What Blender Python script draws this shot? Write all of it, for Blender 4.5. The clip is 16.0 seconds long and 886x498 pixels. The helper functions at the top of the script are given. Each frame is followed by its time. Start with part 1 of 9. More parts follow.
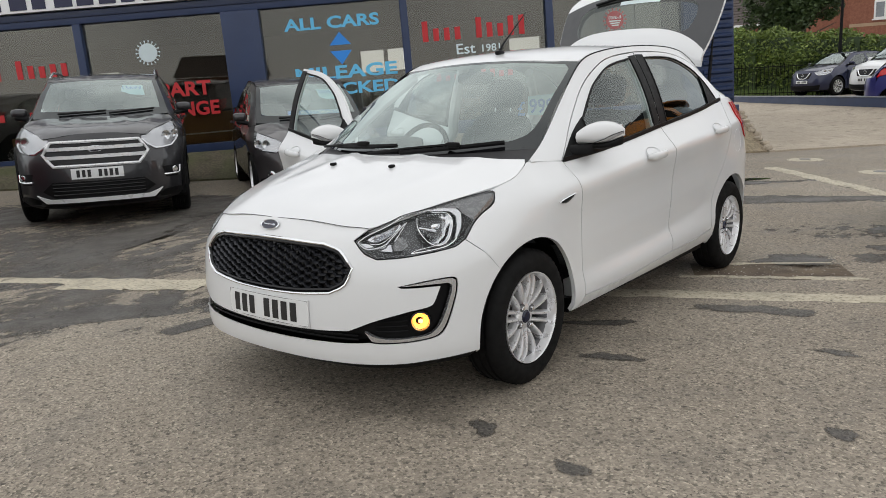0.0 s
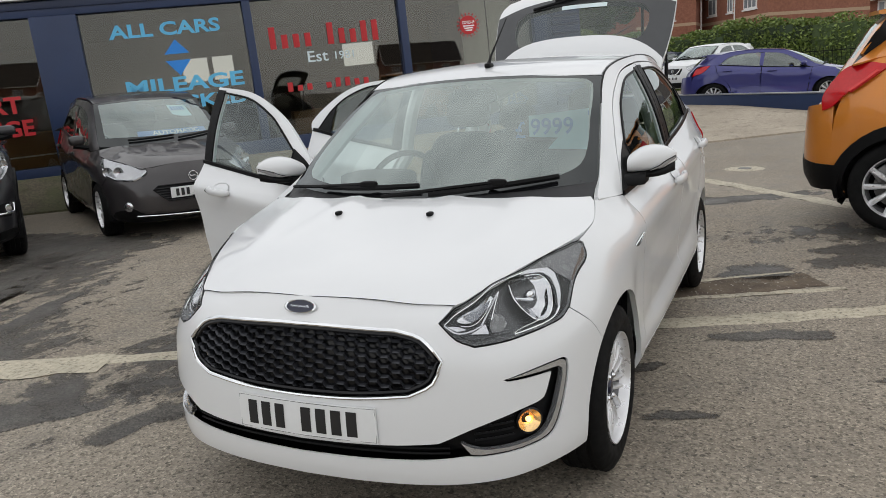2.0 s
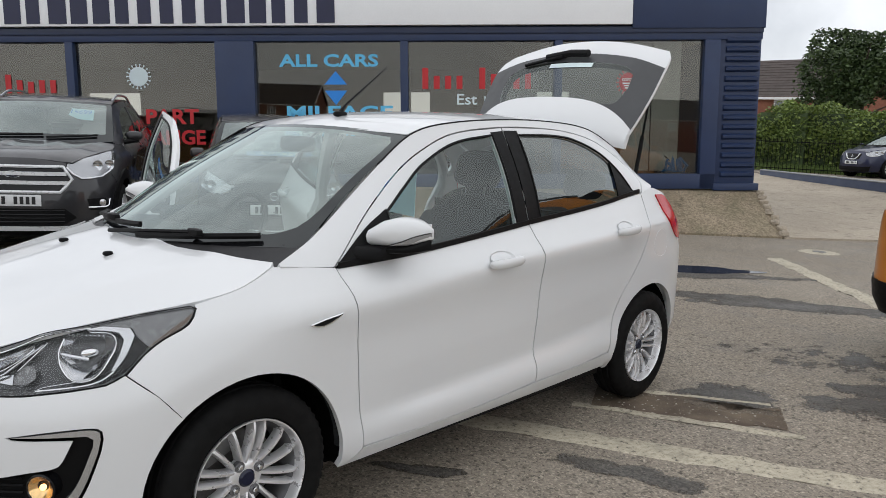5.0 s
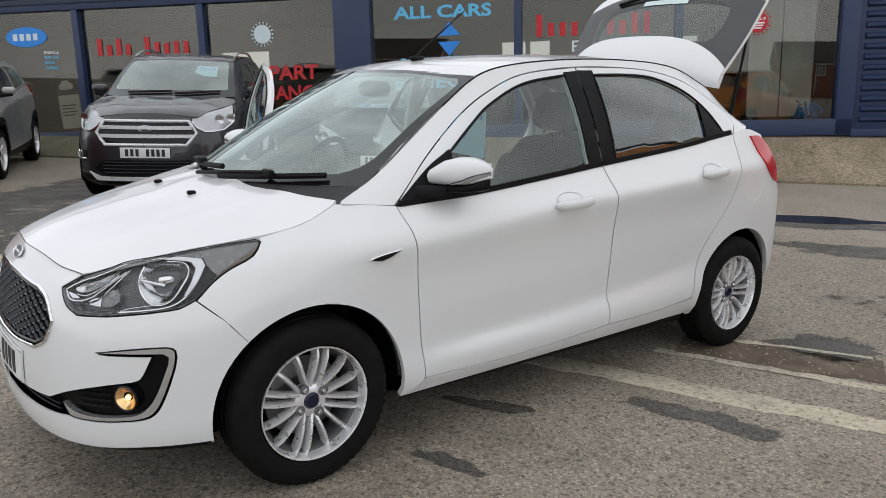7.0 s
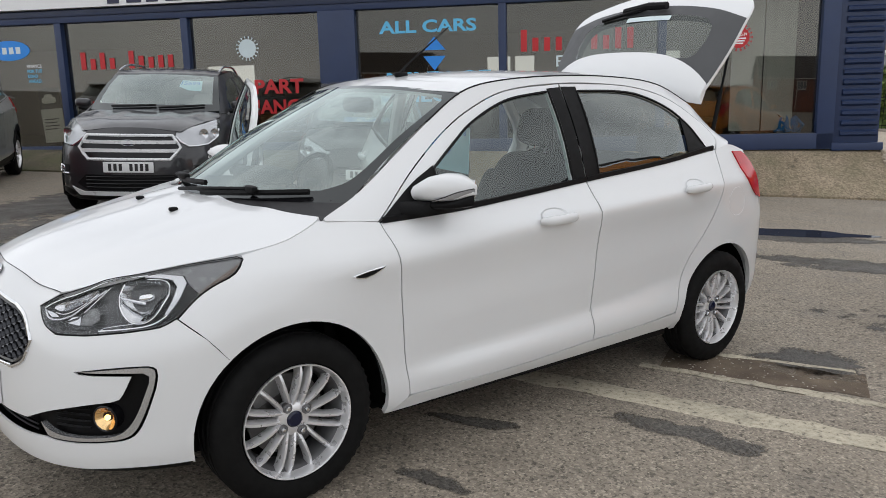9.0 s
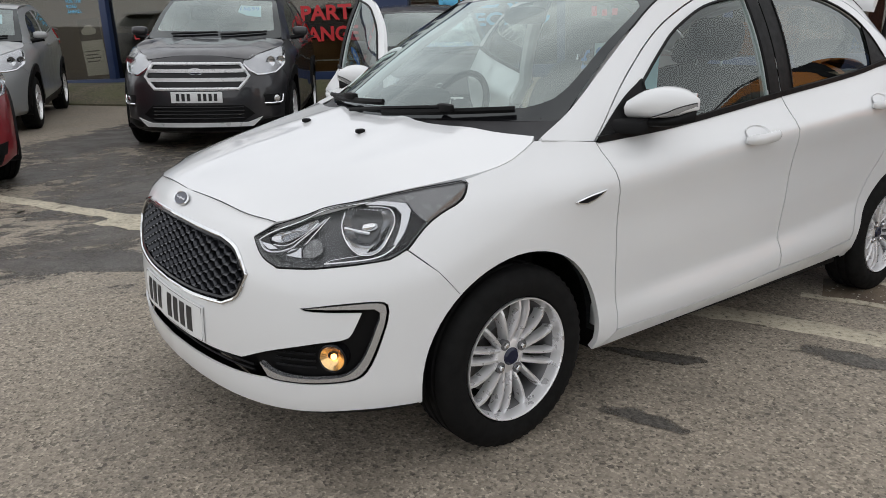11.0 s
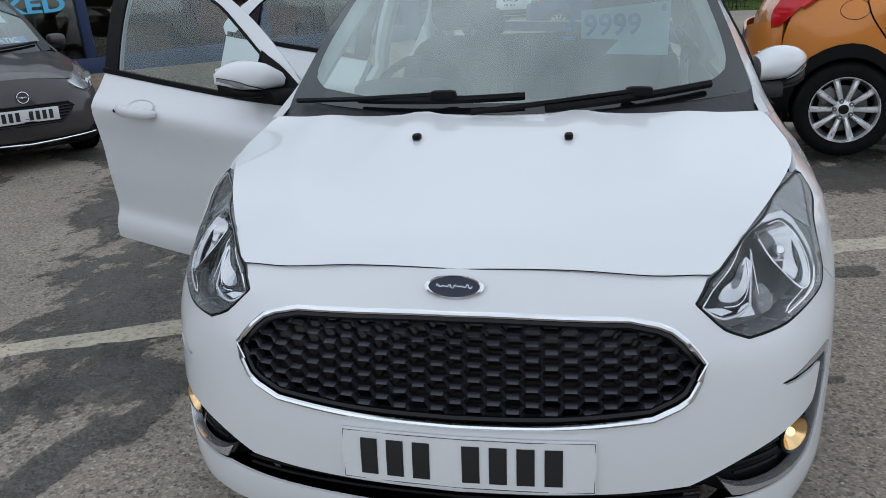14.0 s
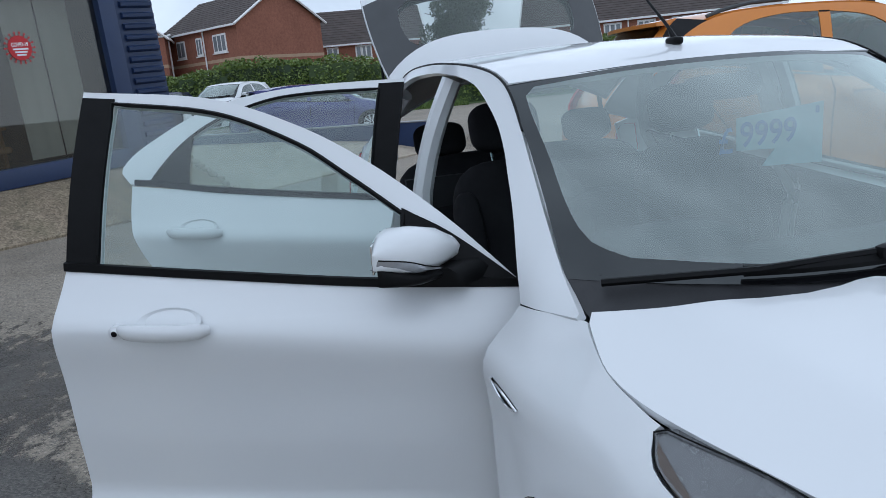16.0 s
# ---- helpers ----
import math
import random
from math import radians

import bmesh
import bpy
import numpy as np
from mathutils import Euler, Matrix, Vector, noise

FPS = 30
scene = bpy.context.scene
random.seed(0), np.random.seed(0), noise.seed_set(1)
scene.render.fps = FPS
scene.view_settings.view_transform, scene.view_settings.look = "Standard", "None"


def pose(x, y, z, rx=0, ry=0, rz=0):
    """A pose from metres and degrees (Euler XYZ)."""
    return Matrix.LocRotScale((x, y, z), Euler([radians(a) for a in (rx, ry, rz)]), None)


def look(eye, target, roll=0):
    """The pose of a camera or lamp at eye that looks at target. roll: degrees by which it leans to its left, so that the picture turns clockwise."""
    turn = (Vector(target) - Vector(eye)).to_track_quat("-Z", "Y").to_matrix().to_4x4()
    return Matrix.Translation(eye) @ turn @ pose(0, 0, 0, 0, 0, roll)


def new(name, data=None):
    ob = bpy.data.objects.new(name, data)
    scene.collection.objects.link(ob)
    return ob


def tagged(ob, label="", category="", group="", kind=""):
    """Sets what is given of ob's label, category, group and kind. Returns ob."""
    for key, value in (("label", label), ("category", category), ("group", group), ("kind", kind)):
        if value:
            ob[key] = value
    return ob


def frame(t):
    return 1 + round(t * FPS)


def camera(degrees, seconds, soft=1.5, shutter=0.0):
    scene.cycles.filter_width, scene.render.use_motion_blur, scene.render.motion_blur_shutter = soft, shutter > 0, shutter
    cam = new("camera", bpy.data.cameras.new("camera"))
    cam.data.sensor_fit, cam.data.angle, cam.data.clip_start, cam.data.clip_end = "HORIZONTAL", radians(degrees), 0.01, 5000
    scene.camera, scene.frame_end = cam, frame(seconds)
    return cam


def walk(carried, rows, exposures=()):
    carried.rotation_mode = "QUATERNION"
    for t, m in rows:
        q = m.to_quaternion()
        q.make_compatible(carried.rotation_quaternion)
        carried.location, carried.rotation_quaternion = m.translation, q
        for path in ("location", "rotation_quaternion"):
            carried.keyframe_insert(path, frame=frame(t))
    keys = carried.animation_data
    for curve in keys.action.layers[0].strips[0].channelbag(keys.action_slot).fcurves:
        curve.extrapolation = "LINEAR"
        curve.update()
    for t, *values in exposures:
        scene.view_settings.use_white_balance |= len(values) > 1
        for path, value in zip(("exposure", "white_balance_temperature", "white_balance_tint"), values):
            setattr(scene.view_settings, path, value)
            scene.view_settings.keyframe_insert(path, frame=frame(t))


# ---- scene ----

# ---- camera ----
cam = camera(59.9, 16.0, 0.8)
PATH = [
    (0, (2.717, 2.551, 1.28), (1.201, 1.31, 0.876), -2.6),
    (0.5, (2.621, 2.157, 1.306), (1.033, 1.026, 0.862), -2.5),
    (1, (2.589, 1.802, 1.349), (0.92, 0.802, 0.886), -3.0),
    (1.5, (2.523, 1.491, 1.37), (0.797, 0.588, 0.92), -3.5),
    (2, (2.592, 1.377, 1.406), (0.824, 0.541, 0.985), -4.0),
    (2.5, (2.523, 1.54, 1.388), (0.721, 0.768, 0.992), -2.7),
    (3, (2.358, 1.787, 1.383), (0.557, 1.009, 0.993), -0.6),
    (3.5, (2.032, 2.012, 1.387), (0.267, 1.152, 1.007), 0.2),
    (3.7, (1.938, 2.128, 1.403), (0.205, 1.2, 1.032), 0.0),
    (5.8, (1.09, 3.017, 1.405), (-0.189, 1.515, 1.076), 3.0),
    (6, (1.089, 3.042, 1.393), (-0.156, 1.518, 1.038), 2.6),
    (6.5, (1.154, 3.015, 1.368), (-0.034, 1.459, 0.958), 1.6),
    (7, (1.154, 2.991, 1.367), (-0.041, 1.444, 0.944), 0.9),
    (7.5, (1.096, 3.007, 1.403), (-0.144, 1.489, 1.005), 0.5),
    (8, (1.104, 3.013, 1.401), (-0.161, 1.51, 1.027), 0.6),
    (8.2, (1.115, 3.009, 1.399), (-0.151, 1.506, 1.031), 0.7),
    (10.3, (1.315, 2.798, 1.323), (0.174, 1.229, 0.835), 1.0),
    (10.5, (1.401, 2.701, 1.315), (0.258, 1.14, 0.808), 0.8),
    (11, (1.525, 2.412, 1.297), (0.356, 0.889, 0.738), 0.0),
    (11.5, (1.722, 2.045, 1.306), (0.397, 0.679, 0.691), -0.5),
    (12, (1.981, 1.753, 1.291), (0.517, 0.587, 0.587), -0.8),
    (12.5, (2.123, 1.368, 1.28), (0.564, 0.358, 0.54), -1.7),
    (13, (2.196, 1.019, 1.298), (0.458, 0.274, 0.645), -1.3),
    (13.5, (2.172, 0.656, 1.29), (0.344, 0.124, 0.676), -1.8),
    (14, (2.062, 0.249, 1.284), (0.197, -0.129, 0.667), -2.3),
    (14.5, (1.845, -0.1, 1.292), (-0.045, -0.267, 0.661), -3.2),
    (15, (1.576, -0.498, 1.323), (-0.341, -0.492, 0.751), -4.5),
    (15.5, (1.421, -0.909, 1.369), (-0.509, -0.705, 0.884), -5.4),
    (16, (1.136, -1.276, 1.412), (-0.765, -0.819, 0.993), -5.3),
]
walk(cam, [(t, look(eye, target, roll)) for t, eye, target, roll in PATH],
     [(0, 0.17, 6700, 10), (3.5, 0.0, 6560, 10), (5.8, 0.17, 6480, 11), (8.2, 0.17, 6480, 11), (10.5, 0.14, 6580, 11), (13.0, 0.03, 6500, 11), (13.6, -0.05, 6200, 10), (14.1, -0.12, 5780, 9), (14.7, -0.13, 5520, 8), (16, -0.12, 5460, 8)])

# ---- world, sun, exposure ----
def build_world():
    w = bpy.data.worlds.new("overcast_sky")
    scene.world = w
    w.use_nodes = True
    nt = w.node_tree
    nt.nodes.clear()
    out = nt.nodes.new("ShaderNodeOutputWorld")
    bg = nt.nodes.new("ShaderNodeBackground")
    sky = nt.nodes.new("ShaderNodeTexSky")
    sky.sky_type = "NISHITA"
    sky.sun_disc = False
    sky.sun_elevation = radians(50)
    sky.sun_rotation = radians(130)
    sky.altitude = 50
    noise_n = nt.nodes.new("ShaderNodeTexNoise")
    noise_n.inputs["Scale"].default_value = 3.2
    noise_n.inputs["Detail"].default_value = 6
    noise_n.inputs["Roughness"].default_value = 0.55
    ramp = nt.nodes.new("ShaderNodeValToRGB")
    ramp.color_ramp.elements[0].position = 0.32
    ramp.color_ramp.elements[0].color = (5.2, 5.4, 5.7, 1)
    ramp.color_ramp.elements[1].position = 0.68
    ramp.color_ramp.elements[1].color = (9.6, 9.8, 10.0, 1)
    mix = nt.nodes.new("ShaderNodeMix")
    mix.data_type = "RGBA"
    mix.inputs["Factor"].default_value = 0.88
    nt.links.new(noise_n.outputs["Fac"], ramp.inputs["Fac"])
    nt.links.new(sky.outputs["Color"], mix.inputs["A"])
    nt.links.new(ramp.outputs["Color"], mix.inputs["B"])
    nt.links.new(mix.outputs["Result"], bg.inputs["Color"])
    bg.inputs["Strength"].default_value = 0.124
    nt.links.new(bg.outputs["Background"], out.inputs["Surface"])
    sun = bpy.data.lights.new("sun", "SUN")
    sun.energy = 0.55
    sun.angle = radians(175)
    sun.color = (1.0, 0.97, 0.92)
    ob = new("sun", sun)
    ob.matrix_world = look((6, 8, 14), (0, 0, 0))


build_world()

# ---- tools ----
from mathutils import geometry


def part(name, bm, material, parent=None, label="", smooth=40):
    me = bpy.data.meshes.new(name)
    bmesh.ops.recalc_face_normals(bm, faces=bm.faces) if smooth >= 0 else None
    bm.to_mesh(me)
    bm.free()
    for m in material if isinstance(material, (list, tuple)) else (material,):
        me.materials.append(m)
    if smooth > 0:
        me.shade_smooth()
        me.set_sharp_from_angle(angle=radians(smooth))
    ob = new(name, me)
    if parent is not None:
        ob.parent = parent
    if label:
        ob["label"] = label
    return ob


def empty(name, m=None, parent=None):
    ob = new(name)
    ob.empty_display_size = 0.2
    if parent is not None:
        ob.parent = parent
    if m is not None:
        ob.matrix_basis = m
    return ob


def add_box(bm, lo, hi, m=None, bevel=0.0, mat=0):
    """A box between two corners, moved by m, with its edges rounded."""
    r = bmesh.ops.create_cube(bm, size=1.0)
    vs = r["verts"]
    c = [(a + b) / 2 for a, b in zip(lo, hi)]
    s = [abs(b - a) for a, b in zip(lo, hi)]
    for v in vs:
        v.co = Vector((c[0] + v.co.x * s[0], c[1] + v.co.y * s[1], c[2] + v.co.z * s[2]))
    fs = {f for v in vs for f in v.link_faces}
    if bevel > 0:
        es = list({e for v in vs for e in v.link_edges})
        r = bmesh.ops.bevel(bm, geom=es, offset=min(bevel, min(s) * 0.45), segments=2, profile=0.6, affect="EDGES")
        fs = set(r["faces"]) | {f for f in fs if f.is_valid}
        vs = list({v for f in fs for v in f.verts})
    for f in fs:
        f.material_index = mat
    if m is not None:
        bmesh.ops.transform(bm, matrix=m, verts=vs)
    return vs


def box_bm(lo, hi, m=None, bevel=0.0):
    bm = bmesh.new()
    add_box(bm, lo, hi, m, bevel)
    return bm


def add_tube(bm, pts, r, seg=8, closed=False, flat=1.0, taper=None):
    """A round (or flattened) bar along a line of points."""
    pts = [Vector(p) for p in pts]
    n = len(pts)
    rings = []
    up = Vector((0, 0, 1))
    for i, p in enumerate(pts):
        a = pts[(i - 1) % n] if closed or i else pts[0]
        b = pts[(i + 1) % n] if closed or i < n - 1 else pts[-1]
        t = (b - a).normalized()
        side = t.cross(up)
        side = side.normalized() if side.length > 0.05 else t.cross(Vector((1, 0, 0))).normalized()
        u = side.cross(t)
        k = r * (taper[i] if taper else 1)
        rings.append([bm.verts.new(p + side * math.cos(w) * k + u * math.sin(w) * k * flat) for w in [2 * math.pi * j / seg for j in range(seg)]])
    for i in range(n if closed else n - 1):
        A, B = rings[i], rings[(i + 1) % n]
        for j in range(seg):
            bm.faces.new((A[j], A[(j + 1) % seg], B[(j + 1) % seg], B[j]))
    if not closed:
        bm.faces.new(rings[0][::-1])
        bm.faces.new(rings[-1])
    return bm


def add_lathe(bm, profile, seg=48, m=None, mat=0):
    """Turns (radius, height along y) pairs round the y axis."""
    rings = []
    for r, y in profile:
        rings.append([bm.verts.new((r * math.cos(2 * math.pi * j / seg), y, r * math.sin(2 * math.pi * j / seg))) for j in range(seg)] if r > 1e-5 else [bm.verts.new((0, y, 0))])
    fs = []
    for A, B in zip(rings, rings[1:]):
        for j in range(seg):
            k = (j + 1) % seg
            if len(A) == 1 and len(B) == 1:
                continue
            if len(A) == 1:
                fs.append(bm.faces.new((A[0], B[j], B[k])))
            elif len(B) == 1:
                fs.append(bm.faces.new((A[j], B[0], A[k])))
            else:
                fs.append(bm.faces.new((A[j], B[j], B[k], A[k])))
    for f in fs:
        f.material_index = mat
    if m is not None:
        bmesh.ops.transform(bm, matrix=m, verts=[v for r in rings for v in r])
    return bm


class Curve:
    """A smooth curve through (x, value) knots, with no overshoot."""

    def __init__(self, *knots):
        k = sorted(knots)
        self.x = np.array([a[0] for a in k], float)
        self.y = np.array([a[1] for a in k], float)
        h, d = np.diff(self.x), np.diff(self.y) / np.diff(self.x)
        m = np.zeros(len(k))
        for i in range(1, len(k) - 1):
            if d[i - 1] * d[i] > 0:
                w1, w2 = 2 * h[i] + h[i - 1], h[i] + 2 * h[i - 1]
                m[i] = (w1 + w2) / (w1 / d[i - 1] + w2 / d[i])
        m[0], m[-1] = d[0], d[-1]
        self.m = m

    def __call__(self, x):
        X, Y, M = self.x, self.y, self.m
        if x <= X[0]:
            return float(Y[0] + M[0] * (x - X[0]))
        if x >= X[-1]:
            return float(Y[-1] + M[-1] * (x - X[-1]))
        i = int(np.searchsorted(X, x)) - 1
        h = X[i + 1] - X[i]
        t = (x - X[i]) / h
        return float((1 + 2 * t) * (1 - t) ** 2 * Y[i] + t * (1 - t) ** 2 * h * M[i] + t * t * (3 - 2 * t) * Y[i + 1] + t * t * (t - 1) * h * M[i + 1])


def smooth_line(pts, step=0.03, closed=False, sharp=()):
    """Points along a rounded line through pts, about step apart; the numbered ones in sharp stay corners."""
    P = [np.array(p, float) for p in pts]
    n = len(P)
    out = []
    for i in range(n if closed else n - 1):
        p1, p2 = P[i], P[(i + 1) % n]
        p0 = P[(i - 1) % n] if closed or i else p1
        p3 = P[(i + 2) % n] if closed or i + 2 < n else p2
        L = np.linalg.norm(p2 - p1)
        m1 = (p2 - p0) / max(np.linalg.norm(p2 - p0), 1e-6) * L
        m2 = (p3 - p1) / max(np.linalg.norm(p3 - p1), 1e-6) * L
        if i in sharp or (not closed and i == 0):
            m1 = p2 - p1
        if (i + 1) % n in sharp or (not closed and i == n - 2):
            m2 = p2 - p1
        k = max(1, int(round(L / step)))
        for j in range(k):
            t = j / k
            out.append((1 + 2 * t) * (1 - t) ** 2 * p1 + t * (1 - t) ** 2 * m1 + t * t * (3 - 2 * t) * p2 + t * t * (t - 1) * m2)
    if not closed:
        out.append(P[-1])
    return [tuple(p) for p in out]


def inside(poly, x, y):
    c = False
    for (x1, y1), (x2, y2) in zip(poly, poly[1:] + poly[:1]):
        if (y1 > y) != (y2 > y) and x < (x2 - x1) * (y - y1) / (y2 - y1) + x1:
            c = not c
    return c


def sheet(poly, fn, step=0.04, holes=(), flange=0.0, flip=False, bm=None, mat=0, inward=None, bulge=None):
    """A skin over the outline poly (with holes), laid onto the surface fn(u, v), its rim folded in by flange."""
    poly = [tuple(p) for p in poly]
    loops = [poly] + [list(h) for h in holes]
    verts, edges = [], []
    for lp in loops:
        k = len(verts)
        verts += [Vector(p) for p in lp]
        edges += [(k + i, k + (i + 1) % len(lp)) for i in range(len(lp))]
    us, vs = [p[0] for p in poly], [p[1] for p in poly]
    rim = np.array([p for lp in loops for p in lp])
    nu, nv = int((max(us) - min(us)) / step) + 1, int((max(vs) - min(vs)) / step) + 1
    for i in range(nu + 1):
        for j in range(nv + 1):
            u, v = min(us) + i * step + (0.5 * step if j % 2 else 0), min(vs) + j * step * 0.9
            if inside(poly, u, v) and not any(inside(h, u, v) for h in loops[1:]) and np.min((rim[:, 0] - u) ** 2 + (rim[:, 1] - v) ** 2) > (0.5 * step) ** 2:
                verts.append(Vector((u, v)))
    V, E, Fc, *_ = geometry.delaunay_2d_cdt(verts, edges, [], 0, 1e-6)
    bm = bm or bmesh.new()
    loop_arr = loops
    made = {}
    new_faces = []
    for tri in Fc:
        c = sum((V[i] for i in tri), Vector((0, 0))) / len(tri)
        if not inside(poly, c.x, c.y) or any(inside(h, c.x, c.y) for h in loop_arr[1:]):
            continue
        vv = []
        for i in tri:
            if i not in made:
                made[i] = bm.verts.new(fn(V[i].x, V[i].y))
            vv.append(made[i])
        if len(set(vv)) == 3:
            try:
                f = bm.faces.new(vv[::-1] if flip else vv)
                f.material_index = mat
                new_faces.append(f)
            except ValueError:
                pass
    if flange > 0 and new_faces:
        bm.normal_update()
        fs = set(new_faces)
        rim_e = [e for e in {e for f in new_faces for e in f.edges} if sum(f in fs for f in e.link_faces) == 1]
        low = {}
        for e in rim_e:
            for v in e.verts:
                if v not in low:
                    nrm = sum((f.normal for f in v.link_faces if f in fs), Vector())
                    d = Vector(inward) if inward is not None else -nrm.normalized()
                    if inward is None and d.dot(Vector((min(0.2, max(-2.4, v.co.x)), 0, 0.62)) - v.co) < 0:
                        d = -d
                    low[v] = bm.verts.new(v.co + d * flange)
        for e in rim_e:
            a, b = e.verts
            try:
                bm.faces.new((a, b, low[b], low[a])).material_index = mat
            except ValueError:
                pass
    return bm


def text_bm(body, size, extrude=0.0, spread=1.0, bold=0.0):
    """Letters as a mesh in the xy plane, from the built-in font, with their lower left corner at the origin."""
    cu = bpy.data.curves.new("letters", "FONT")
    cu.body = body
    cu.size = size
    cu.extrude = extrude
    cu.offset = bold
    cu.space_character = spread
    cu.resolution_u = 3
    ob = bpy.data.objects.new("letters", cu)
    me = ob.to_mesh()
    bm = bmesh.new()
    bm.from_mesh(me)
    ob.to_mesh_clear()
    bpy.data.objects.remove(ob)
    bpy.data.curves.remove(cu)
    x0 = min((v.co.x for v in bm.verts), default=0)
    y0 = min((v.co.y for v in bm.verts), default=0)
    bmesh.ops.translate(bm, verts=bm.verts, vec=(-x0, -y0, 0))
    return bm


def fit_text(body, width, height, m, bold=0.0, extrude=0.0):
    """Letters stretched to width x height and moved by m."""
    bm = text_bm(body, 1.0, 0.0, 1.0, bold)
    w = max(v.co.x for v in bm.verts)
    h = max(v.co.y for v in bm.verts)
    bmesh.ops.transform(bm, matrix=m @ Matrix.Diagonal((width / w, height / h, 1, 1)), verts=bm.verts)
    return bm

# ---- materials ----
class Nodes:
    """A material's node tree, with short ways to add nodes."""

    def __init__(self, name):
        self.mat = bpy.data.materials.new(name)
        self.mat.use_nodes = True
        self.nt = self.mat.node_tree
        self.bsdf = self.nt.nodes["Principled BSDF"]
        self.out = self.nt.nodes["Material Output"]
        self.coord = self.nt.nodes.new("ShaderNodeTexCoord").outputs["Object"]

    def add(self, kind, **values):
        n = self.nt.nodes.new(kind)
        for k, v in values.items():
            n.inputs[k].default_value = v
        return n

    def link(self, a, b):
        self.nt.links.new(a, b)

    def noise(self, scale, detail=4, rough=0.55, stretch=None, coord=None):
        n = self.add("ShaderNodeTexNoise", Scale=scale, Detail=detail, Roughness=rough)
        c = coord or self.coord
        if stretch:
            mp = self.add("ShaderNodeMapping", Scale=stretch)
            self.link(c, mp.inputs["Vector"])
            c = mp.outputs["Vector"]
        self.link(c, n.inputs["Vector"])
        return n.outputs["Fac"]

    def ramp(self, fac, *stops):
        r = self.nt.nodes.new("ShaderNodeValToRGB")
        e = r.color_ramp.elements
        while len(e) < len(stops):
            e.new(0.5)
        for el, (p, c) in zip(e, stops):
            el.position = p
            el.color = (*c, 1) if not isinstance(c, (int, float)) else (c, c, c, 1)
        self.link(fac, r.inputs["Fac"])
        return r.outputs["Color"]

    def mix(self, fac, a, b, how="MIX"):
        m = self.nt.nodes.new("ShaderNodeMix")
        m.data_type, m.blend_type = "RGBA", how
        for sock, v in ((m.inputs["Factor"], fac), (m.inputs["A"], a), (m.inputs["B"], b)):
            if hasattr(v, "is_linked"):
                self.link(v, sock)
            elif isinstance(v, (int, float)):
                sock.default_value = v if sock.type == "VALUE" else (v, v, v, 1)
            else:
                sock.default_value = (*v, 1)
        return m.outputs["Result"]

    def bump(self, height, strength, distance=0.01):
        b = self.add("ShaderNodeBump", Strength=strength, Distance=distance)
        self.link(height, b.inputs["Height"])
        self.link(b.outputs["Normal"], self.bsdf.inputs["Normal"])

    def set(self, **values):
        for k, v in values.items():
            sock = self.bsdf.inputs[k.replace("_", " ")]
            if hasattr(v, "is_linked"):
                self.link(v, sock)
            elif isinstance(v, tuple) and sock.type == "RGBA":
                sock.default_value = (*v, 1)
            else:
                sock.default_value = v
        return self.mat


def surface(name, color, rough=0.5, metal=0.0, vary=0.12, scale=3.0, grain=80.0, bump=0.1, depth=0.002, spec=0.5):
    """A plain surface with broad blotches, fine grain and a little relief."""
    n = Nodes(name)
    dark = tuple(c * (1 - vary) for c in color)
    lite = tuple(min(1, c * (1 + vary)) for c in color)
    broad = n.ramp(n.noise(scale), (0.3, dark), (0.7, lite))
    fine = n.noise(grain, 3)
    col = n.mix(0.35, broad, n.ramp(fine, (0.3, dark), (0.7, lite)))
    n.set(Base_Color=col, Metallic=metal, Specular_IOR_Level=spec)
    n.set(Roughness=n.ramp(n.noise(scale * 3), (0.3, max(0.0, rough * 0.85)), (0.7, min(1, rough * 1.15))))
    if bump:
        n.bump(fine, bump, depth)
    return n.mat


def paint(name, color, flake=0.0, dirt=0.05):
    """Car paint: a base coat under a clear coat, with a faint film of dust."""
    n = Nodes(name)
    film = n.ramp(n.noise(2.2, 5), (0.35, color), (0.75, tuple(c * (1 - dirt) + 0.25 * dirt for c in color)))
    if flake:
        fl = n.ramp(n.noise(900, 1), (0.35, tuple(c * (1 - flake) for c in color)), (0.65, tuple(min(1, c * (1 + flake)) for c in color)))
        film = n.mix(0.5, film, fl)
    n.set(Base_Color=film, Roughness=0.38, Metallic=0.35 if flake else 0.0, Coat_Weight=0.9, Coat_Roughness=0.045, Coat_IOR=1.45)
    n.set(Roughness=n.ramp(n.noise(7), (0.3, 0.33), (0.7, 0.45)))
    return n.mat


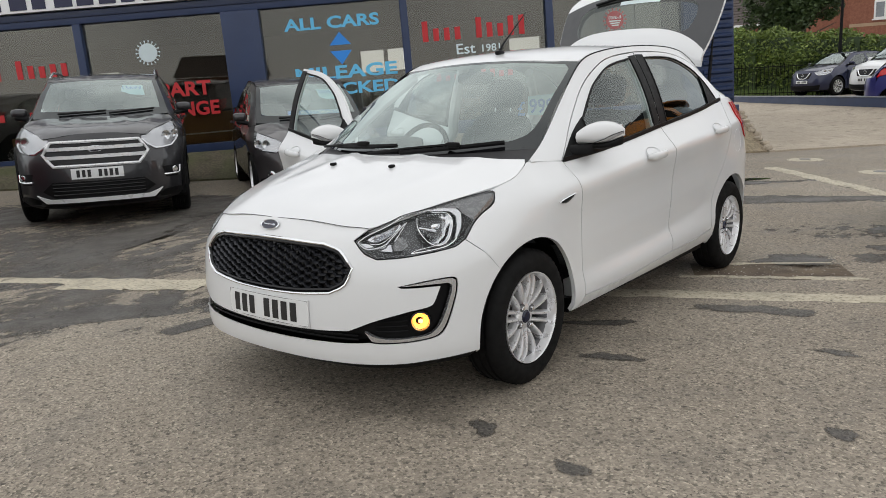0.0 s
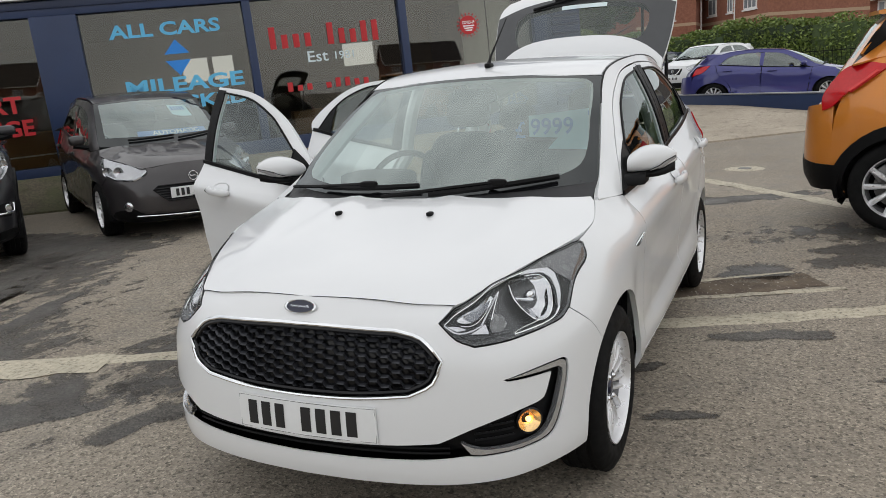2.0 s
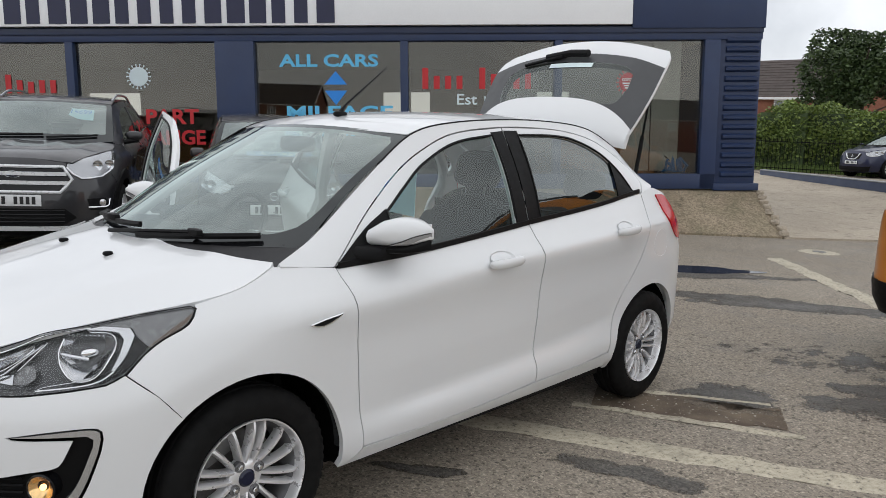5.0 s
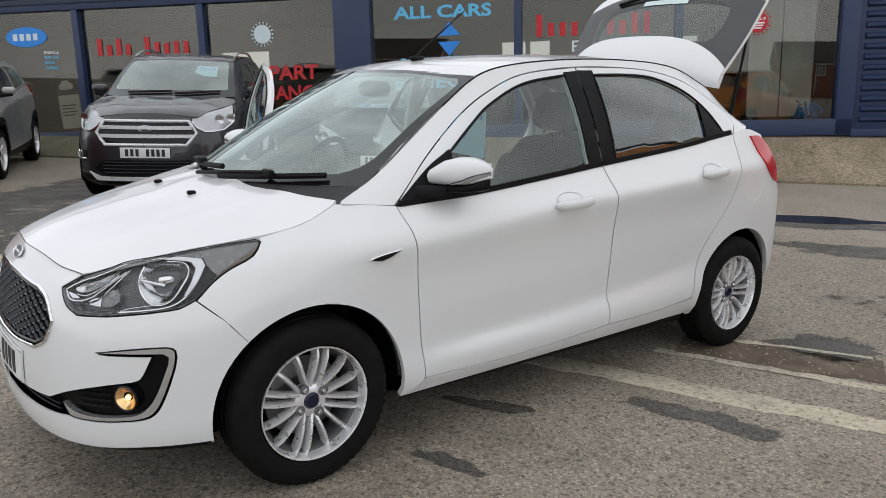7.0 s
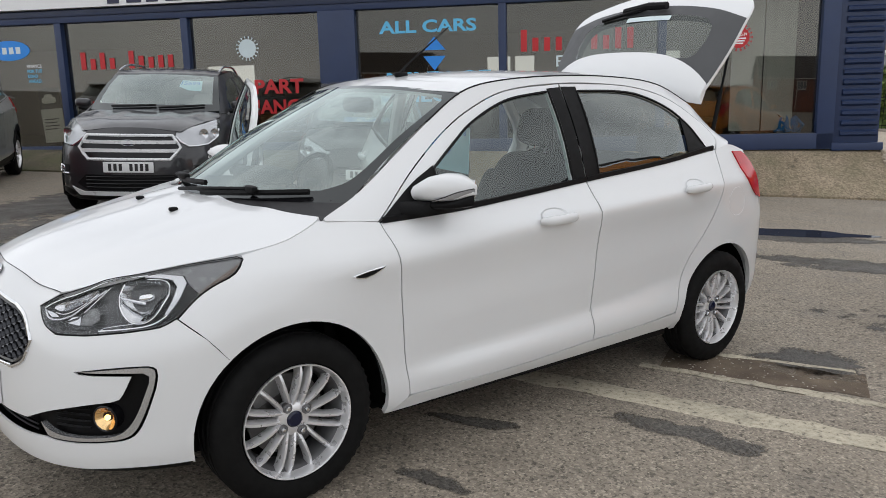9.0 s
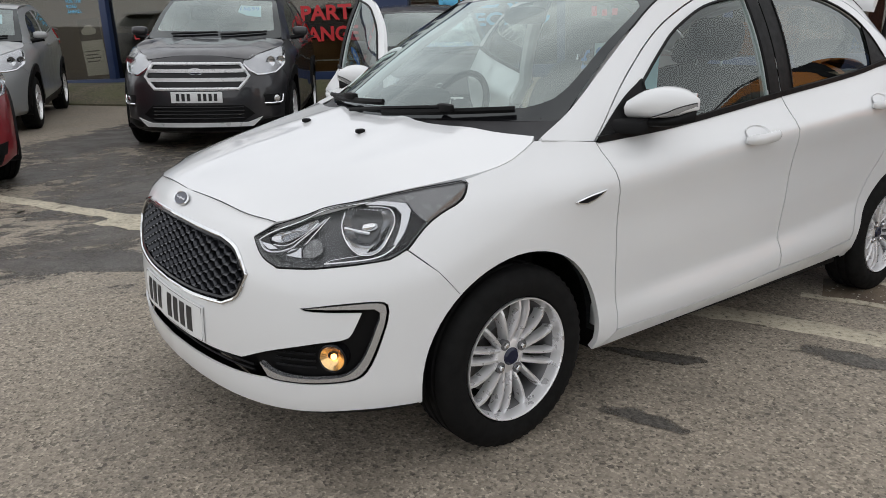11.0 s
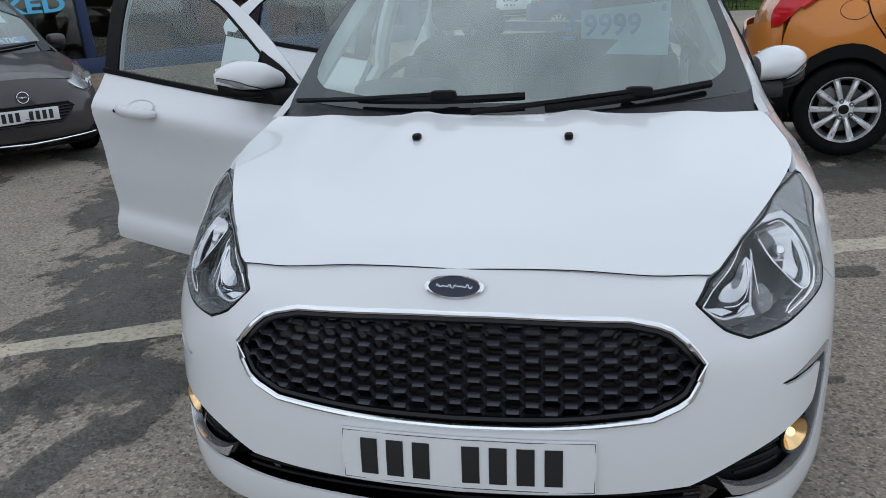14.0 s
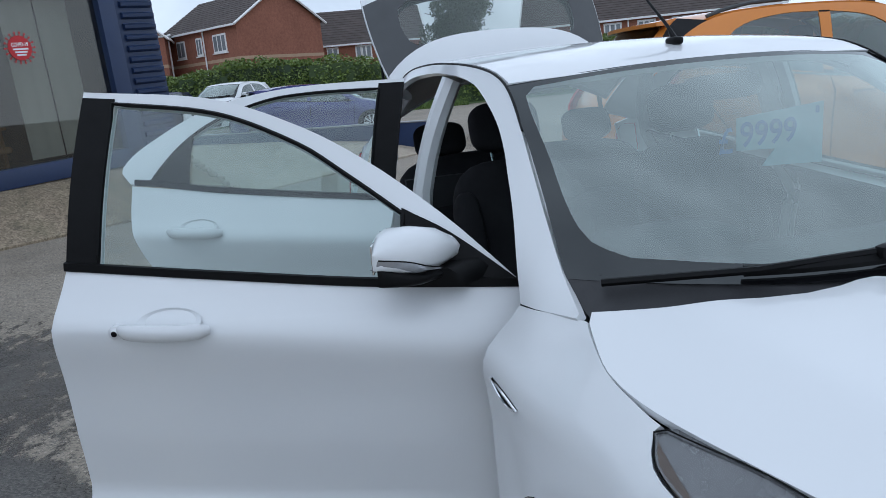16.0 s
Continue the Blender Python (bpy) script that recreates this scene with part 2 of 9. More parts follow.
def glass(name, tint, gloss, sheen=(0.94, 1.0, 0.98), solid=False):
    """Glazing: light goes straight through, tinted, but for what both faces mirror, which grows towards grazing view."""
    n = Nodes(name)
    n.nt.nodes.remove(n.bsdf)
    tr = n.add("ShaderNodeBsdfDiffuse" if solid else "ShaderNodeBsdfTransparent", Color=(*tint, 1))
    gl = n.add("ShaderNodeBsdfGlossy", Roughness=0.0, Color=(*sheen, 1))
    lw = n.add("ShaderNodeLayerWeight", Blend=0.5)
    po = n.nt.nodes.new("ShaderNodeMath")
    po.operation = "POWER"
    po.inputs[1].default_value = 5.0
    fr = n.nt.nodes.new("ShaderNodeMath")
    fr.operation = "MULTIPLY_ADD"
    fr.use_clamp = True
    fr.inputs[1].default_value = 0.9
    fr.inputs[2].default_value = 0.042 * gloss
    mx = n.add("ShaderNodeMixShader")
    n.link(lw.outputs["Facing"], po.inputs[0])
    n.link(po.outputs[0], fr.inputs[0])
    n.link(fr.outputs[0], mx.inputs["Fac"])
    n.link(tr.outputs[0], mx.inputs[1])
    n.link(gl.outputs[0], mx.inputs[2])
    n.link(mx.outputs[0], n.out.inputs["Surface"])
    return n.mat


def glow(name, color, strength):
    n = Nodes(name)
    return n.set(Base_Color=color, Emission_Color=color, Emission_Strength=strength, Roughness=0.3)


def asphalt_material():
    """Worn tarmac: tan binder with chippings a few millimetres wide, dark pits between them, broad stains."""
    n = Nodes("asphalt")
    big = n.noise(0.35, 5, 0.6)
    mid = n.noise(2.3, 6, 0.65)
    stone = n.add("ShaderNodeTexVoronoi", Scale=115.0)
    coarse = n.add("ShaderNodeTexVoronoi", Scale=62.0)
    for v in (stone, coarse):
        n.link(n.coord, v.inputs["Vector"])
    base = n.ramp(big, (0.3, (0.242, 0.207, 0.163)), (0.7, (0.325, 0.284, 0.229)))
    chip = n.ramp(stone.outputs["Color"], (0.08, 0.3), (0.3, 0.82), (0.7, 1.06), (0.94, 1.75))
    col = n.mix(0.85, base, chip, "MULTIPLY")
    pit = n.ramp(coarse.outputs["Color"], (0.13, 0.42), (0.24, 1.0), (0.86, 1.0), (0.97, 1.4))
    col = n.mix(0.8, col, pit, "MULTIPLY")
    col = n.mix(0.7, col, n.ramp(n.noise(38.0, 6, 0.7), (0.36, 0.6), (0.52, 1.06)), "MULTIPLY")
    col = n.mix(0.6, col, n.ramp(mid, (0.36, 0.62), (0.5, 1.0)), "MULTIPLY")
    n.set(Base_Color=col, Specular_IOR_Level=0.4)
    n.set(Roughness=n.ramp(mid, (0.3, 0.55), (0.55, 0.88)))
    n.bump(stone.outputs["Distance"], 0.45, 0.004)
    return n.mat


def wet_material():
    """Damp asphalt, also laid down as painted car shade, whose rim breaks up crisply into the dry ground."""
    n = Nodes("damp_and_shade_asphalt")
    grit = n.add("ShaderNodeTexVoronoi", Scale=115.0)
    n.link(n.coord, grit.inputs["Vector"])
    base = n.ramp(n.noise(1.4, 6), (0.3, (0.062, 0.056, 0.049)), (0.7, (0.105, 0.097, 0.085)))
    stone = n.ramp(grit.outputs["Color"], (0.1, 0.35), (0.5, 1.0), (0.94, 2.0))
    n.set(Base_Color=n.mix(0.85, base, stone, "MULTIPLY"), Roughness=n.ramp(n.noise(3.1), (0.35, 0.42), (0.65, 0.75)))
    n.bump(grit.outputs["Distance"], 0.4, 0.004)
    cover = n.nt.nodes.new("ShaderNodeAttribute")
    cover.attribute_name = "cover"
    edge = n.mix(0.5, cover.outputs["Color"], n.noise(4.5, 12, 0.62, (1.0, 1.5, 1.0)))
    edge = n.mix(0.12, edge, n.noise(40.0, 5, 0.7))
    fade = n.ramp(edge, (0.462, 0.0), (0.492, 0.62), (0.6, 0.86))
    clear = n.nt.nodes.new("ShaderNodeBsdfTransparent")
    m = n.nt.nodes.new("ShaderNodeMixShader")
    n.link(fade, m.inputs["Fac"])
    n.link(clear.outputs[0], m.inputs[1])
    n.link(n.bsdf.outputs[0], m.inputs[2])
    n.link(m.outputs[0], n.out.inputs["Surface"])
    return n.mat


def line_material():
    n = Nodes("worn_line_paint")
    wear = n.noise(34, 10, 0.8)
    broad = n.noise(4.0, 6, 0.65)
    col = n.ramp(wear, (0.39, (0.13, 0.115, 0.095)), (0.45, (0.42, 0.375, 0.285)), (0.7, (0.64, 0.585, 0.46)))
    col = n.mix(0.5, col, n.ramp(broad, (0.34, 0.5), (0.5, 1.0), (0.7, 1.12)), "MULTIPLY")
    n.set(Base_Color=col, Roughness=0.8)
    n.bump(wear, 0.3, 0.003)
    return n.mat


def concrete_material(name, a, b, moss=0.0, grit=0.5, size=60.0):
    n = Nodes(name)
    spot = n.add("ShaderNodeTexVoronoi", Scale=size)
    n.link(n.coord, spot.inputs["Vector"])
    col = n.ramp(n.noise(0.9, 7, 0.6), (0.3, a), (0.7, b))
    col = n.mix(grit, col, n.ramp(spot.outputs["Color"], (0.15, 0.6), (0.85, 1.35)), "MULTIPLY")
    col = n.mix(0.7, col, n.ramp(n.noise(4.5, 8, 0.7), (0.34, 0.45), (0.46, 1.0)), "MULTIPLY")
    if moss:
        col = n.mix(n.ramp(n.noise(2.0, 6), (0.4, 0.0), (0.7, moss)), col, (0.07, 0.085, 0.03))
    n.set(Base_Color=col, Roughness=0.88)
    n.bump(n.noise(120, 4), 0.4, 0.004)
    return n.mat


def brick_wall_material():
    """Brickwork seen from far off: courses too fine to tell apart, in mottled reds."""
    n = Nodes("far_brickwork")
    col = n.ramp(n.noise(5.0, 8, 0.8), (0.3, (0.19, 0.075, 0.05)), (0.5, (0.27, 0.11, 0.07)), (0.7, (0.34, 0.15, 0.095)))
    col = n.mix(0.5, col, n.ramp(n.noise(0.5, 4), (0.3, 0.75), (0.7, 1.15)), "MULTIPLY")
    n.bump(n.noise(14.0, 3), 0.3, 0.01)
    return n.set(Base_Color=col, Roughness=0.9)


def leaf_material(name, a, b):
    n = Nodes(name)
    info = n.nt.nodes.new("ShaderNodeNewGeometry")
    col = n.ramp(info.outputs["Random Per Island"], (0.0, a), (1.0, b))
    col = n.mix(0.5, col, n.ramp(n.noise(0.7, 4), (0.3, 0.7), (0.7, 1.25)), "MULTIPLY")
    return n.set(Base_Color=col, Roughness=0.6)


M = {}
M["asphalt"] = asphalt_material()
M["damp"] = wet_material()
M["line"] = line_material()
def gravel_material():
    n = Nodes("gravelly_repair")
    v = n.add("ShaderNodeTexVoronoi", Scale=95.0)
    n.link(n.coord, v.inputs["Vector"])
    col = n.ramp(n.noise(5.0, 6), (0.3, (0.07, 0.05, 0.034)), (0.7, (0.17, 0.13, 0.09)))
    col = n.mix(n.ramp(v.outputs["Color"], (0.86, 0.0), (0.92, 0.8)), col, (0.6, 0.57, 0.5))
    n.set(Base_Color=col, Roughness=0.85)
    n.bump(v.outputs["Distance"], 0.6, 0.006)
    return n.mat


M["gravel"] = gravel_material()
M["concrete"] = concrete_material("pale_concrete", (0.33, 0.28, 0.215), (0.43, 0.37, 0.29))
M["apron"] = concrete_material("mossy_concrete", (0.2, 0.155, 0.105), (0.31, 0.25, 0.175), 0.3, 0.9, 45.0)
M["mossy"] = concrete_material("dark_mossy_concrete", (0.07, 0.06, 0.04), (0.13, 0.11, 0.075), 0.7, 0.9, 45.0)
M["marker"] = surface("amber_marker_lens", (0.1, 0.075, 0.06), 0.2, 0, 0.1, 20, 80, 0)
M["blue"] = surface("blue_painted_metal", (0.014, 0.03, 0.085), 0.45, 0, 0.15, 1.5, 60, 0.05)
M["blue_dark"] = surface("dark_blue_trim", (0.012, 0.022, 0.06), 0.45, 0, 0.15, 2, 60, 0.05)
M["sign"] = surface("white_sign_board", (0.84, 0.85, 0.86), 0.4, 0, 0.04, 1.2, 40, 0.02)
M["navy_letter"] = surface("navy_letter", (0.012, 0.014, 0.05), 0.4, 0, 0.1, 5, 60, 0)
M["cyan"] = surface("light_blue_vinyl", (0.12, 0.5, 0.78), 0.5, 0, 0.06, 6, 70, 0)
M["blue_vinyl"] = surface("bright_blue_vinyl", (0.02, 0.24, 0.72), 0.5, 0, 0.06, 6, 70, 0)
M["red_vinyl"] = surface("red_vinyl", (0.5, 0.02, 0.025), 0.5, 0, 0.06, 6, 70, 0)
M["white_vinyl"] = surface("pale_vinyl", (0.62, 0.72, 0.74), 0.5, 0, 0.06, 6, 70, 0)
M["shop_glass"] = glass("shop_window_glass", (0.66, 0.66, 0.62), 1.7, (1.0, 0.97, 0.92))
M["screen_glass"] = glass("windscreen_glass", (0.55, 0.65, 0.62), 5.6, (0.9, 1.0, 0.97))
M["screen_border"] = glass("windscreen_black_border", (0.006, 0.006, 0.007), 1.5, (0.95, 1.0, 1.0), True)
M["cowl"] = surface("grey_black_scuttle_plastic", (0.022, 0.022, 0.024), 0.5, 0, 0.2, 12, 240, 0.12, 0.0006, 0.4)
M["privacy_glass"] = glass("dark_rear_glass", (0.12, 0.13, 0.13), 2.0)
M["caliper"] = surface("cast_brake_caliper", (0.25, 0.25, 0.25), 0.5, 0.5, 0.15, 20, 120, 0.1, 0.0006)
M["lamp_dark"] = surface("smoked_lamp_lining", (0.085, 0.087, 0.091), 0.25, 0.3, 0.2, 18, 120, 0.05, 0.0006)
M["rear_glass"] = glass("rear_window_glass", (0.62, 0.66, 0.64), 2.0)
M["bright"] = surface("bright_trim", (0.72, 0.73, 0.74), 0.3, 0.2, 0.03, 6, 80, 0)
M["grille_black"] = surface("grille_black", (0.045, 0.047, 0.054), 0.2, 0.5, 0.1, 8, 100, 0)
# The bulb's amber glow is put into this reflector's metal colour.
M["warm_reflector"] = surface("amber_tinted_reflector", (0.95, 0.66, 0.32), 0.2, 1.0, 0.05, 14, 90, 0.05, 0.001)
M["lamp_clear"] = surface("clear_lamp_plastic", (0.42, 0.43, 0.45), 0.1, 0.5, 0.12, 60, 160, 0.1, 0.001)
M["side_glass"] = glass("tinted_side_glass", (0.36, 0.4, 0.39), 3.6)
M["door_glass"] = glass("door_glass", (0.7, 0.8, 0.78), 2.2)
M["clear"] = glass("clear_lens", (0.97, 0.97, 0.97), 0.5)
M["white_paint"] = paint("white_car_paint", (0.69, 0.7, 0.706), 0, 0.03)
M["grey_paint"] = paint("dark_grey_metallic_paint", (0.016, 0.016, 0.019), 0.3)
M["brown_paint"] = paint("grey_brown_metallic_paint", (0.032, 0.028, 0.029), 0.3)
M["orange_paint"] = paint("orange_metallic_paint", (0.6, 0.2, 0.014), 0.18)
M["silver_paint"] = paint("silver_metallic_paint", (0.33, 0.34, 0.34), 0.15)
M["red_paint"] = paint("dark_red_paint", (0.24, 0.012, 0.02), 0.1)
M["navy_paint"] = paint("navy_metallic_paint", (0.012, 0.016, 0.05), 0.25)
M["violet_paint"] = paint("deep_blue_metallic_paint", (0.03, 0.032, 0.17), 0.2)
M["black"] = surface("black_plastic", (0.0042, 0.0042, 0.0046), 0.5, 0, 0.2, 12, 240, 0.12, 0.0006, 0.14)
M["gloss_black"] = surface("gloss_black_plastic", (0.005, 0.005, 0.006), 0.18, 0, 0.1, 8, 100, 0, 0.002, 0.3)
M["grey_plastic"] = surface("grey_plastic", (0.05, 0.052, 0.055), 0.42, 0, 0.12, 8, 200, 0.05, 0.0005)
M["rubber"] = surface("tyre_rubber", (0.0055, 0.0055, 0.0056), 0.75, 0, 0.25, 9, 150, 0.2, 0.0008, 0.15)
M["gap_black"] = surface("spoke_gap_black", (0.003, 0.003, 0.003), 0.9, 0, 0.2, 6, 60, 0, 0.001, 0.05)
M["alloy"] = surface("silver_alloy", (0.76, 0.76, 0.77), 0.3, 0.6, 0.04, 10, 60, 0)
# Darker copy of the silver alloy: recess shade painted into barrel and nut seats.
M["alloy_shaded"] = surface("shaded_alloy", (0.16, 0.16, 0.165), 0.5, 0.6, 0.08, 10, 120, 0.02, 0.0004)
M["steel"] = surface("brake_steel", (0.12, 0.115, 0.11), 0.5, 0.4, 0.3, 15, 90, 0.1, 0.0006)
M["lamp_grey"] = surface("grey_lamp_housing", (0.17, 0.173, 0.178), 0.26, 0.3, 0.15, 14, 120, 0.05, 0.0006)
M["chrome"] = surface("chrome", (0.78, 0.79, 0.8), 0.08, 1.0, 0.02, 4, 50, 0)
M["satin"] = surface("satin_silver_trim", (0.58, 0.59, 0.61), 0.22, 0.8, 0.04, 6, 80, 0)
M["reflector"] = surface("lamp_reflector", (0.62, 0.63, 0.65), 0.1, 0.95, 0.05, 14, 90, 0.1, 0.002)
M["amber"] = glow("lit_amber_bulb", (1.0, 0.45, 0.13), 5.0)
M["red_lens"] = surface("red_lamp_lens", (0.5, 0.008, 0.012), 0.14, 0, 0.15, 14, 60, 0)
M["red_core"] = surface("bright_red_lamp_core", (0.62, 0.03, 0.03), 0.1, 0.2, 0.1, 14, 60, 0)
M["plate"] = surface("white_number_plate", (0.7, 0.71, 0.71), 0.35, 0, 0.03, 9, 80, 0)
M["plate_yellow"] = surface("yellow_number_plate", (0.7, 0.5, 0.05), 0.35, 0, 0.03, 9, 80, 0)
M["ink"] = surface("black_print", (0.012, 0.012, 0.013), 0.45, 0, 0.1, 9, 80, 0)
M["price"] = surface("pale_blue_price_card", (0.5, 0.74, 0.82), 0.5, 0, 0.04, 8, 80, 0)
M["price_blue"] = surface("blue_price_print", (0.03, 0.2, 0.62), 0.5, 0, 0.04, 8, 80, 0)
M["seat"] = surface("charcoal_seat_cloth", (0.016, 0.016, 0.018), 0.95, 0, 0.25, 8, 260, 0.25, 0.0012, 0.1)
M["inner"] = surface("grey_cabin_plastic", (0.03, 0.031, 0.034), 0.7, 0, 0.15, 7, 220, 0.1, 0.0006, 0.2)
M["headliner"] = surface("pale_grey_headliner", (0.4, 0.4, 0.39), 0.9, 0, 0.08, 6, 180, 0.1, 0.0006)
M["badge_blue"] = surface("dark_blue_badge", (0.004, 0.007, 0.028), 0.2, 0, 0.1, 20, 90, 0)
M["brick"] = brick_wall_material()
M["brick_band"] = surface("buff_brick_band", (0.42, 0.3, 0.2), 0.9, 0, 0.1, 2, 20, 0.1)
M["roof_tile"] = surface("brown_roof_tiles", (0.075, 0.06, 0.055), 0.9, 0, 0.25, 1.3, 12, 0.3, 0.02)
M["upvc"] = surface("white_window_frame", (0.78, 0.78, 0.77), 0.4, 0, 0.04, 3, 60, 0)
M["far_pane"] = surface("far_window_pane", (0.2, 0.22, 0.24), 0.2, 0, 0.3, 0.7, 8, 0)
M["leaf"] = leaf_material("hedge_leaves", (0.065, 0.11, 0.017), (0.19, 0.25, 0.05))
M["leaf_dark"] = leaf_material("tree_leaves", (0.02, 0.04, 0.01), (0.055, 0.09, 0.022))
M["grass"] = leaf_material("grass_blades", (0.07, 0.13, 0.02), (0.16, 0.22, 0.05))
M["bark"] = surface("bark", (0.08, 0.06, 0.045), 0.95, 0, 0.3, 6, 40, 0.5, 0.02)
M["grass_ground"] = surface("grass_ground", (0.07, 0.11, 0.025), 0.95, 0, 0.3, 0.6, 30, 0.4, 0.02)
M["room_wall"] = surface("showroom_wall", (0.21, 0.185, 0.15), 0.85, 0, 0.08, 0.8, 30, 0.03)
M["room_floor"] = surface("showroom_floor", (0.12, 0.11, 0.1), 0.5, 0, 0.15, 1.2, 30, 0.05)
M["wood"] = surface("tan_wood", (0.3, 0.16, 0.06), 0.5, 0, 0.2, 2.5, 60, 0.1)
M["card"] = surface("brown_cardboard", (0.3, 0.19, 0.1), 0.85, 0, 0.12, 4, 60, 0.1)
M["blind"] = surface("pale_grey_blind", (0.62, 0.67, 0.7), 0.8, 0, 0.06, 2, 60, 0.05)
M["pole"] = surface("galvanised_steel", (0.3, 0.31, 0.32), 0.5, 0.6, 0.1, 5, 60, 0.05)

# ---- car kit: bodies from feature lines, panels cut out of them ----
def join(*segs, step=0.03):
    """One closed outline from rounded segments that meet in corners."""
    out = []
    for s in segs:
        line = smooth_line(s, step) if len(s) > 2 else smooth_line(s, step)
        if out and math.dist(out[-1], line[0]) < 0.004:
            line = line[1:]
        out += line
    if math.dist(out[0], out[-1]) < 0.004:
        out.pop()
    return out


def inset(poly, d):
    """The outline drawn in by d."""
    a = sum(x1 * y2 - x2 * y1 for (x1, y1), (x2, y2) in zip(poly, poly[1:] + poly[:1]))
    k = d if a > 0 else -d
    out = []
    n = len(poly)
    for i in range(n):
        p0, p1, p2 = poly[i - 1], poly[i], poly[(i + 1) % n]
        e1 = Vector((p1[0] - p0[0], p1[1] - p0[1])).normalized()
        e2 = Vector((p2[0] - p1[0], p2[1] - p1[1])).normalized()
        b = Vector((-e1.y - e2.y, e1.x + e2.x))
        b = b.normalized() if b.length > 0.2 else Vector((-e1.y, e1.x))
        c = max(0.5, b.dot(Vector((-e1.y, e1.x))))
        out.append((p1[0] + b.x * k / c, p1[1] + b.y * k / c))
    return out


def arc(cx, cz, r, a0, a1, n=20):
    return [(cx + r * math.cos(radians(a0 + (a1 - a0) * i / n)), cz + r * math.sin(radians(a0 + (a1 - a0) * i / n))) for i in range(n + 1)]


class Body:
    """The lower skin of a car: a plan line run round from nose to tail, moved in and out by feature lines.
    Local frame: x ahead from the front axle, y to the car's left, z up. stations: (where, (z, out) pairs)."""

    def __init__(self, plan, stations, warp=None):
        line = smooth_line(plan, 0.02)
        self.p = np.array(line)
        d = np.linalg.norm(np.diff(self.p, axis=0), axis=1)
        self.s = np.r_[0, np.cumsum(d)]
        t = np.gradient(self.p, axis=0)
        t /= np.linalg.norm(t, axis=1)[:, None]
        self.n = np.stack([-t[:, 1], t[:, 0]], 1)
        if self.n[len(self.n) // 2][1] < 0:
            self.n = -self.n
        self.warp = warp
        rows = [(self.where(*w), zo) for w, zo in stations]
        k = len(rows[0][1])
        self.z = [Curve(*[(s, zo[i][0]) for s, zo in rows]) for i in range(k)]
        self.o = [Curve(*[(s, zo[i][1]) for s, zo in rows]) for i in range(k)]
        self.memo = {}
        self.creases = ()

    def where(self, axis, v):
        """How far along the plan line a place lies: axis 'y' on the nose, 'x' on the flank, 'r' on the tail (by y)."""
        half = len(self.s) // 2
        if axis == "y":
            return float(np.interp(v, self.p[:half, 1], self.s[:half]))
        if axis == "x":
            k = np.argsort(self.p[:, 0])
            return float(np.interp(v, self.p[k, 0], self.s[k]))
        return float(np.interp(-v, -self.p[half:, 1], self.s[half:]))

    def y(self, v):
        return self.where("y", v)

    def x(self, v):
        return self.where("x", v)

    def at(self, s, z, out=0.0, sg=1):
        """The place on the skin at s along the plan and height z, moved out by out."""
        sg = sg if s >= 0 else -sg
        s = abs(s)
        key = round(s, 4)
        if key not in self.memo:
            zs = [c(s) for c in self.z]
            self.memo[key] = Curve(*[(max(zz, zs[0] + 0.002 * i), c(s)) for i, (zz, c) in enumerate(zip(zs, self.o))])
        o = self.memo[key](z) + out
        px, py = np.interp(s, self.s, self.p[:, 0]), np.interp(s, self.s, self.p[:, 1])
        for line, amp, up, down, x0, x1 in self.creases:
            if x1 < px < x0:
                d = z - line(px)
                k = 1 - (d / up if d > 0 else -d / down)
                if k > 0:
                    o += amp * k * min(1.0, (x0 - px) / 0.35, (px - x1) / 0.25)
        nx, ny = np.interp(s, self.s, self.n[:, 0]), np.interp(s, self.s, self.n[:, 1])
        v = Vector((px + nx * o, sg * (py + ny * o), z))
        return self.warp(v) if self.warp else v

    def side(self, sg=1, out=0.0):
        return lambda x, z: self.at(self.x(x), z, out, sg)

    def front(self, out=0.0):
        return lambda s, z: self.at(s, z, out)


def strip(bm, pts, width, normal_fn, thick=0.004):
    """A flat raised band along a line of points."""
    pts = [Vector(p) for p in pts]
    rows = []
    for i, p in enumerate(pts):
        t = (pts[min(i + 1, len(pts) - 1)] - pts[max(i - 1, 0)]).normalized()
        nrm = Vector(normal_fn(i))
        w = t.cross(nrm).normalized() * width / 2
        rows.append([bm.verts.new(p - w), bm.verts.new(p - w * 0.8 + nrm * thick), bm.verts.new(p + w * 0.8 + nrm * thick), bm.verts.new(p + w)])
    for a, b in zip(rows, rows[1:]):
        for k in range(3):
            bm.faces.new((a[k], a[k + 1], b[k + 1], b[k]))
    return bm


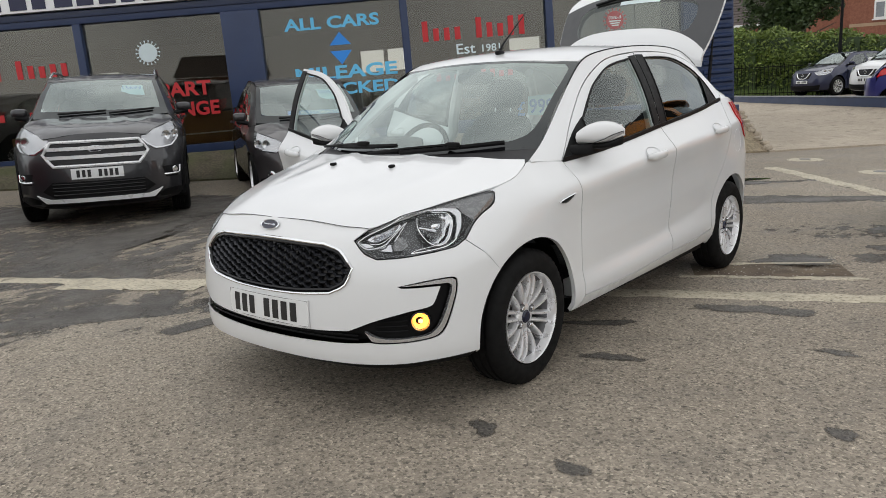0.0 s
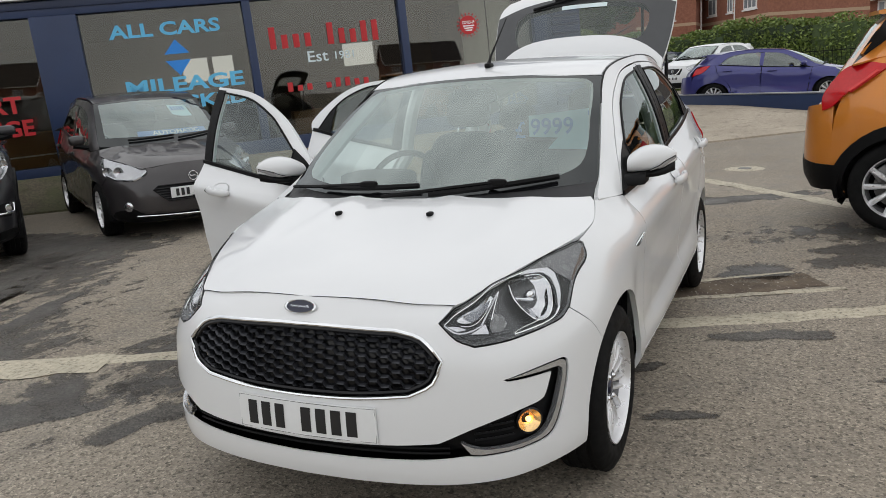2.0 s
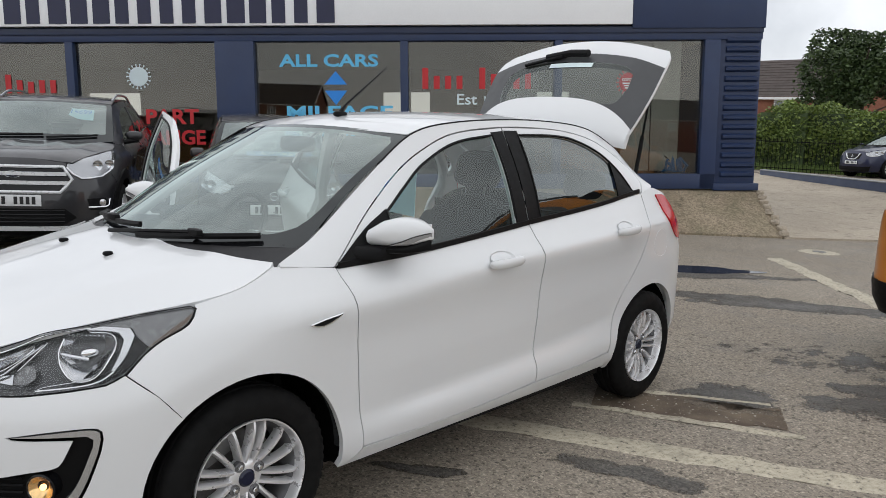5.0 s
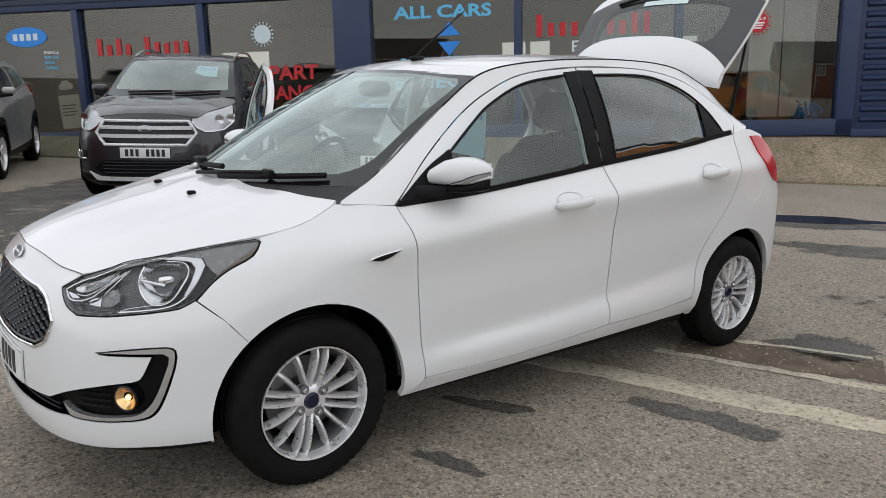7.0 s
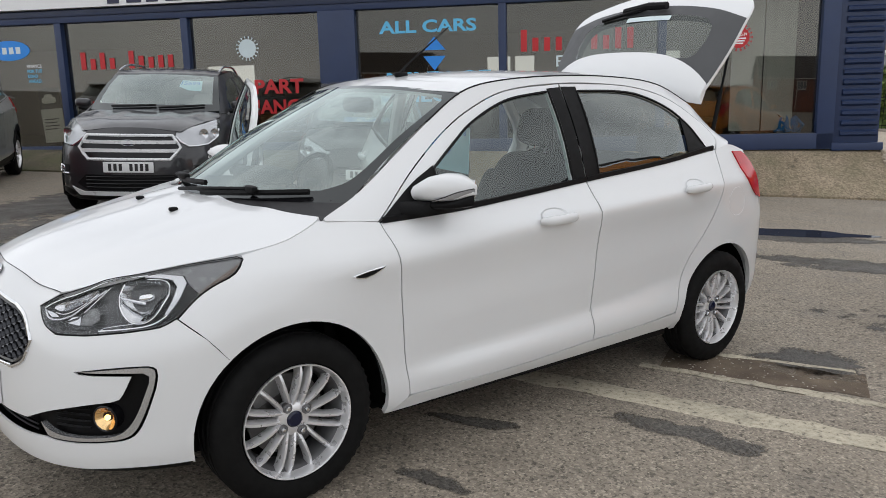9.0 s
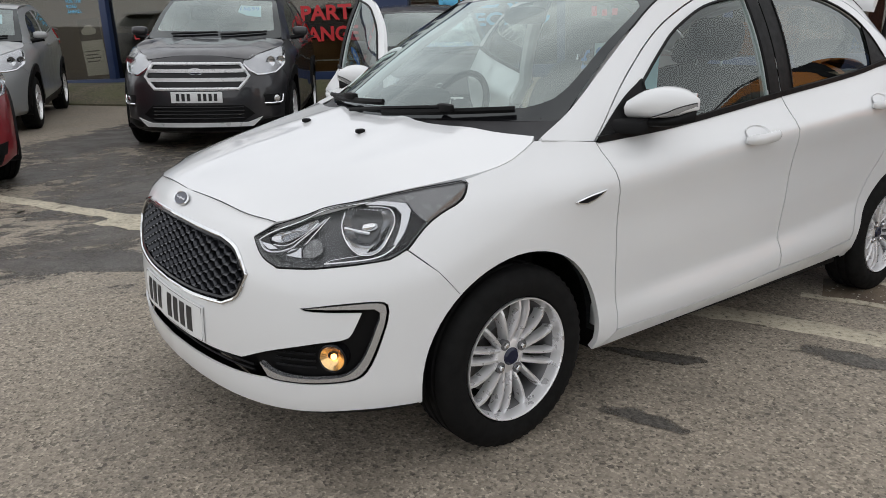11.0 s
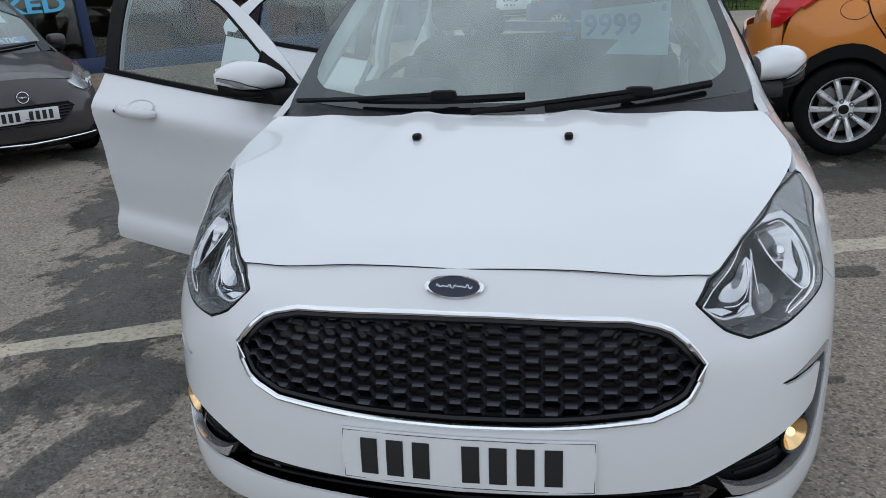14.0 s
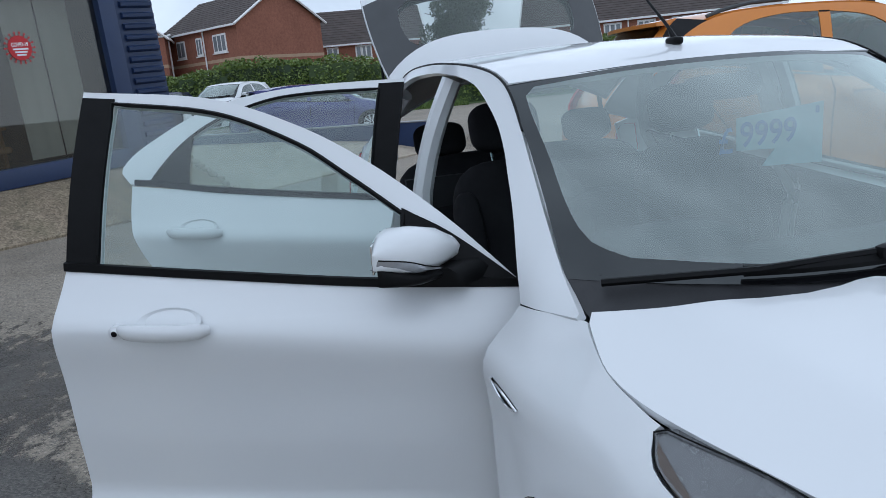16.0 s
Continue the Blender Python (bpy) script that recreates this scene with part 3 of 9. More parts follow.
def wheel(parent, m, radius, width, rim, spokes, style, name="wheel", cap="badge_blue"):
    """A wheel with its outer face to local -y: tyre with tread grooves, rim barrel, spokes, disc, nuts and cap."""
    w = empty(name, m, parent)
    h = width / 2
    bm = bmesh.new()
    prof = [(rim, h * 0.72), (rim + 0.012, h * 0.92), (rim + (radius - rim) * 0.45, h), (radius - 0.03, h * 0.93), (radius - 0.008, h * 0.8), (radius, h * 0.68)]
    for g in (0.42, 0.0, -0.42):
        prof += [(radius, h * (g + 0.1)), (radius - 0.008, h * (g + 0.07)), (radius - 0.008, h * (g - 0.07)), (radius, h * (g - 0.1))]
    prof += [(radius, -h * 0.68), (radius - 0.008, -h * 0.8), (radius - 0.03, -h * 0.93), (rim + (radius - rim) * 0.45, -h), (rim + 0.012, -h * 0.92), (rim, -h * 0.72)]
    add_lathe(bm, prof, 112)
    for v in bm.verts:
        r = math.hypot(v.co.x, v.co.z)
        if h * 0.6 < abs(v.co.y) < h * 0.9 and r > radius - 0.025:
            j = round(math.atan2(v.co.z, v.co.x) / (2 * math.pi / 112))
            k = 1 - (0.006 if j % 2 else 0.0) / r
            v.co.x, v.co.z = v.co.x * k, v.co.z * k
    part("tyre", bm, M["rubber"], w, smooth=35)
    bm = bmesh.new()
    add_lathe(bm, [(rim + 0.005, -h * 0.86), (rim + 0.004, -h * 0.93), (rim + 0.001, -h * 0.93), (rim - 0.002, -h * 0.88), (rim - 0.003, -h * 0.7), (rim - 0.009, -h * 0.5)], 64)
    part("rim", bm, M["alloy"], w, smooth=40)
    bm = bmesh.new()
    add_lathe(bm, [(rim - 0.009, -h * 0.5), (rim - 0.02, -h * 0.3), (rim - 0.03, h * 0.3), (rim - 0.02, h * 0.8)], 48)
    part("barrel", bm, M["alloy_shaded"], w)
    bm = bmesh.new()
    add_lathe(bm, [(0.0, 0.02), (0.05, 0.02), (rim * 0.72, 0.018), (rim * 0.72, 0.03), (0.0, 0.03)], 40)
    part("brake_disc", bm, M["steel"], w)
    bm = bmesh.new()
    add_box(bm, (-0.09, 0.0, rim * 0.42), (0.03, 0.05, rim * 0.82), Matrix.Rotation(radians(-38), 4, "Y"), 0.012)
    part("brake_caliper", bm, M["caliper"], w)
    # Black disc added behind the spokes, so that their gaps read as shade.
    bm = bmesh.new()
    add_lathe(bm, [(0.0, 0.045), (rim - 0.02, 0.045), (rim - 0.02, 0.055)], 32)
    part("backing", bm, M["gap_black"], w)
    face = -h * 0.62
    bm = bmesh.new()
    for j in range(spokes):
        a = 2 * math.pi * (j // 2) * 2 / spokes if style == "pairs" else 2 * math.pi * j / spokes
        r0, r1 = rim * 0.22, rim - 0.003
        fan = 0.0
        if style == "pairs":
            fan = 1 if j % 2 else -1
        open_ = 0.03 if (j // 2) % 2 else 0.006
        w0, w1 = (0.0088, 0.0098) if style != "blade" else (0.015, 0.024)
        sec = []
        for k in range(6):
            t = k / 5
            r = r0 + (r1 - r0) * t
            ang = a + fan * (0.0145 + open_ * t ** 1.3) / r
            ww = w0 + (w1 - w0) * t
            dip = -0.012 * math.sin(math.pi * t) + 0.016 * (1 - t) + (0.01 if t > 0.9 else 0)
            c, s_ = math.cos(ang), math.sin(ang)
            ring = []
            for du, dy in ((-ww, 0.034), (-ww * 0.95, 0.008), (-ww * 0.42, -0.004), (ww * 0.42, -0.004), (ww * 0.95, 0.008), (ww, 0.034)):
                ring.append(bm.verts.new((r * c - du * s_, face + dip + dy, r * s_ + du * c)))
            sec.append(ring)
        for A, B in zip(sec, sec[1:]):
            for k in range(5):
                bm.faces.new((A[k], A[k + 1], B[k + 1], B[k]))
    part("spokes", bm, M["alloy"], w, smooth=28)
    bm = bmesh.new()
    add_lathe(bm, [(rim * 0.31, face + 0.045), (rim * 0.31, face + 0.018), (rim * 0.27, face + 0.01), (rim * 0.15, face + 0.008), (rim * 0.15, face + 0.03)], 36)
    part("hub", bm, M["alloy"], w, smooth=50)
    count = 4 if rim < 0.2 else 5
    for j in range(count):
        a = 2 * math.pi * (j + 0.5) / count
        at = Matrix.Translation((rim * 0.265 * math.cos(a), face, rim * 0.265 * math.sin(a)))
        bm = bmesh.new()
        add_lathe(bm, [(0.0095, 0.006), (0.0175, 0.004), (0.0175, 0.02)], 16, at)
        seat_ = part("nut_recess", bm, M["alloy_shaded"], w)
        bm = bmesh.new()
        add_lathe(bm, [(0.0, -0.006), (0.006, -0.005), (0.01, 0.0), (0.011, 0.02)], 6, at)
        part("wheel_nut", bm, M["chrome"], seat_)
    bm = bmesh.new()
    add_lathe(bm, [(0.0, face - 0.003), (rim * 0.115, face - 0.001), (rim * 0.15, face + 0.007), (rim * 0.15, face + 0.02)], 24)
    part("centre_cap", bm, M[cap], w)
    return w


def bars_on(bm, m, x0, x1, h, n, skip=()):
    """Upright bars that stand for the characters of a plate, in the xy plane of m."""
    step = (x1 - x0) / n
    for i in range(n):
        if i not in skip:
            add_box(bm, (x0 + i * step + step * 0.2, 0, -0.001), (x0 + (i + 1) * step - step * 0.2, h, 0.002), m)
    return bm


def number_plate(parent, m, yellow=False, w=0.52, h=0.111):
    """A plate in the xy plane of m (z outward) with plain bars for its characters."""
    p = part("number_plate", box_bm((-w / 2, -h / 2, -0.003), (w / 2, h / 2, 0.003), m, 0.002), M["plate_yellow" if yellow else "plate"], parent, "number plate with dark characters")
    for i in range(8):
        if i != 3:
            bm = bars_on(bmesh.new(), m @ Matrix.Translation((0, -h * 0.34, 0.004)), -w * 0.42, w * 0.42, h * 0.68, 8, [k for k in range(8) if k != i])
            part("plate_character", bm, M["ink"], p, smooth=0)
    return p


def oval_badge(parent, m, w, h, ring="chrome", core="badge_blue", name="badge"):
    """An oval badge in the xy plane of m: bright rim, dark core and a bright stroke."""
    b = bmesh.new()
    add_lathe(b, [(1.0, 0.0), (1.0, 0.35), (0.93, 0.6), (0.86, 0.35), (0.86, 0.0)], 40)
    bmesh.ops.transform(b, matrix=m @ Matrix.Diagonal((w / 2, h / 2, 0.008, 1)) @ Matrix.Rotation(radians(90), 4, "X"), verts=b.verts)
    ob = part(name, b, M[ring], parent, "oval badge with a bright rim")
    c = bmesh.new()
    add_lathe(c, [(0.0, 0.3), (0.86, 0.25), (0.88, 0.0)], 40)
    bmesh.ops.transform(c, matrix=m @ Matrix.Diagonal((w / 2, h / 2, 0.008, 1)) @ Matrix.Rotation(radians(90), 4, "X"), verts=c.verts)
    part("badge_core", c, M[core], ob)
    s = bmesh.new()
    add_tube(s, [m @ Vector((w * (-0.3 + 0.6 * k / 28), h * (0.06 + 0.05 * math.cos(k * 0.5)) * math.sin(k * 1.35), 0.0035)) for k in range(29)], h * 0.03, 5)
    part("badge_stroke", s, M[ring], ob)
    return ob


def loft(rings, closed=True, caps=True):
    bm = bmesh.new()
    R = [[bm.verts.new(p) for p in r] for r in rings]
    n = len(R[0])
    for A, B in zip(R, R[1:]):
        for j in range(n if closed else n - 1):
            bm.faces.new((A[j], A[(j + 1) % n], B[(j + 1) % n], B[j]))
    if caps:
        bm.faces.new(R[0][::-1])
        bm.faces.new(R[-1])
    return bm


def pad(bm_list, centre, size, round_=0.35, m=None, seg=14):
    """A soft block: a superellipsoid for seats, mirrors and the like."""
    bm = bmesh.new()
    bmesh.ops.create_uvsphere(bm, u_segments=seg * 2, v_segments=seg, radius=1.0)
    for v in bm.verts:
        v.co = Vector([math.copysign(abs(c) ** round_, c) * s / 2 for c, s in zip(v.co, size)]) + Vector(centre)
    if m is not None:
        bmesh.ops.transform(bm, matrix=m, verts=bm.verts)
    me = bpy.data.meshes.new("tmp")
    bm.to_mesh(me)
    bm.free()
    bm_list.from_mesh(me)
    bpy.data.meshes.remove(me)
    return bm_list

# ---- the place: ground, showroom, ramp, upper lot ----
# The showroom's own frame: x along the front, y into the building, z up; the lot falls 2.4 degrees along it.
AX = Vector((-0.67242, 0.73898, 0.04188))
AN = Vector((-0.73963, -0.67301, 0.0))
AU = AX.cross(AN).normalized()
SHOP = Matrix(((AX.x, AN.x, AU.x, -7.618), (AX.y, AN.y, AU.y, -6.932), (AX.z, AN.z, AU.z, 0.0), (0, 0, 0, 1)))


def at_shop(s, q, z=0.0):
    """A place in the world: s along the front, q metres before it, z above the lot."""
    p = Vector((-7.618, -6.932, 0)) + Vector((AX.x, AX.y, 0)).normalized() * s - AN * q
    return Vector((p.x, p.y, z))


def ground_height(s, q):
    if s < 12.35:
        return 0.0
    return 0.45 * min(1, (s - 12.35) / 0.2) * (1 if q < 0.2 else max(0, 1 - (q - 0.2) / 3.0))


def build_ground():
    bm = bmesh.new()
    ss = [-600, -250, -100, -50, -25] + [-15 + i for i in range(26)] + [11.5, 12.35, 12.55, 14, 17, 20, 25, 32, 40, 60, 100, 250, 600]
    qs = [-600, -250, -100, -60, -40, -30, -20, -14, -10, -6, -3, -1, 0, 0.2, 1, 2, 3.2] + [5 + i for i in range(14)] + [22, 30, 50, 100, 250, 600]
    vs = [[bm.verts.new(at_shop(s, q, ground_height(s, q))) for q in qs] for s in ss]
    for i in range(len(ss) - 1):
        for j in range(len(qs) - 1):
            bm.faces.new((vs[i][j], vs[i + 1][j], vs[i + 1][j + 1], vs[i][j + 1]))
    tagged(part("ground", bm, M["asphalt"]), "grey worn asphalt of a car sales lot", "asphalt", kind="structure")


build_ground()


def slab(name, corners, thick, material, label, category):
    bm = bmesh.new()
    top = [bm.verts.new(c) for c in corners]
    low = [bm.verts.new(Vector(c) - Vector((0, 0, thick))) for c in corners]
    bm.faces.new(top)
    bm.faces.new(low[::-1])
    n = len(top)
    for i in range(n):
        bm.faces.new((top[i], low[i], low[(i + 1) % n], top[(i + 1) % n]))
    return tagged(part(name, bm, material, smooth=0), label, category, kind="structure")


def build_shop():
    shop = empty("showroom", SHOP)
    tagged(shop, "single-storey car showroom with dark blue framed windows", "building")
    posts = [-14.9, -12.5, -10.1, -7.65, -5.2]
    # brick-and-concrete plinth under the sill
    part("plinth", box_bm((-16, 0.02, -0.8), (6.3, 0.3, 0.43)), M["mossy"], shop, "stained concrete plinth")
    part("sill_band", box_bm((-16, -0.06, 0.43), (5.62, 0.25, 0.68), bevel=0.008), M["blue"], shop, "blue painted sill panel")
    part("head_band", box_bm((-16, -0.05, 2.88), (6.3, 0.25, 3.06), bevel=0.008), M["blue"], shop, "blue painted head panel")
    part("lower_trim", box_bm((-16, -0.075, 2.99), (6.3, -0.052, 3.09), bevel=0.004), M["blue_dark"], shop)
    # main sign above the windows
    part("sign_board", box_bm((-16, -0.14, 3.12), (4.14, 0.02, 4.05), bevel=0.01), M["sign"], shop, "long white sign board")
    part("fascia", box_bm((-16, 0.03, 3.06), (6.32, 0.25, 4.3)), M["blue"], shop)
    part("fascia_end", box_bm((4.15, -0.1, 3.06), (6.32, 0.028, 4.2), bevel=0.01), M["blue"], shop)
    for x0, w, h in ((-13.9, 1.6, 0.15), (-6.55, 5.9, 0.42)):
        bm = bmesh.new()
        n = 16 if h > 0.3 else 12
        rnd = random.Random(4)
        x = x0
        for k in range(n):
            ww = w / n * rnd.choice((0.6, 0.75, 0.8))
            add_box(bm, (x, -0.152, 3.16), (x + ww, -0.138, 3.16 + h))
            x += w / n
        part("sign_lettering", bm, M["navy_letter"], shop, "navy lettering on the sign", smooth=0)
    # uprights
    for x, w in [(p, 0.13) for p in posts] + [(0.4, 0.13), (2.96, 0.13)]:
        part("mullion", box_bm((x - w / 2, -0.05, 0.68), (x + w / 2, 0.2, 2.88), bevel=0.008), M["blue"], shop)
    part("pillar", box_bm((-2.75, -0.07, 0.68), (-2.1, 0.25, 2.88), bevel=0.01), M["blue"], shop)
    part("pillar", box_bm((5.36, -0.06, 0.43), (5.62, 0.25, 2.88), bevel=0.01), M["blue"], shop)
    # panes
    bays = [(-14.83, -12.57), (-12.43, -10.17), (-10.03, -7.72), (-7.58, -5.27), (-5.13, -2.75), (-2.1, 0.33), (0.47, 2.89), (3.03, 5.36)]
    for a, b in bays:
        p = part("window_pane", box_bm((a, 0.06, 0.68), (b, 0.07, 2.88)), M["shop_glass"], shop, "large showroom window pane", smooth=0)
        p.visible_shadow = False
    # louvred cladding at the end of the front
    part("end_panel", box_bm((5.63, 0.0, 0.38), (6.3, 0.25, 3.06), bevel=0.006), M["blue"], shop)
    part("end_foot", box_bm((5.6, -0.07, 0.4), (6.36, 0.26, 0.52), bevel=0.01), M["blue"], shop)
    z = 0.62
    while z < 2.95:
        bm = bmesh.new()
        rows = [(0.0, -0.004), (0.03, -0.055), (0.075, -0.06), (0.1, -0.004)]
        ends = []
        for x in (5.72, 6.26):
            ends.append([bm.verts.new((x, y, z + dz)) for dz, y in rows])
        for i in range(3):
            bm.faces.new((ends[0][i], ends[1][i], ends[1][i + 1], ends[0][i + 1]))
        bm.faces.new(ends[0])
        bm.faces.new(ends[1][::-1])
        part("louvre", bm, M["blue"], shop, smooth=0)
        z += 0.158
    # shell of the building
    part("side_wall", box_bm((6.05, 0.26, -0.8), (6.3, 9.0, 4.2)), M["blue"], shop)
    part("side_wall", box_bm((-16, 0.26, -0.8), (-15.75, 9.0, 4.2)), M["blue"], shop)
    part("roof", box_bm((-16, 0.26, 3.7), (6.04, 9.0, 3.9)), M["grey_plastic"], shop, "flat roof")
    part("inner_ceiling", box_bm((-15.7, 0.26, 3.1), (6.04, 8.7, 3.2)), M["room_wall"], shop)
    part("inner_floor", box_bm((-15.7, 0.31, 0.3), (6.04, 8.7, 0.44)), M["room_floor"], shop)
    # back wall with its own windows
    bm = bmesh.new()
    add_box(bm, (-15.7, 8.5, 0.44), (6.04, 8.7, 1.9))
    add_box(bm, (-15.7, 8.5, 2.5), (6.04, 8.7, 3.1))
    for a, b in ((-15.7, -9), (-7.5, -0.75), (-0.1, 0.02), (0.55, 3.5), (4.4, 6.04)):
        add_box(bm, (a, 8.5, 1.9), (b, 8.7, 2.5))
    part("back_wall", bm, M["room_wall"], shop, smooth=0)
    return shop


build_shop()
slab("pavement_apron", [at_shop(-1.6, 1.24, 0.03), at_shop(6.35, 1.2, 0.03), at_shop(6.35, 0.0, 0.66), at_shop(-1.6, 0.0, 0.455)], 0.6, M["apron"], "sloping stained concrete apron below the showroom", "pavement")
slab("pavement_verge", [at_shop(-16, 1.25, 0.03), at_shop(-1.604, 1.24, 0.03), at_shop(-1.604, 0.0, 0.453), at_shop(-16, 0.0, 0.08)], 0.6, M["mossy"], "sloping verge of mossy dark concrete", "pavement")
slab("pavement_ramp", [at_shop(6.36, 1.25, 0.03), at_shop(9.5, 0.97, 0.03), at_shop(12.3, 0.8, 0.03), at_shop(12.25, -0.8, 0.29), at_shop(12.0, -3.0, 0.4), at_shop(11.85, -6, 0.48), at_shop(11.4, -11, 0.5), at_shop(11.2, -20, 0.5), at_shop(6.36, -20, 0.5), at_shop(6.36, -7, 0.46)], 0.5, M["concrete"], "pale concrete ramp beside the showroom", "pavement")
# rough stones along the open end of the apron
rnd_stone = random.Random(31)
for k in range(9):
    t = (k + 0.5) / 9
    b = bmesh.new()
    pad(b, (0, 0, 0), (0.13 + rnd_stone.uniform(0, 0.05), 0.12 + rnd_stone.uniform(0, 0.04), 0.1), 0.7, seg=5)
    for v in b.verts:
        v.co += Vector((rnd_stone.uniform(-1, 1), rnd_stone.uniform(-1, 1), rnd_stone.uniform(-1, 1))) * 0.008
    st = part("edging_stone", b, M["concrete"], None)
    st.matrix_basis = Matrix.Translation(at_shop(6.36 + rnd_stone.uniform(-0.03, 0.03), 1.2 * t, 0.66 - 0.63 * t + 0.005)) @ Matrix.Rotation(rnd_stone.uniform(0, 3), 4, "Z")
    tagged(st, "rough pale stone edging the sloping apron", "stone", "edging stones")


# ---- window graphics and the inside of the showroom ----
def shop_sheet(name, bm, material, label, category, group=""):
    """A flat sticker on the window glass, in the showroom's frame."""
    ob = part(name, bm, M[material], None, smooth=0)
    ob.matrix_basis = SHOP
    return tagged(ob, label, category, group)


def islands(bm):
    """The separate pieces of a mesh, each as a mesh of its own."""
    left, out = set(bm.faces), []
    while left:
        todo, got = [left.pop()], []
        while todo:
            f = todo.pop()
            got.append(f)
            for v in f.verts:
                for g in v.link_faces:
                    if g in left:
                        left.discard(g)
                        todo.append(g)
        nb, made = bmesh.new(), {}
        for f in got:
            for v in f.verts:
                if v not in made:
                    made[v] = nb.verts.new(v.co)
            nb.faces.new([made[v] for v in f.verts])
        out.append(nb)
    bm.free()
    return out


def lettering(pieces, material, piece, label, category, group):
    root = empty("window_lettering", SHOP)
    tagged(root, label, category, group)
    for b in pieces:
        part(piece, b, M[material], root, smooth=0)


def sticker_text(body, s0, s1, h0, h1, material, bold=0.01, y=0.052):
    m = Matrix(((1, 0, 0, s0), (0, 0, -1, y), (0, 1, 0, h0), (0, 0, 0, 1)))
    bm = fit_text(body, s1 - s0, h1 - h0, m, bold)
    lettering(islands(bm), material, "letter", "%s vinyl letters on the showroom window" % {"cyan": "light blue", "red_vinyl": "red", "white_vinyl": "pale", "sign": "white"}[material], "lettering", "window lettering")


def sticker_bars(s0, s1, h0, h1, n, material, seed, gap=()):
    bars = []
    rnd = random.Random(seed)
    w = (s1 - s0) / n
    for k in range(n):
        if k in gap:
            continue
        hh = h1 if k in (0, 5) else h0 + (h1 - h0) * rnd.choice((0.62, 0.7, 0.95))
        bars.append(box_bm((s0 + k * w + w * 0.2, 0.046, h0), (s0 + k * w + w * 0.72, 0.052, hh), None, 0.002))
    lettering(bars, material, "bar", "%s vinyl lettering on the showroom window" % {"red_vinyl": "red", "white_vinyl": "pale"}[material], "lettering", "window lettering")


def spiky_disc(s, h, r, core, spike, label, text=""):
    root = empty("virus_sticker", SHOP @ Matrix.Translation((s, 0.046, h)))
    tagged(root, label, "sticker")
    bm = bmesh.new()
    add_lathe(bm, [(0.0, -0.003), (r * 0.74, -0.003), (r * 0.76, 0.002)], 32)
    part("disc", bm, M[core], root)
    for k in range(18):
        a = 2 * math.pi * k / 18
        bm = bmesh.new()
        c, s_ = math.cos(a), math.sin(a)
        add_tube(bm, [(r * 0.72 * c, 0, r * 0.72 * s_), (r * 0.93 * c, 0, r * 0.93 * s_)], r * 0.03, 5)
        pad(bm, (r * 0.95 * c, 0, r * 0.95 * s_), (r * 0.13, 0.006, r * 0.13), 1.0, seg=4)
        part("spike", bm, M[spike], root)
    if text:
        m = Matrix(((1, 0, 0, -r * 0.55), (0, 0, -1, -0.008), (0, 1, 0, r * 0.08), (0, 0, 0, 1)))
        part("disc_text", fit_text(text, r * 1.1, r * 0.26, m, 0.02), M["sign"], root, smooth=0)
        bm = bmesh.new()
        for k in range(3):
            add_box(bm, (-r * (0.5 - 0.1 * k), -0.01, -r * (0.12 + 0.18 * k)), (r * (0.5 - 0.1 * k), -0.006, -r * (0.02 + 0.18 * k)))
        part("disc_bars", bm, M["sign"], root, smooth=0)


sticker_text("ALL CARS", -1.71, -0.04, 2.47, 2.68, "cyan", 0.03)
sticker_text("MILEAGE", -1.6, 0.2, 1.6, 1.83, "cyan", 0.03)
sticker_text("CHECKED", -1.6, 0.22, 1.32, 1.53, "cyan", 0.03)
for tip, base in ((2.4, 2.18), (1.84, 2.08)):
    tri_bm = bmesh.new()
    ring = [[(-0.95, y, base), (-0.57, y, base), (-0.76, y, tip)] for y in (0.046, 0.052)]
    tri_a, tri_b = [tri_bm.verts.new(p) for p in ring[0]], [tri_bm.verts.new(p) for p in ring[1]]
    tri_bm.faces.new(tri_a)
    tri_bm.faces.new(tri_b[::-1])
    for k in range(3):
        tri_bm.faces.new((tri_a[k], tri_a[(k + 1) % 3], tri_b[(k + 1) % 3], tri_b[k]))
    shop_sheet("arrow_sticker", tri_bm, "blue_vinyl", "bright blue arrow sticker on the showroom window", "sticker", "arrow stickers")
sticker_text("PART", -4.0, -3.1, 1.53, 1.78, "red_vinyl", 0.03)
sticker_text("EXCHANGE", -4.8, -3.0, 1.18, 1.43, "red_vinyl", 0.03)
sticker_bars(-7.35, -5.45, 2.05, 2.36, 10, "red_vinyl", 1, (4,))
sticker_bars(0.66, 2.57, 2.1, 2.45, 10, "red_vinyl", 2, (4,))
sticker_bars(-7.2, -5.6, 1.35, 1.48, 9, "red_vinyl", 3, (3,))
sticker_bars(0.85, 2.3, 1.4, 1.55, 9, "red_vinyl", 4, (3,))
sticker_text("Est", 1.28, 1.62, 1.84, 2.02, "white_vinyl")
sticker_text("1981", 1.74, 2.06, 1.85, 1.98, "white_vinyl")
sticker_text("FINANCE", -8.42, -8.12, 2.12, 2.18, "sign")
sticker_text("FOR THE", -8.42, -8.12, 2.03, 2.09, "cyan")
sticker_text("ROAD", -8.42, -8.22, 1.94, 2.0, "cyan")
sticker_text("AHEAD.", -8.42, -8.14, 1.85, 1.91, "cyan")
spiky_disc(-4.09, 2.32, 0.21, "white_vinyl", "white_vinyl", "pale round spiky sticker on the showroom window")
spiky_disc(4.15, 2.2, 0.21, "red_vinyl", "red_vinyl", "red round spiky sticker on the showroom window", "COVID-19")
oval = bmesh.new()
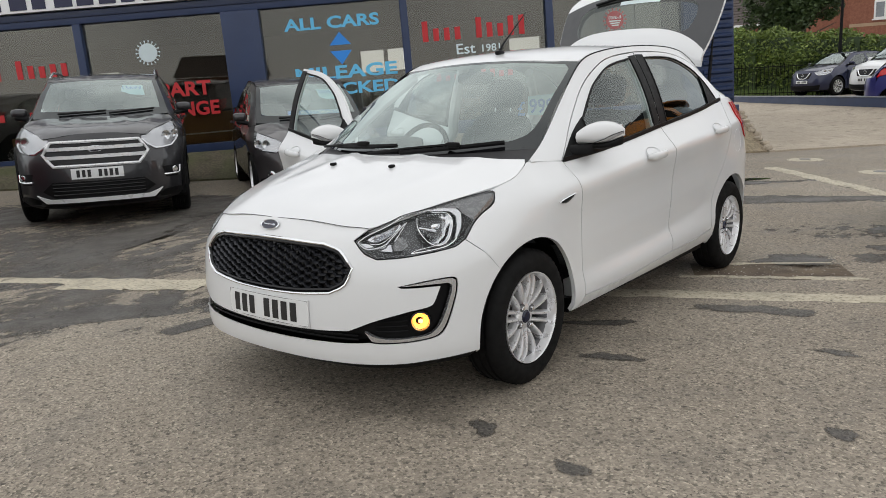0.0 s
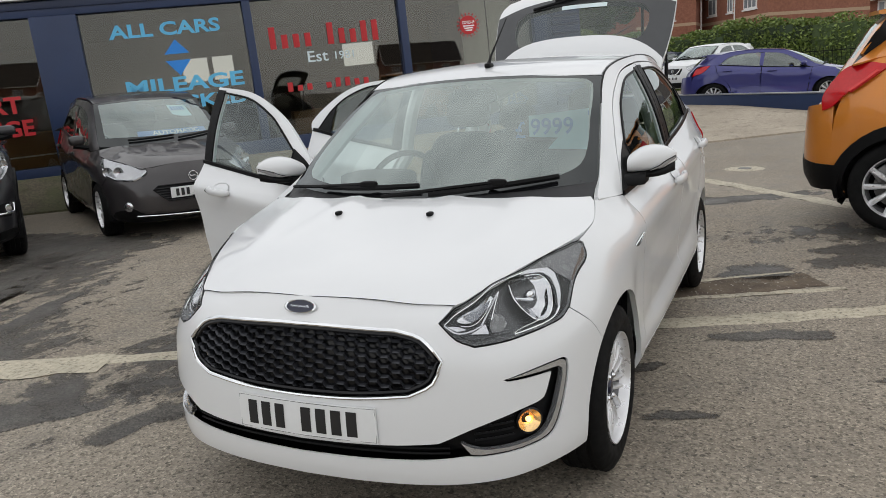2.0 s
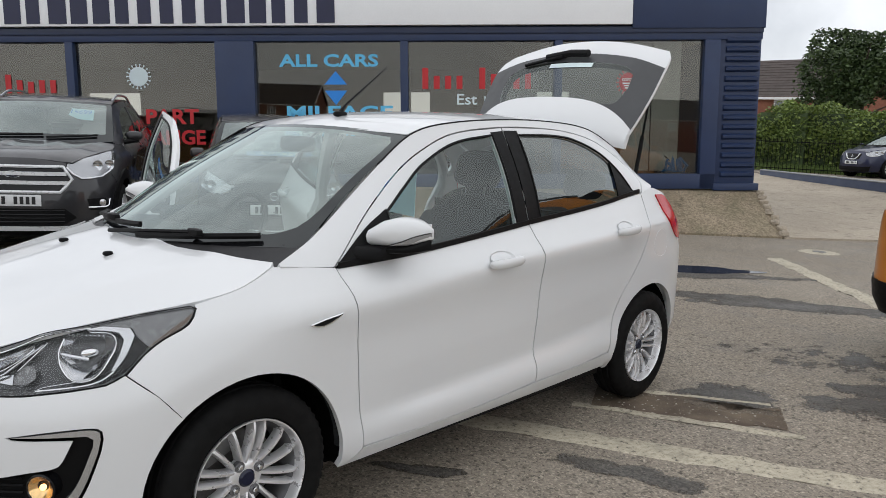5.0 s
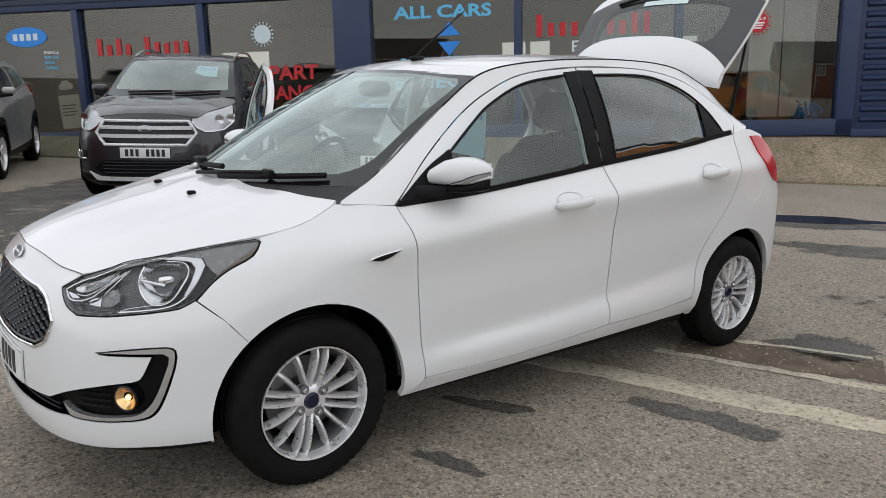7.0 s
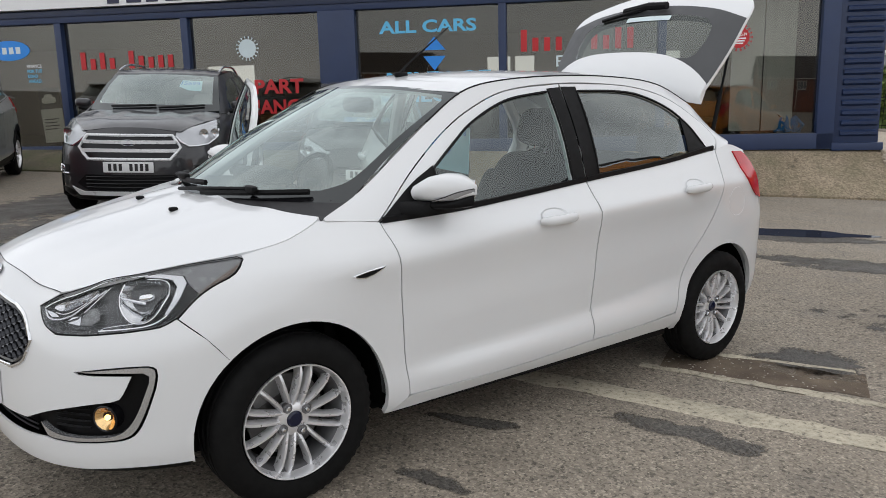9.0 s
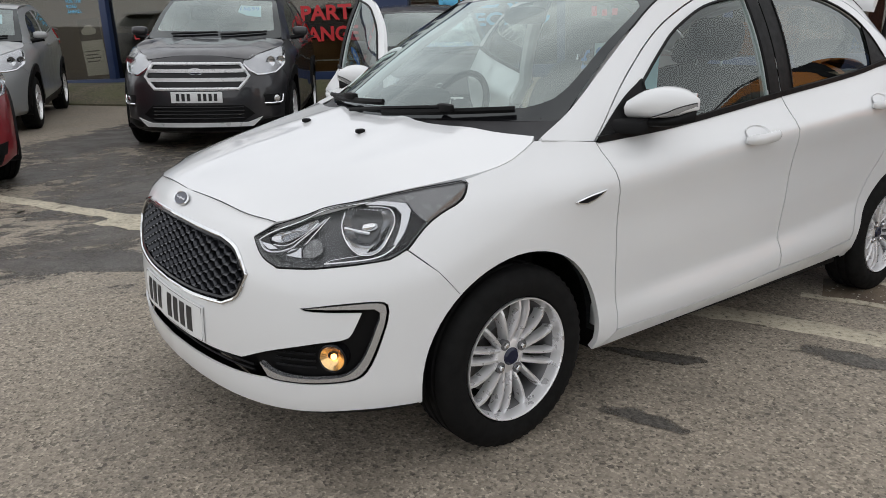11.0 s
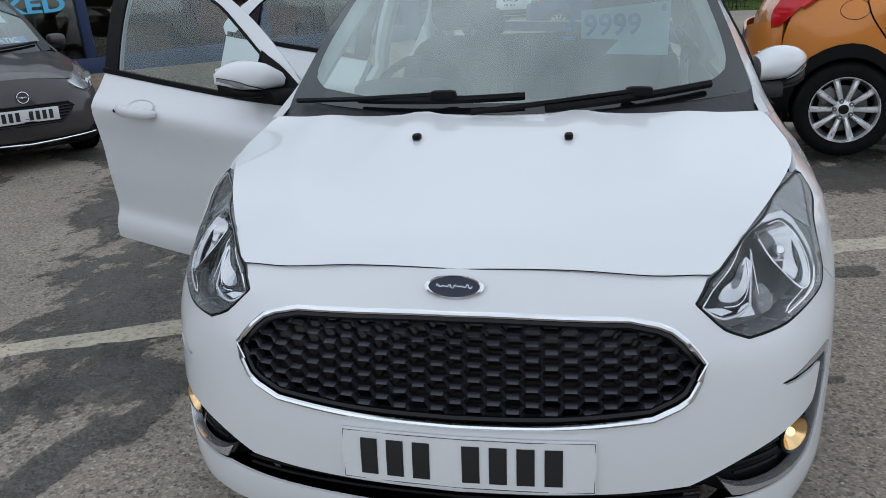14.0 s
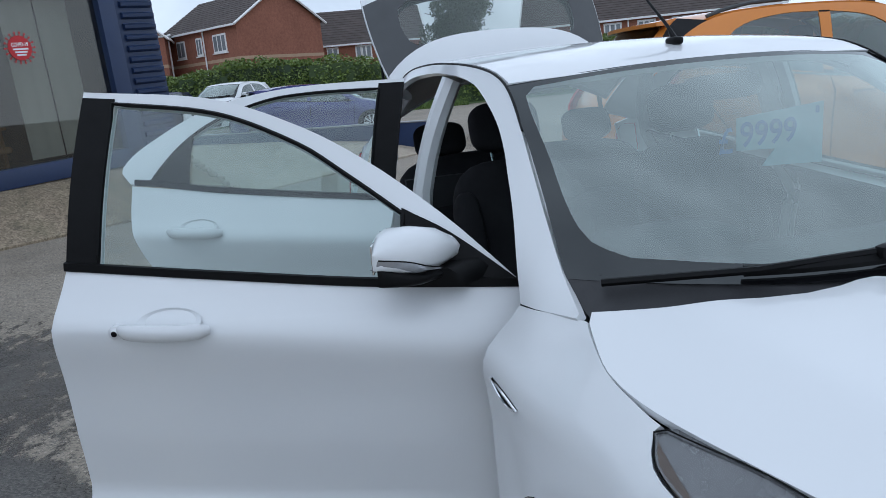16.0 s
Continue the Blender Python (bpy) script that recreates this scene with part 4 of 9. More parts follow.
add_lathe(oval, [(0.0, -0.004), (0.42, -0.004), (0.43, 0.002)], 40, Matrix.Translation((-8.75, 0.05, 2.44)) @ Matrix.Diagonal((1, 1, 0.42, 1)))
shop_sheet("oval_sticker", oval, "blue_vinyl", "plain blue oval sticker on the showroom window", "sticker")
bars = bmesh.new()
for k in range(4):
    add_box(bars, (-9.02 + k * 0.14, 0.04, 2.38), (-8.93 + k * 0.14, 0.044, 2.5))
shop_sheet("oval_lettering", bars, "white_vinyl", "pale lettering over the blue oval", "lettering")
poster = empty("poster", SHOP @ Matrix.Translation((-8.02, 0.09, 0.75)) @ Matrix.Rotation(radians(-3), 4, "Y"))
tagged(poster, "tall white poster with a small car picture inside the window", "poster")
part("sheet", box_bm((-0.22, 0, 0), (0.22, 0.004, 1.0)), M["sign"], poster)
bm = bmesh.new()
add_box(bm, (-0.22, -0.003, 0.62), (0.22, -0.001, 1.0))
part("picture", bm, M["grey_plastic"], poster)
bm = bmesh.new()
pad(bm, (-0.02, -0.004, 0.78), (0.3, 0.004, 0.12), 0.5, seg=6)
pad(bm, (-0.02, -0.004, 0.84), (0.18, 0.004, 0.1), 0.6, seg=6)
part("pictured_car", bm, M["sign"], poster)
for k in range(4):
    part("print_bar", box_bm((-0.17, -0.003, 0.42 - k * 0.06), (0.12 - 0.04 * (k % 2), -0.001, 0.44 - k * 0.06)), M["grey_plastic"], poster)

# inside
def shop_thing(name, label, category, s, y, group=""):
    ob = empty(name, SHOP @ Matrix.Translation((s, y, 0.44)))
    return tagged(ob, label, category, group)


for s, w in ((4.34, 0.49), (4.84, 0.48)):
    bl = shop_thing("roller_blind", "pale grey hanging blind panel behind the glass", "blind", s, 0.3, "blind panels")
    b = bmesh.new()
    n = 7
    rows = [[b.verts.new((-w / 2 + w * k / n, 0.012 * math.sin(k * 2.1 + s), z)) for k in range(n + 1)] for z in (0.28, 2.5)]
    for k in range(n):
        b.faces.new((rows[0][k], rows[0][k + 1], rows[1][k + 1], rows[1][k]))
    part("fabric", b, M["blind"], bl)
    b = bmesh.new()
    add_tube(b, [(-w / 2, 0, 2.51), (w / 2, 0, 2.51)], 0.02, 8)
    part("roller", b, M["sign"], bl)
counter = shop_thing("counter", "long tan wooden counter with a pale edging behind the glass", "counter", -3.9, 0.55)
part("front_panel", box_bm((-1.15, 0, 0), (1.1, 0.03, 0.74), bevel=0.004), M["wood"], counter)
part("edging", box_bm((-1.15, -0.006, 0.4), (1.1, -0.001, 0.425)), M["sign"], counter, "pale edging strip")
part("worktop", box_bm((-1.17, -0.03, 0.741), (1.12, 0.5, 0.775), bevel=0.006), M["wood"], counter)
desk = shop_thing("desk", "tan wooden office desk inside the showroom", "desk", 3.4, 1.1)
part("desktop", box_bm((-0.7, -0.3, 0.72), (0.7, 0.4, 0.76), bevel=0.006), M["wood"], desk)
for x in (-0.62, 0.62):
    part("side_panel", box_bm((x - 0.03, -0.26, 0.0), (x + 0.03, 0.36, 0.72)), M["wood"], desk)
part("modesty_panel", box_bm((-0.6, 0.28, 0.2), (0.6, 0.31, 0.7)), M["wood"], desk)
chair = shop_thing("office_chair", "brown padded office chair near the window", "chair", 3.7, 0.6)
b = bmesh.new()
pad(b, (0, 0, 0.46), (0.5, 0.48, 0.1), 0.5, seg=8)
part("seat", b, M["card"], chair)
b = bmesh.new()
pad(b, (0.05, 0.22, 0.72), (0.46, 0.1, 0.5), 0.5, seg=8)
part("backrest", b, M["card"], chair)
b = bmesh.new()
add_tube(b, [(0, 0, 0.05), (0, 0, 0.44)], 0.03, 8)
for k in range(5):
    a = 2 * math.pi * k / 5
    add_tube(b, [(0, 0, 0.06), (0.25 * math.cos(a), 0.25 * math.sin(a), 0.03)], 0.02, 6)
part("base", b, M["black"], chair)
bag = shop_thing("blue_banner", "crumpled blue fabric banner lying on the sill", "banner", 5.05, 0.32)
b = bmesh.new()
rnd = random.Random(11)
for k in range(9):
    x0 = -0.2 + 0.045 * k
    add_tube(b, [(x0, rnd.uniform(-0.05, 0.05), 0.26), (x0 + rnd.uniform(-0.05, 0.05), rnd.uniform(-0.05, 0.05), 0.36), (x0 + rnd.uniform(-0.1, 0.05), rnd.uniform(-0.05, 0.05), 0.44 + rnd.uniform(0, 0.14))], 0.035, 6, taper=[1.2, 1, 0.5])
part("folds", b, M["blue_vinyl"], bag)
b = bmesh.new()
add_tube(b, [(-0.3, 0, 0.62), (-0.05, 0, 0.42)], 0.02, 6)
part("stick", b, M["black"], bag)
for k, (s, w, h, y) in enumerate(((-6.8, 0.6, 0.6, 1.2), (1.4, 0.7, 0.6, 1.4))):
    bx = shop_thing("cardboard_box", "brown cardboard box stacked inside the showroom", "box", s, y, "cardboard boxes")
    part("carton", box_bm((-w / 2, -0.25, 0), (w / 2, 0.25, h), bevel=0.006), M["card"], bx)
    part("tape", box_bm((-0.03, -0.253, 0), (0.03, 0.253, h + 0.003)), M["wood"], bx)
for s, w in ((-6.0, 1.8), (-1.4, 1.5), (2.3, 1.3), (-9.2, 1.8)):
    ct = shop_thing("cabinet", "dark office cabinet against the back of the showroom", "cabinet", s, 4.2, "office cabinets")
    part("carcass", box_bm((-w / 2, -0.25, 0), (w / 2, 0.25, 1.1), bevel=0.006), M["grey_plastic"], ct)
    for x in (-w / 4, w / 4):
        part("door", box_bm((x - w / 4 + 0.01, -0.272, 0.04), (x + w / 4 - 0.01, -0.251, 1.06), bevel=0.004), M["inner"], ct)


# ---- lines, stains, painted car shade and covers on the lot ----
def band(name, a, b, width, material, label, category, seed=1, ragged=0.02, z=0.004):
    """A strip painted or laid on the ground, with ragged edges."""
    rnd = random.Random(seed)
    A, B = Vector((*a, 0)), Vector((*b, 0))
    t = (B - A).normalized()
    w = Vector((-t.y, t.x, 0))
    n = int((B - A).length / 0.12) + 1
    bm = bmesh.new()
    rows = []
    for k in range(n + 1):
        p = A.lerp(B, k / n)
        rows.append([bm.verts.new(p + w * (s * width / 2 + rnd.uniform(-ragged, ragged)) + Vector((0, 0, h))) for s, h in ((-1, 0.0), (-0.94, z), (0.94, z), (1, 0.0))])
    for r, s in zip(rows, rows[1:]):
        for j in range(3):
            bm.faces.new((r[j], r[j + 1], s[j + 1], s[j]))
    return tagged(part(name, bm, M[material]), label, category, kind="structure")


band("road_line", (1.2, -5.4), (-0.9, -1.0), 0.15, "line", "worn cream parking line on the asphalt", "line", 3)
band("road_line_2", (0.18, -3.12), (-0.3, -2.12), 0.3, "line", "wider worn patch of cream line paint", "line", 4, 0.035, 0.006)
band("road_line_3", (-0.9, -1.0), (-2.5, 2.65), 0.16, "line", "worn cream parking line on the asphalt", "line", 7)
band("road_line_4", (-2.11, 0.62), (-2.58, 1.66), 0.06, "line", "thin worn line beside a gravelly repair", "line", 5, 0.015)
band("road_line_5", (-2.58, 0.74), (-2.94, 1.36), 0.035, "line", "thin worn line beside a gravelly repair", "line", 9, 0.012)
band("road_line_6", (-8.7, -0.72), (-4.6, 2.62), 0.2, "line", "worn cream parking line on the asphalt", "line", 6, 0.03)
band("drain_strip", (-2.33, 0.62), (-2.76, 1.5), 0.34, "gravel", "gravelly repair strip in the asphalt", "asphalt", 8, 0.05, 0.003)


def stain(name, x, y, rx, ry, turn, seed, material="damp", z=0.003, full=1.0):
    """A patch of damp, water or painted car shade with a lobed outline, thinning towards its rim."""
    rnd = random.Random(seed)
    ph = [rnd.uniform(0, 6.28) for _ in range(4)]
    bm = bmesh.new()
    lay = bm.verts.layers.float.new("cover")
    c, s = math.cos(radians(turn)), math.sin(radians(turn))
    rings = []
    for q, cov in ((0.25, 0.8), (0.6, 0.62), (0.85, 0.45), (1.05, 0.3), (1.25, 0.1)):
        ring = []
        for k in range(40):
            a = 2 * math.pi * k / 40
            r = q * (1 + 0.2 * math.sin(2 * a + ph[0]) + 0.14 * math.sin(3 * a + ph[1]) + 0.08 * math.sin(5 * a + ph[2]) + 0.05 * math.sin(7 * a + ph[3]))
            px, py = rx * r * math.cos(a), ry * r * math.sin(a)
            v = bm.verts.new((x + px * c - py * s, y + px * s + py * c, z))
            v[lay] = cov * full
            ring.append(v)
        rings.append(ring)
    mid = bm.verts.new((x, y, z))
    mid[lay] = 0.85 * full
    for k in range(40):
        bm.faces.new((mid, rings[0][k], rings[0][(k + 1) % 40]))
        for A, B in zip(rings, rings[1:]):
            bm.faces.new((A[k], B[k], B[(k + 1) % 40], A[(k + 1) % 40]))
    ob = part(name, bm, M[material], smooth=0)
    ob.visible_shadow = False
    tagged(ob, "dark patch on the asphalt, of damp and of painted car shade" if material == "damp" else "shallow dark puddle on the asphalt", "stain", kind="structure")


# The last three patches paint the parked cars' shade onto the ground around them.
for k, (x, y, rx, ry, turn) in enumerate(((0.55, -2.1, 0.75, 0.3, 142), (0.1, -2.0, 0.45, 0.16, 60), (-0.45, -4.0, 1.3, 0.3, 25), (-0.9, -3.5, 0.7, 0.14, 15), (-1.1, -4.6, 1.6, 0.4, 20),
                                          (-0.2, -1.35, 0.5, 0.18, 95), (-0.7, -1.7, 0.45, 0.12, 30), (-1.58, 1.3, 0.3, 0.12, 105), (-0.92, 0.66, 0.2, 0.07, 120), (-0.46, 0.95, 0.16, 0.06, 110), (0.5, 0.9, 0.09, 0.05, 40),
                                          (-0.16, 2.02, 0.07, 0.05, 20), (-1.06, 1.81, 0.1, 0.05, 100), (0.6, 1.33, 0.08, 0.05, 70), (-1.34, 2.22, 0.12, 0.06, 90), (-3.7, 2.2, 1.1, 0.42, 110),
                                          (-2.9, 1.15, 0.35, 0.2, 110), (-6.6, -0.8, 1.0, 0.3, 130), (-2.6, -2.9, 0.9, 0.3, 20), (-2.0, -2.3, 0.8, 0.2, 40), (-5.8, 0.4, 1.5, 0.3, 120), (1.3, -3.0, 0.5, 0.14, 10), (0.2, -1.28, 0.4, 0.12, 168), (-0.28, -1.5, 0.12, 0.07, 30), (-2.9, -5.5, 1.5, 0.8, 60), (-4.6, -4.0, 1.5, 0.7, 40), (-1.0, -7.2, 1.6, 0.9, 60))):
    stain("damp_and_shade_patch", x, y, rx, ry, turn, 100 + k, z=0.0025 + 0.0005 * (k % 5))
for k, (x, y, rx, ry, turn) in enumerate(((0.0, -3.0, 2.0, 0.9, 30), (-1.0, -1.9, 1.5, 0.8, 10), (-3.5, -2.8, 2.4, 1.1, 30), (-0.5, -4.6, 2.6, 1.0, 40), (0.6, -5.2, 2.8, 1.3, 30), (3.0, -5.6, 2.4, 1.4, 70), (-2.2, -5.0, 2.2, 0.9, 55), (2.0, -4.0, 1.8, 0.9, 60), (-4.6, 2.6, 2.0, 0.8, 110))):
    stain("damp_and_shade_patch", x, y, rx, ry, turn, 200 + k, z=0.0012 + 0.0002 * k, full=0.72)
puddle = Nodes("puddle_water").set(Base_Color=(0.02, 0.02, 0.022), Roughness=0.03)
M["puddle"] = puddle
stain("puddle", -6.85, -1.02, 0.75, 0.17, 132, 77, "puddle", 0.0045, 1.15)
for x, y in ((-9.88, -0.55), (-8.5, 0.71)):
    cv = empty("manhole_cover", pose(x, y, 0))
    tagged(cv, "round pale access cover set in the asphalt", "manhole cover", "access covers")
    b = bmesh.new()
    add_lathe(b, [(0.0, 0.008), (0.1, 0.008), (0.11, 0.004), (0.24, 0.005), (0.26, 0.0)], 28, Matrix.Rotation(radians(90), 4, "X"))
    part("ring", b, M["line"], cv)
    b = bmesh.new()
    add_lathe(b, [(0.0, 0.011), (0.09, 0.011), (0.095, 0.006)], 20, Matrix.Rotation(radians(90), 4, "X"))
    part("lid", b, M["steel"], cv)


# ---- low blue wall, upper lot, hedge, trees and houses ----
def wall_between(name, a, b, z0, z1, t, material, label):
    A, B = Vector((*a, 0)), Vector((*b, 0))
    ang = math.degrees(math.atan2(B.y - A.y, B.x - A.x))
    bm = box_bm((0, -t / 2, z0), ((B - A).length, t / 2, z1), None, 0.01)
    ob = part(name, bm, M[material])
    ob.matrix_basis = pose(A.x, A.y, 0, 0, 0, ang)
    return tagged(ob, label, "wall", kind="structure")


wall_between("wall_low", at_shop(11.2, -12)[:2], at_shop(12.33, 0.75)[:2], -0.1, 0.64, 0.22, "blue", "low dark blue painted boundary wall")
wall_between("trim_coping", at_shop(11.2, -12)[:2], at_shop(12.33, 0.75)[:2], 0.641, 0.67, 0.26, "pole", "pale coping on the low blue wall")


def leaf_mass(name, label, category, boxes, count, size, material, seed, kind="stuff"):
    """A mass of small leaf blades scattered over the skin of lumpy volumes; boxes: centre, half sizes."""
    rnd = random.Random(seed)
    vol = [max(b[1][0] * b[1][1], 0.01) + b[1][2] * (b[1][0] + b[1][1]) for b in boxes]
    tot = sum(vol)
    verts, faces = [], []
    for (c, h), v in zip(boxes, vol):
        for _ in range(int(count * v / tot)):
            d = Vector((rnd.gauss(0, 1), rnd.gauss(0, 1), rnd.gauss(0, 1))).normalized()
            k = 1 / max(abs(d.x), abs(d.y), abs(d.z)) ** 0.55
            r = rnd.uniform(0.74, 1.08) + 0.18 * noise.noise(Vector((c[0] + d.x * 2, c[1] + d.y * 2, c[2] + d.z * 2)) * 0.9)
            p = Vector((c[0] + d.x * h[0] * k * r, c[1] + d.y * h[1] * k * r, c[2] + d.z * h[2] * k * r))
            a = Vector((rnd.gauss(0, 1), rnd.gauss(0, 1), rnd.gauss(0, 0.6))).normalized()
            b = a.cross(Vector((rnd.gauss(0, 1), rnd.gauss(0, 1), rnd.gauss(0, 1)))).normalized()
            s = size * rnd.uniform(0.6, 1.4)
            i = len(verts)
            verts += [p - a * s, p + b * s * 0.55, p + a * s, p - b * s * 0.55]
            faces.append((i, i + 1, i + 2, i + 3))
    me = bpy.data.meshes.new(name)
    me.from_pydata(verts, [], faces)
    me.materials.append(M[material])
    ob = new(name, me)
    return ob


def hedge(a, b, base, top, depth, count, seed):
    A, B = Vector(a), Vector(b)
    L = (B - A).length
    n = max(2, int(L / 1.3))
    rnd = random.Random(seed)
    boxes = []
    for k in range(n):
        p = A.lerp(B, (k + 0.5) / n)
        hh = (top - base) * rnd.uniform(0.86, 1.08) / 2
        boxes.append(((p.x + rnd.uniform(-0.2, 0.2), p.y, base + hh), (depth / 2, 0.95, hh)))
    ob = leaf_mass("hedge", "", "", boxes, count * 3, 0.07, "leaf", seed)
    tagged(ob, "tall uneven green hedge behind the upper lot", "hedge", kind="stuff")
    # Solid boxes in a darker green stand in for the hedge's shaded inside.
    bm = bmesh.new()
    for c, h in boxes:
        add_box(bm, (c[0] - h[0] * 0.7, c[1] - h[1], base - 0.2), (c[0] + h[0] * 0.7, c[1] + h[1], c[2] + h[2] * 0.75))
    tagged(part("hedge_core", bm, M["leaf_dark"]), "plain dark boxes standing in for the shaded inside of the hedge", "hedge", kind="stuff")


hedge((-32.6, -15), (-33.4, 2), 0.4, 3.0, 2.4, 26000, 5)
hedge((-33.4, 2), (-36, 34), 0.4, 2.9, 2.4, 26000, 6)
grass_bm = bmesh.new()
gv = [grass_bm.verts.new(p) for p in ((-30.8, -20, 0.47), (-31.6, 40, 0.47), (-34, 40, 0.5), (-34, -20, 0.5))]
grass_bm.faces.new(gv)
tagged(part("lawn", grass_bm, M["grass_ground"], smooth=0), "rough grass strip before the hedge", "grass", kind="structure")
rnd = random.Random(21)
gverts, gfaces = [], []
for k in range(9000):
    x, y = rnd.uniform(-31.6, -30.4), rnd.uniform(-14, 8)
    h, a = rnd.uniform(0.12, 0.35), rnd.uniform(0, 3.14)
    i = len(gverts)
    dx, dy = 0.02 * math.cos(a), 0.02 * math.sin(a)
    gverts += [(x - dx, y - dy, 0.45), (x + dx, y + dy, 0.45), (x + rnd.uniform(-0.08, 0.08), y + rnd.uniform(-0.08, 0.08), 0.45 + h)]
    gfaces.append((i, i + 1, i + 2))
gme = bpy.data.meshes.new("grass")
gme.from_pydata(gverts, [], gfaces)
gme.materials.append(M["grass"])
tagged(new("grass", gme), "long green grass along the fence", "grass", kind="stuff")


def railing():
    root = empty("metal_fence", pose(-29.9, -12, 0.45, 0, 0, 92))
    tagged(root, "thin dark metal railings before the hedge", "fence")
    for z in (0.12, 1.15):
        part("rail", box_bm((0, -0.012, z), (18, 0.012, z + 0.03)), M["black"], root)
    bar = box_bm((-0.008, -0.008, 0), (0.008, 0.008, 1.3))
    first = part("bar", bar, M["black"], root)
    for k in range(1, 120):
        o = new("bar", first.data)
        o.parent = root
        o.location = (k * 0.15, 0, 0)


railing()


def tree(x, y, z, height, crown, seed):
    root = empty("tree", pose(x, y, z))
    tagged(root, "broad dark green tree behind the hedge", "tree", "trees")
    rnd = random.Random(seed)
    bm = bmesh.new()
    add_tube(bm, [(0, 0, -0.2), (0.05, 0.03, height * 0.25), (0.0, 0.08, height * 0.5), (0.05, 0, height * 0.8)], 0.2, 9, taper=[1.2, 0.9, 0.6, 0.15])
    for k in range(9):
        a = k * 2.4
        h = height * (0.3 + 0.05 * k)
        add_tube(bm, [(0, 0, h), (crown * 0.4 * math.cos(a), crown * 0.4 * math.sin(a), h + 0.5), (crown * 0.8 * math.cos(a), crown * 0.8 * math.sin(a), h + 0.9)], 0.07, 6, taper=[1, 0.6, 0.2])
    part("trunk", bm, M["bark"], root)
    boxes = []
    for k in range(15):
        a, r = rnd.uniform(0, 6.28), crown * rnd.uniform(0.1, 0.75)
        s = crown * rnd.uniform(0.3, 0.5)
        boxes.append(((r * math.cos(a), r * math.sin(a), height * rnd.uniform(0.42, 0.9)), (s, s, s * 0.8)))
    ob = leaf_mass("crown", "", "", boxes, 20000, 0.095, "leaf_dark", seed)
    ob.parent = root


tree(-38.7, -8.1, 0.5, 6.6, 2.3, 3)
tree(-52, 14, 0.5, 7.5, 2.8, 4)
lamp_post = empty("street_lamp", pose(-30.6, -4.6, 0.45))
tagged(lamp_post, "thin dark steel street lamp column", "street lamp")
bm = bmesh.new()
add_tube(bm, [(0, 0, 0), (0, 0, 3), (0, 0, 7.5)], 0.06, 8, taper=[1.2, 0.9, 0.7])
part("column", bm, M["black"], lamp_post)
bm = bmesh.new()
pad(bm, (0.4, 0, 7.5), (0.8, 0.2, 0.12), 0.6, seg=6)
part("lantern", bm, M["pole"], lamp_post)


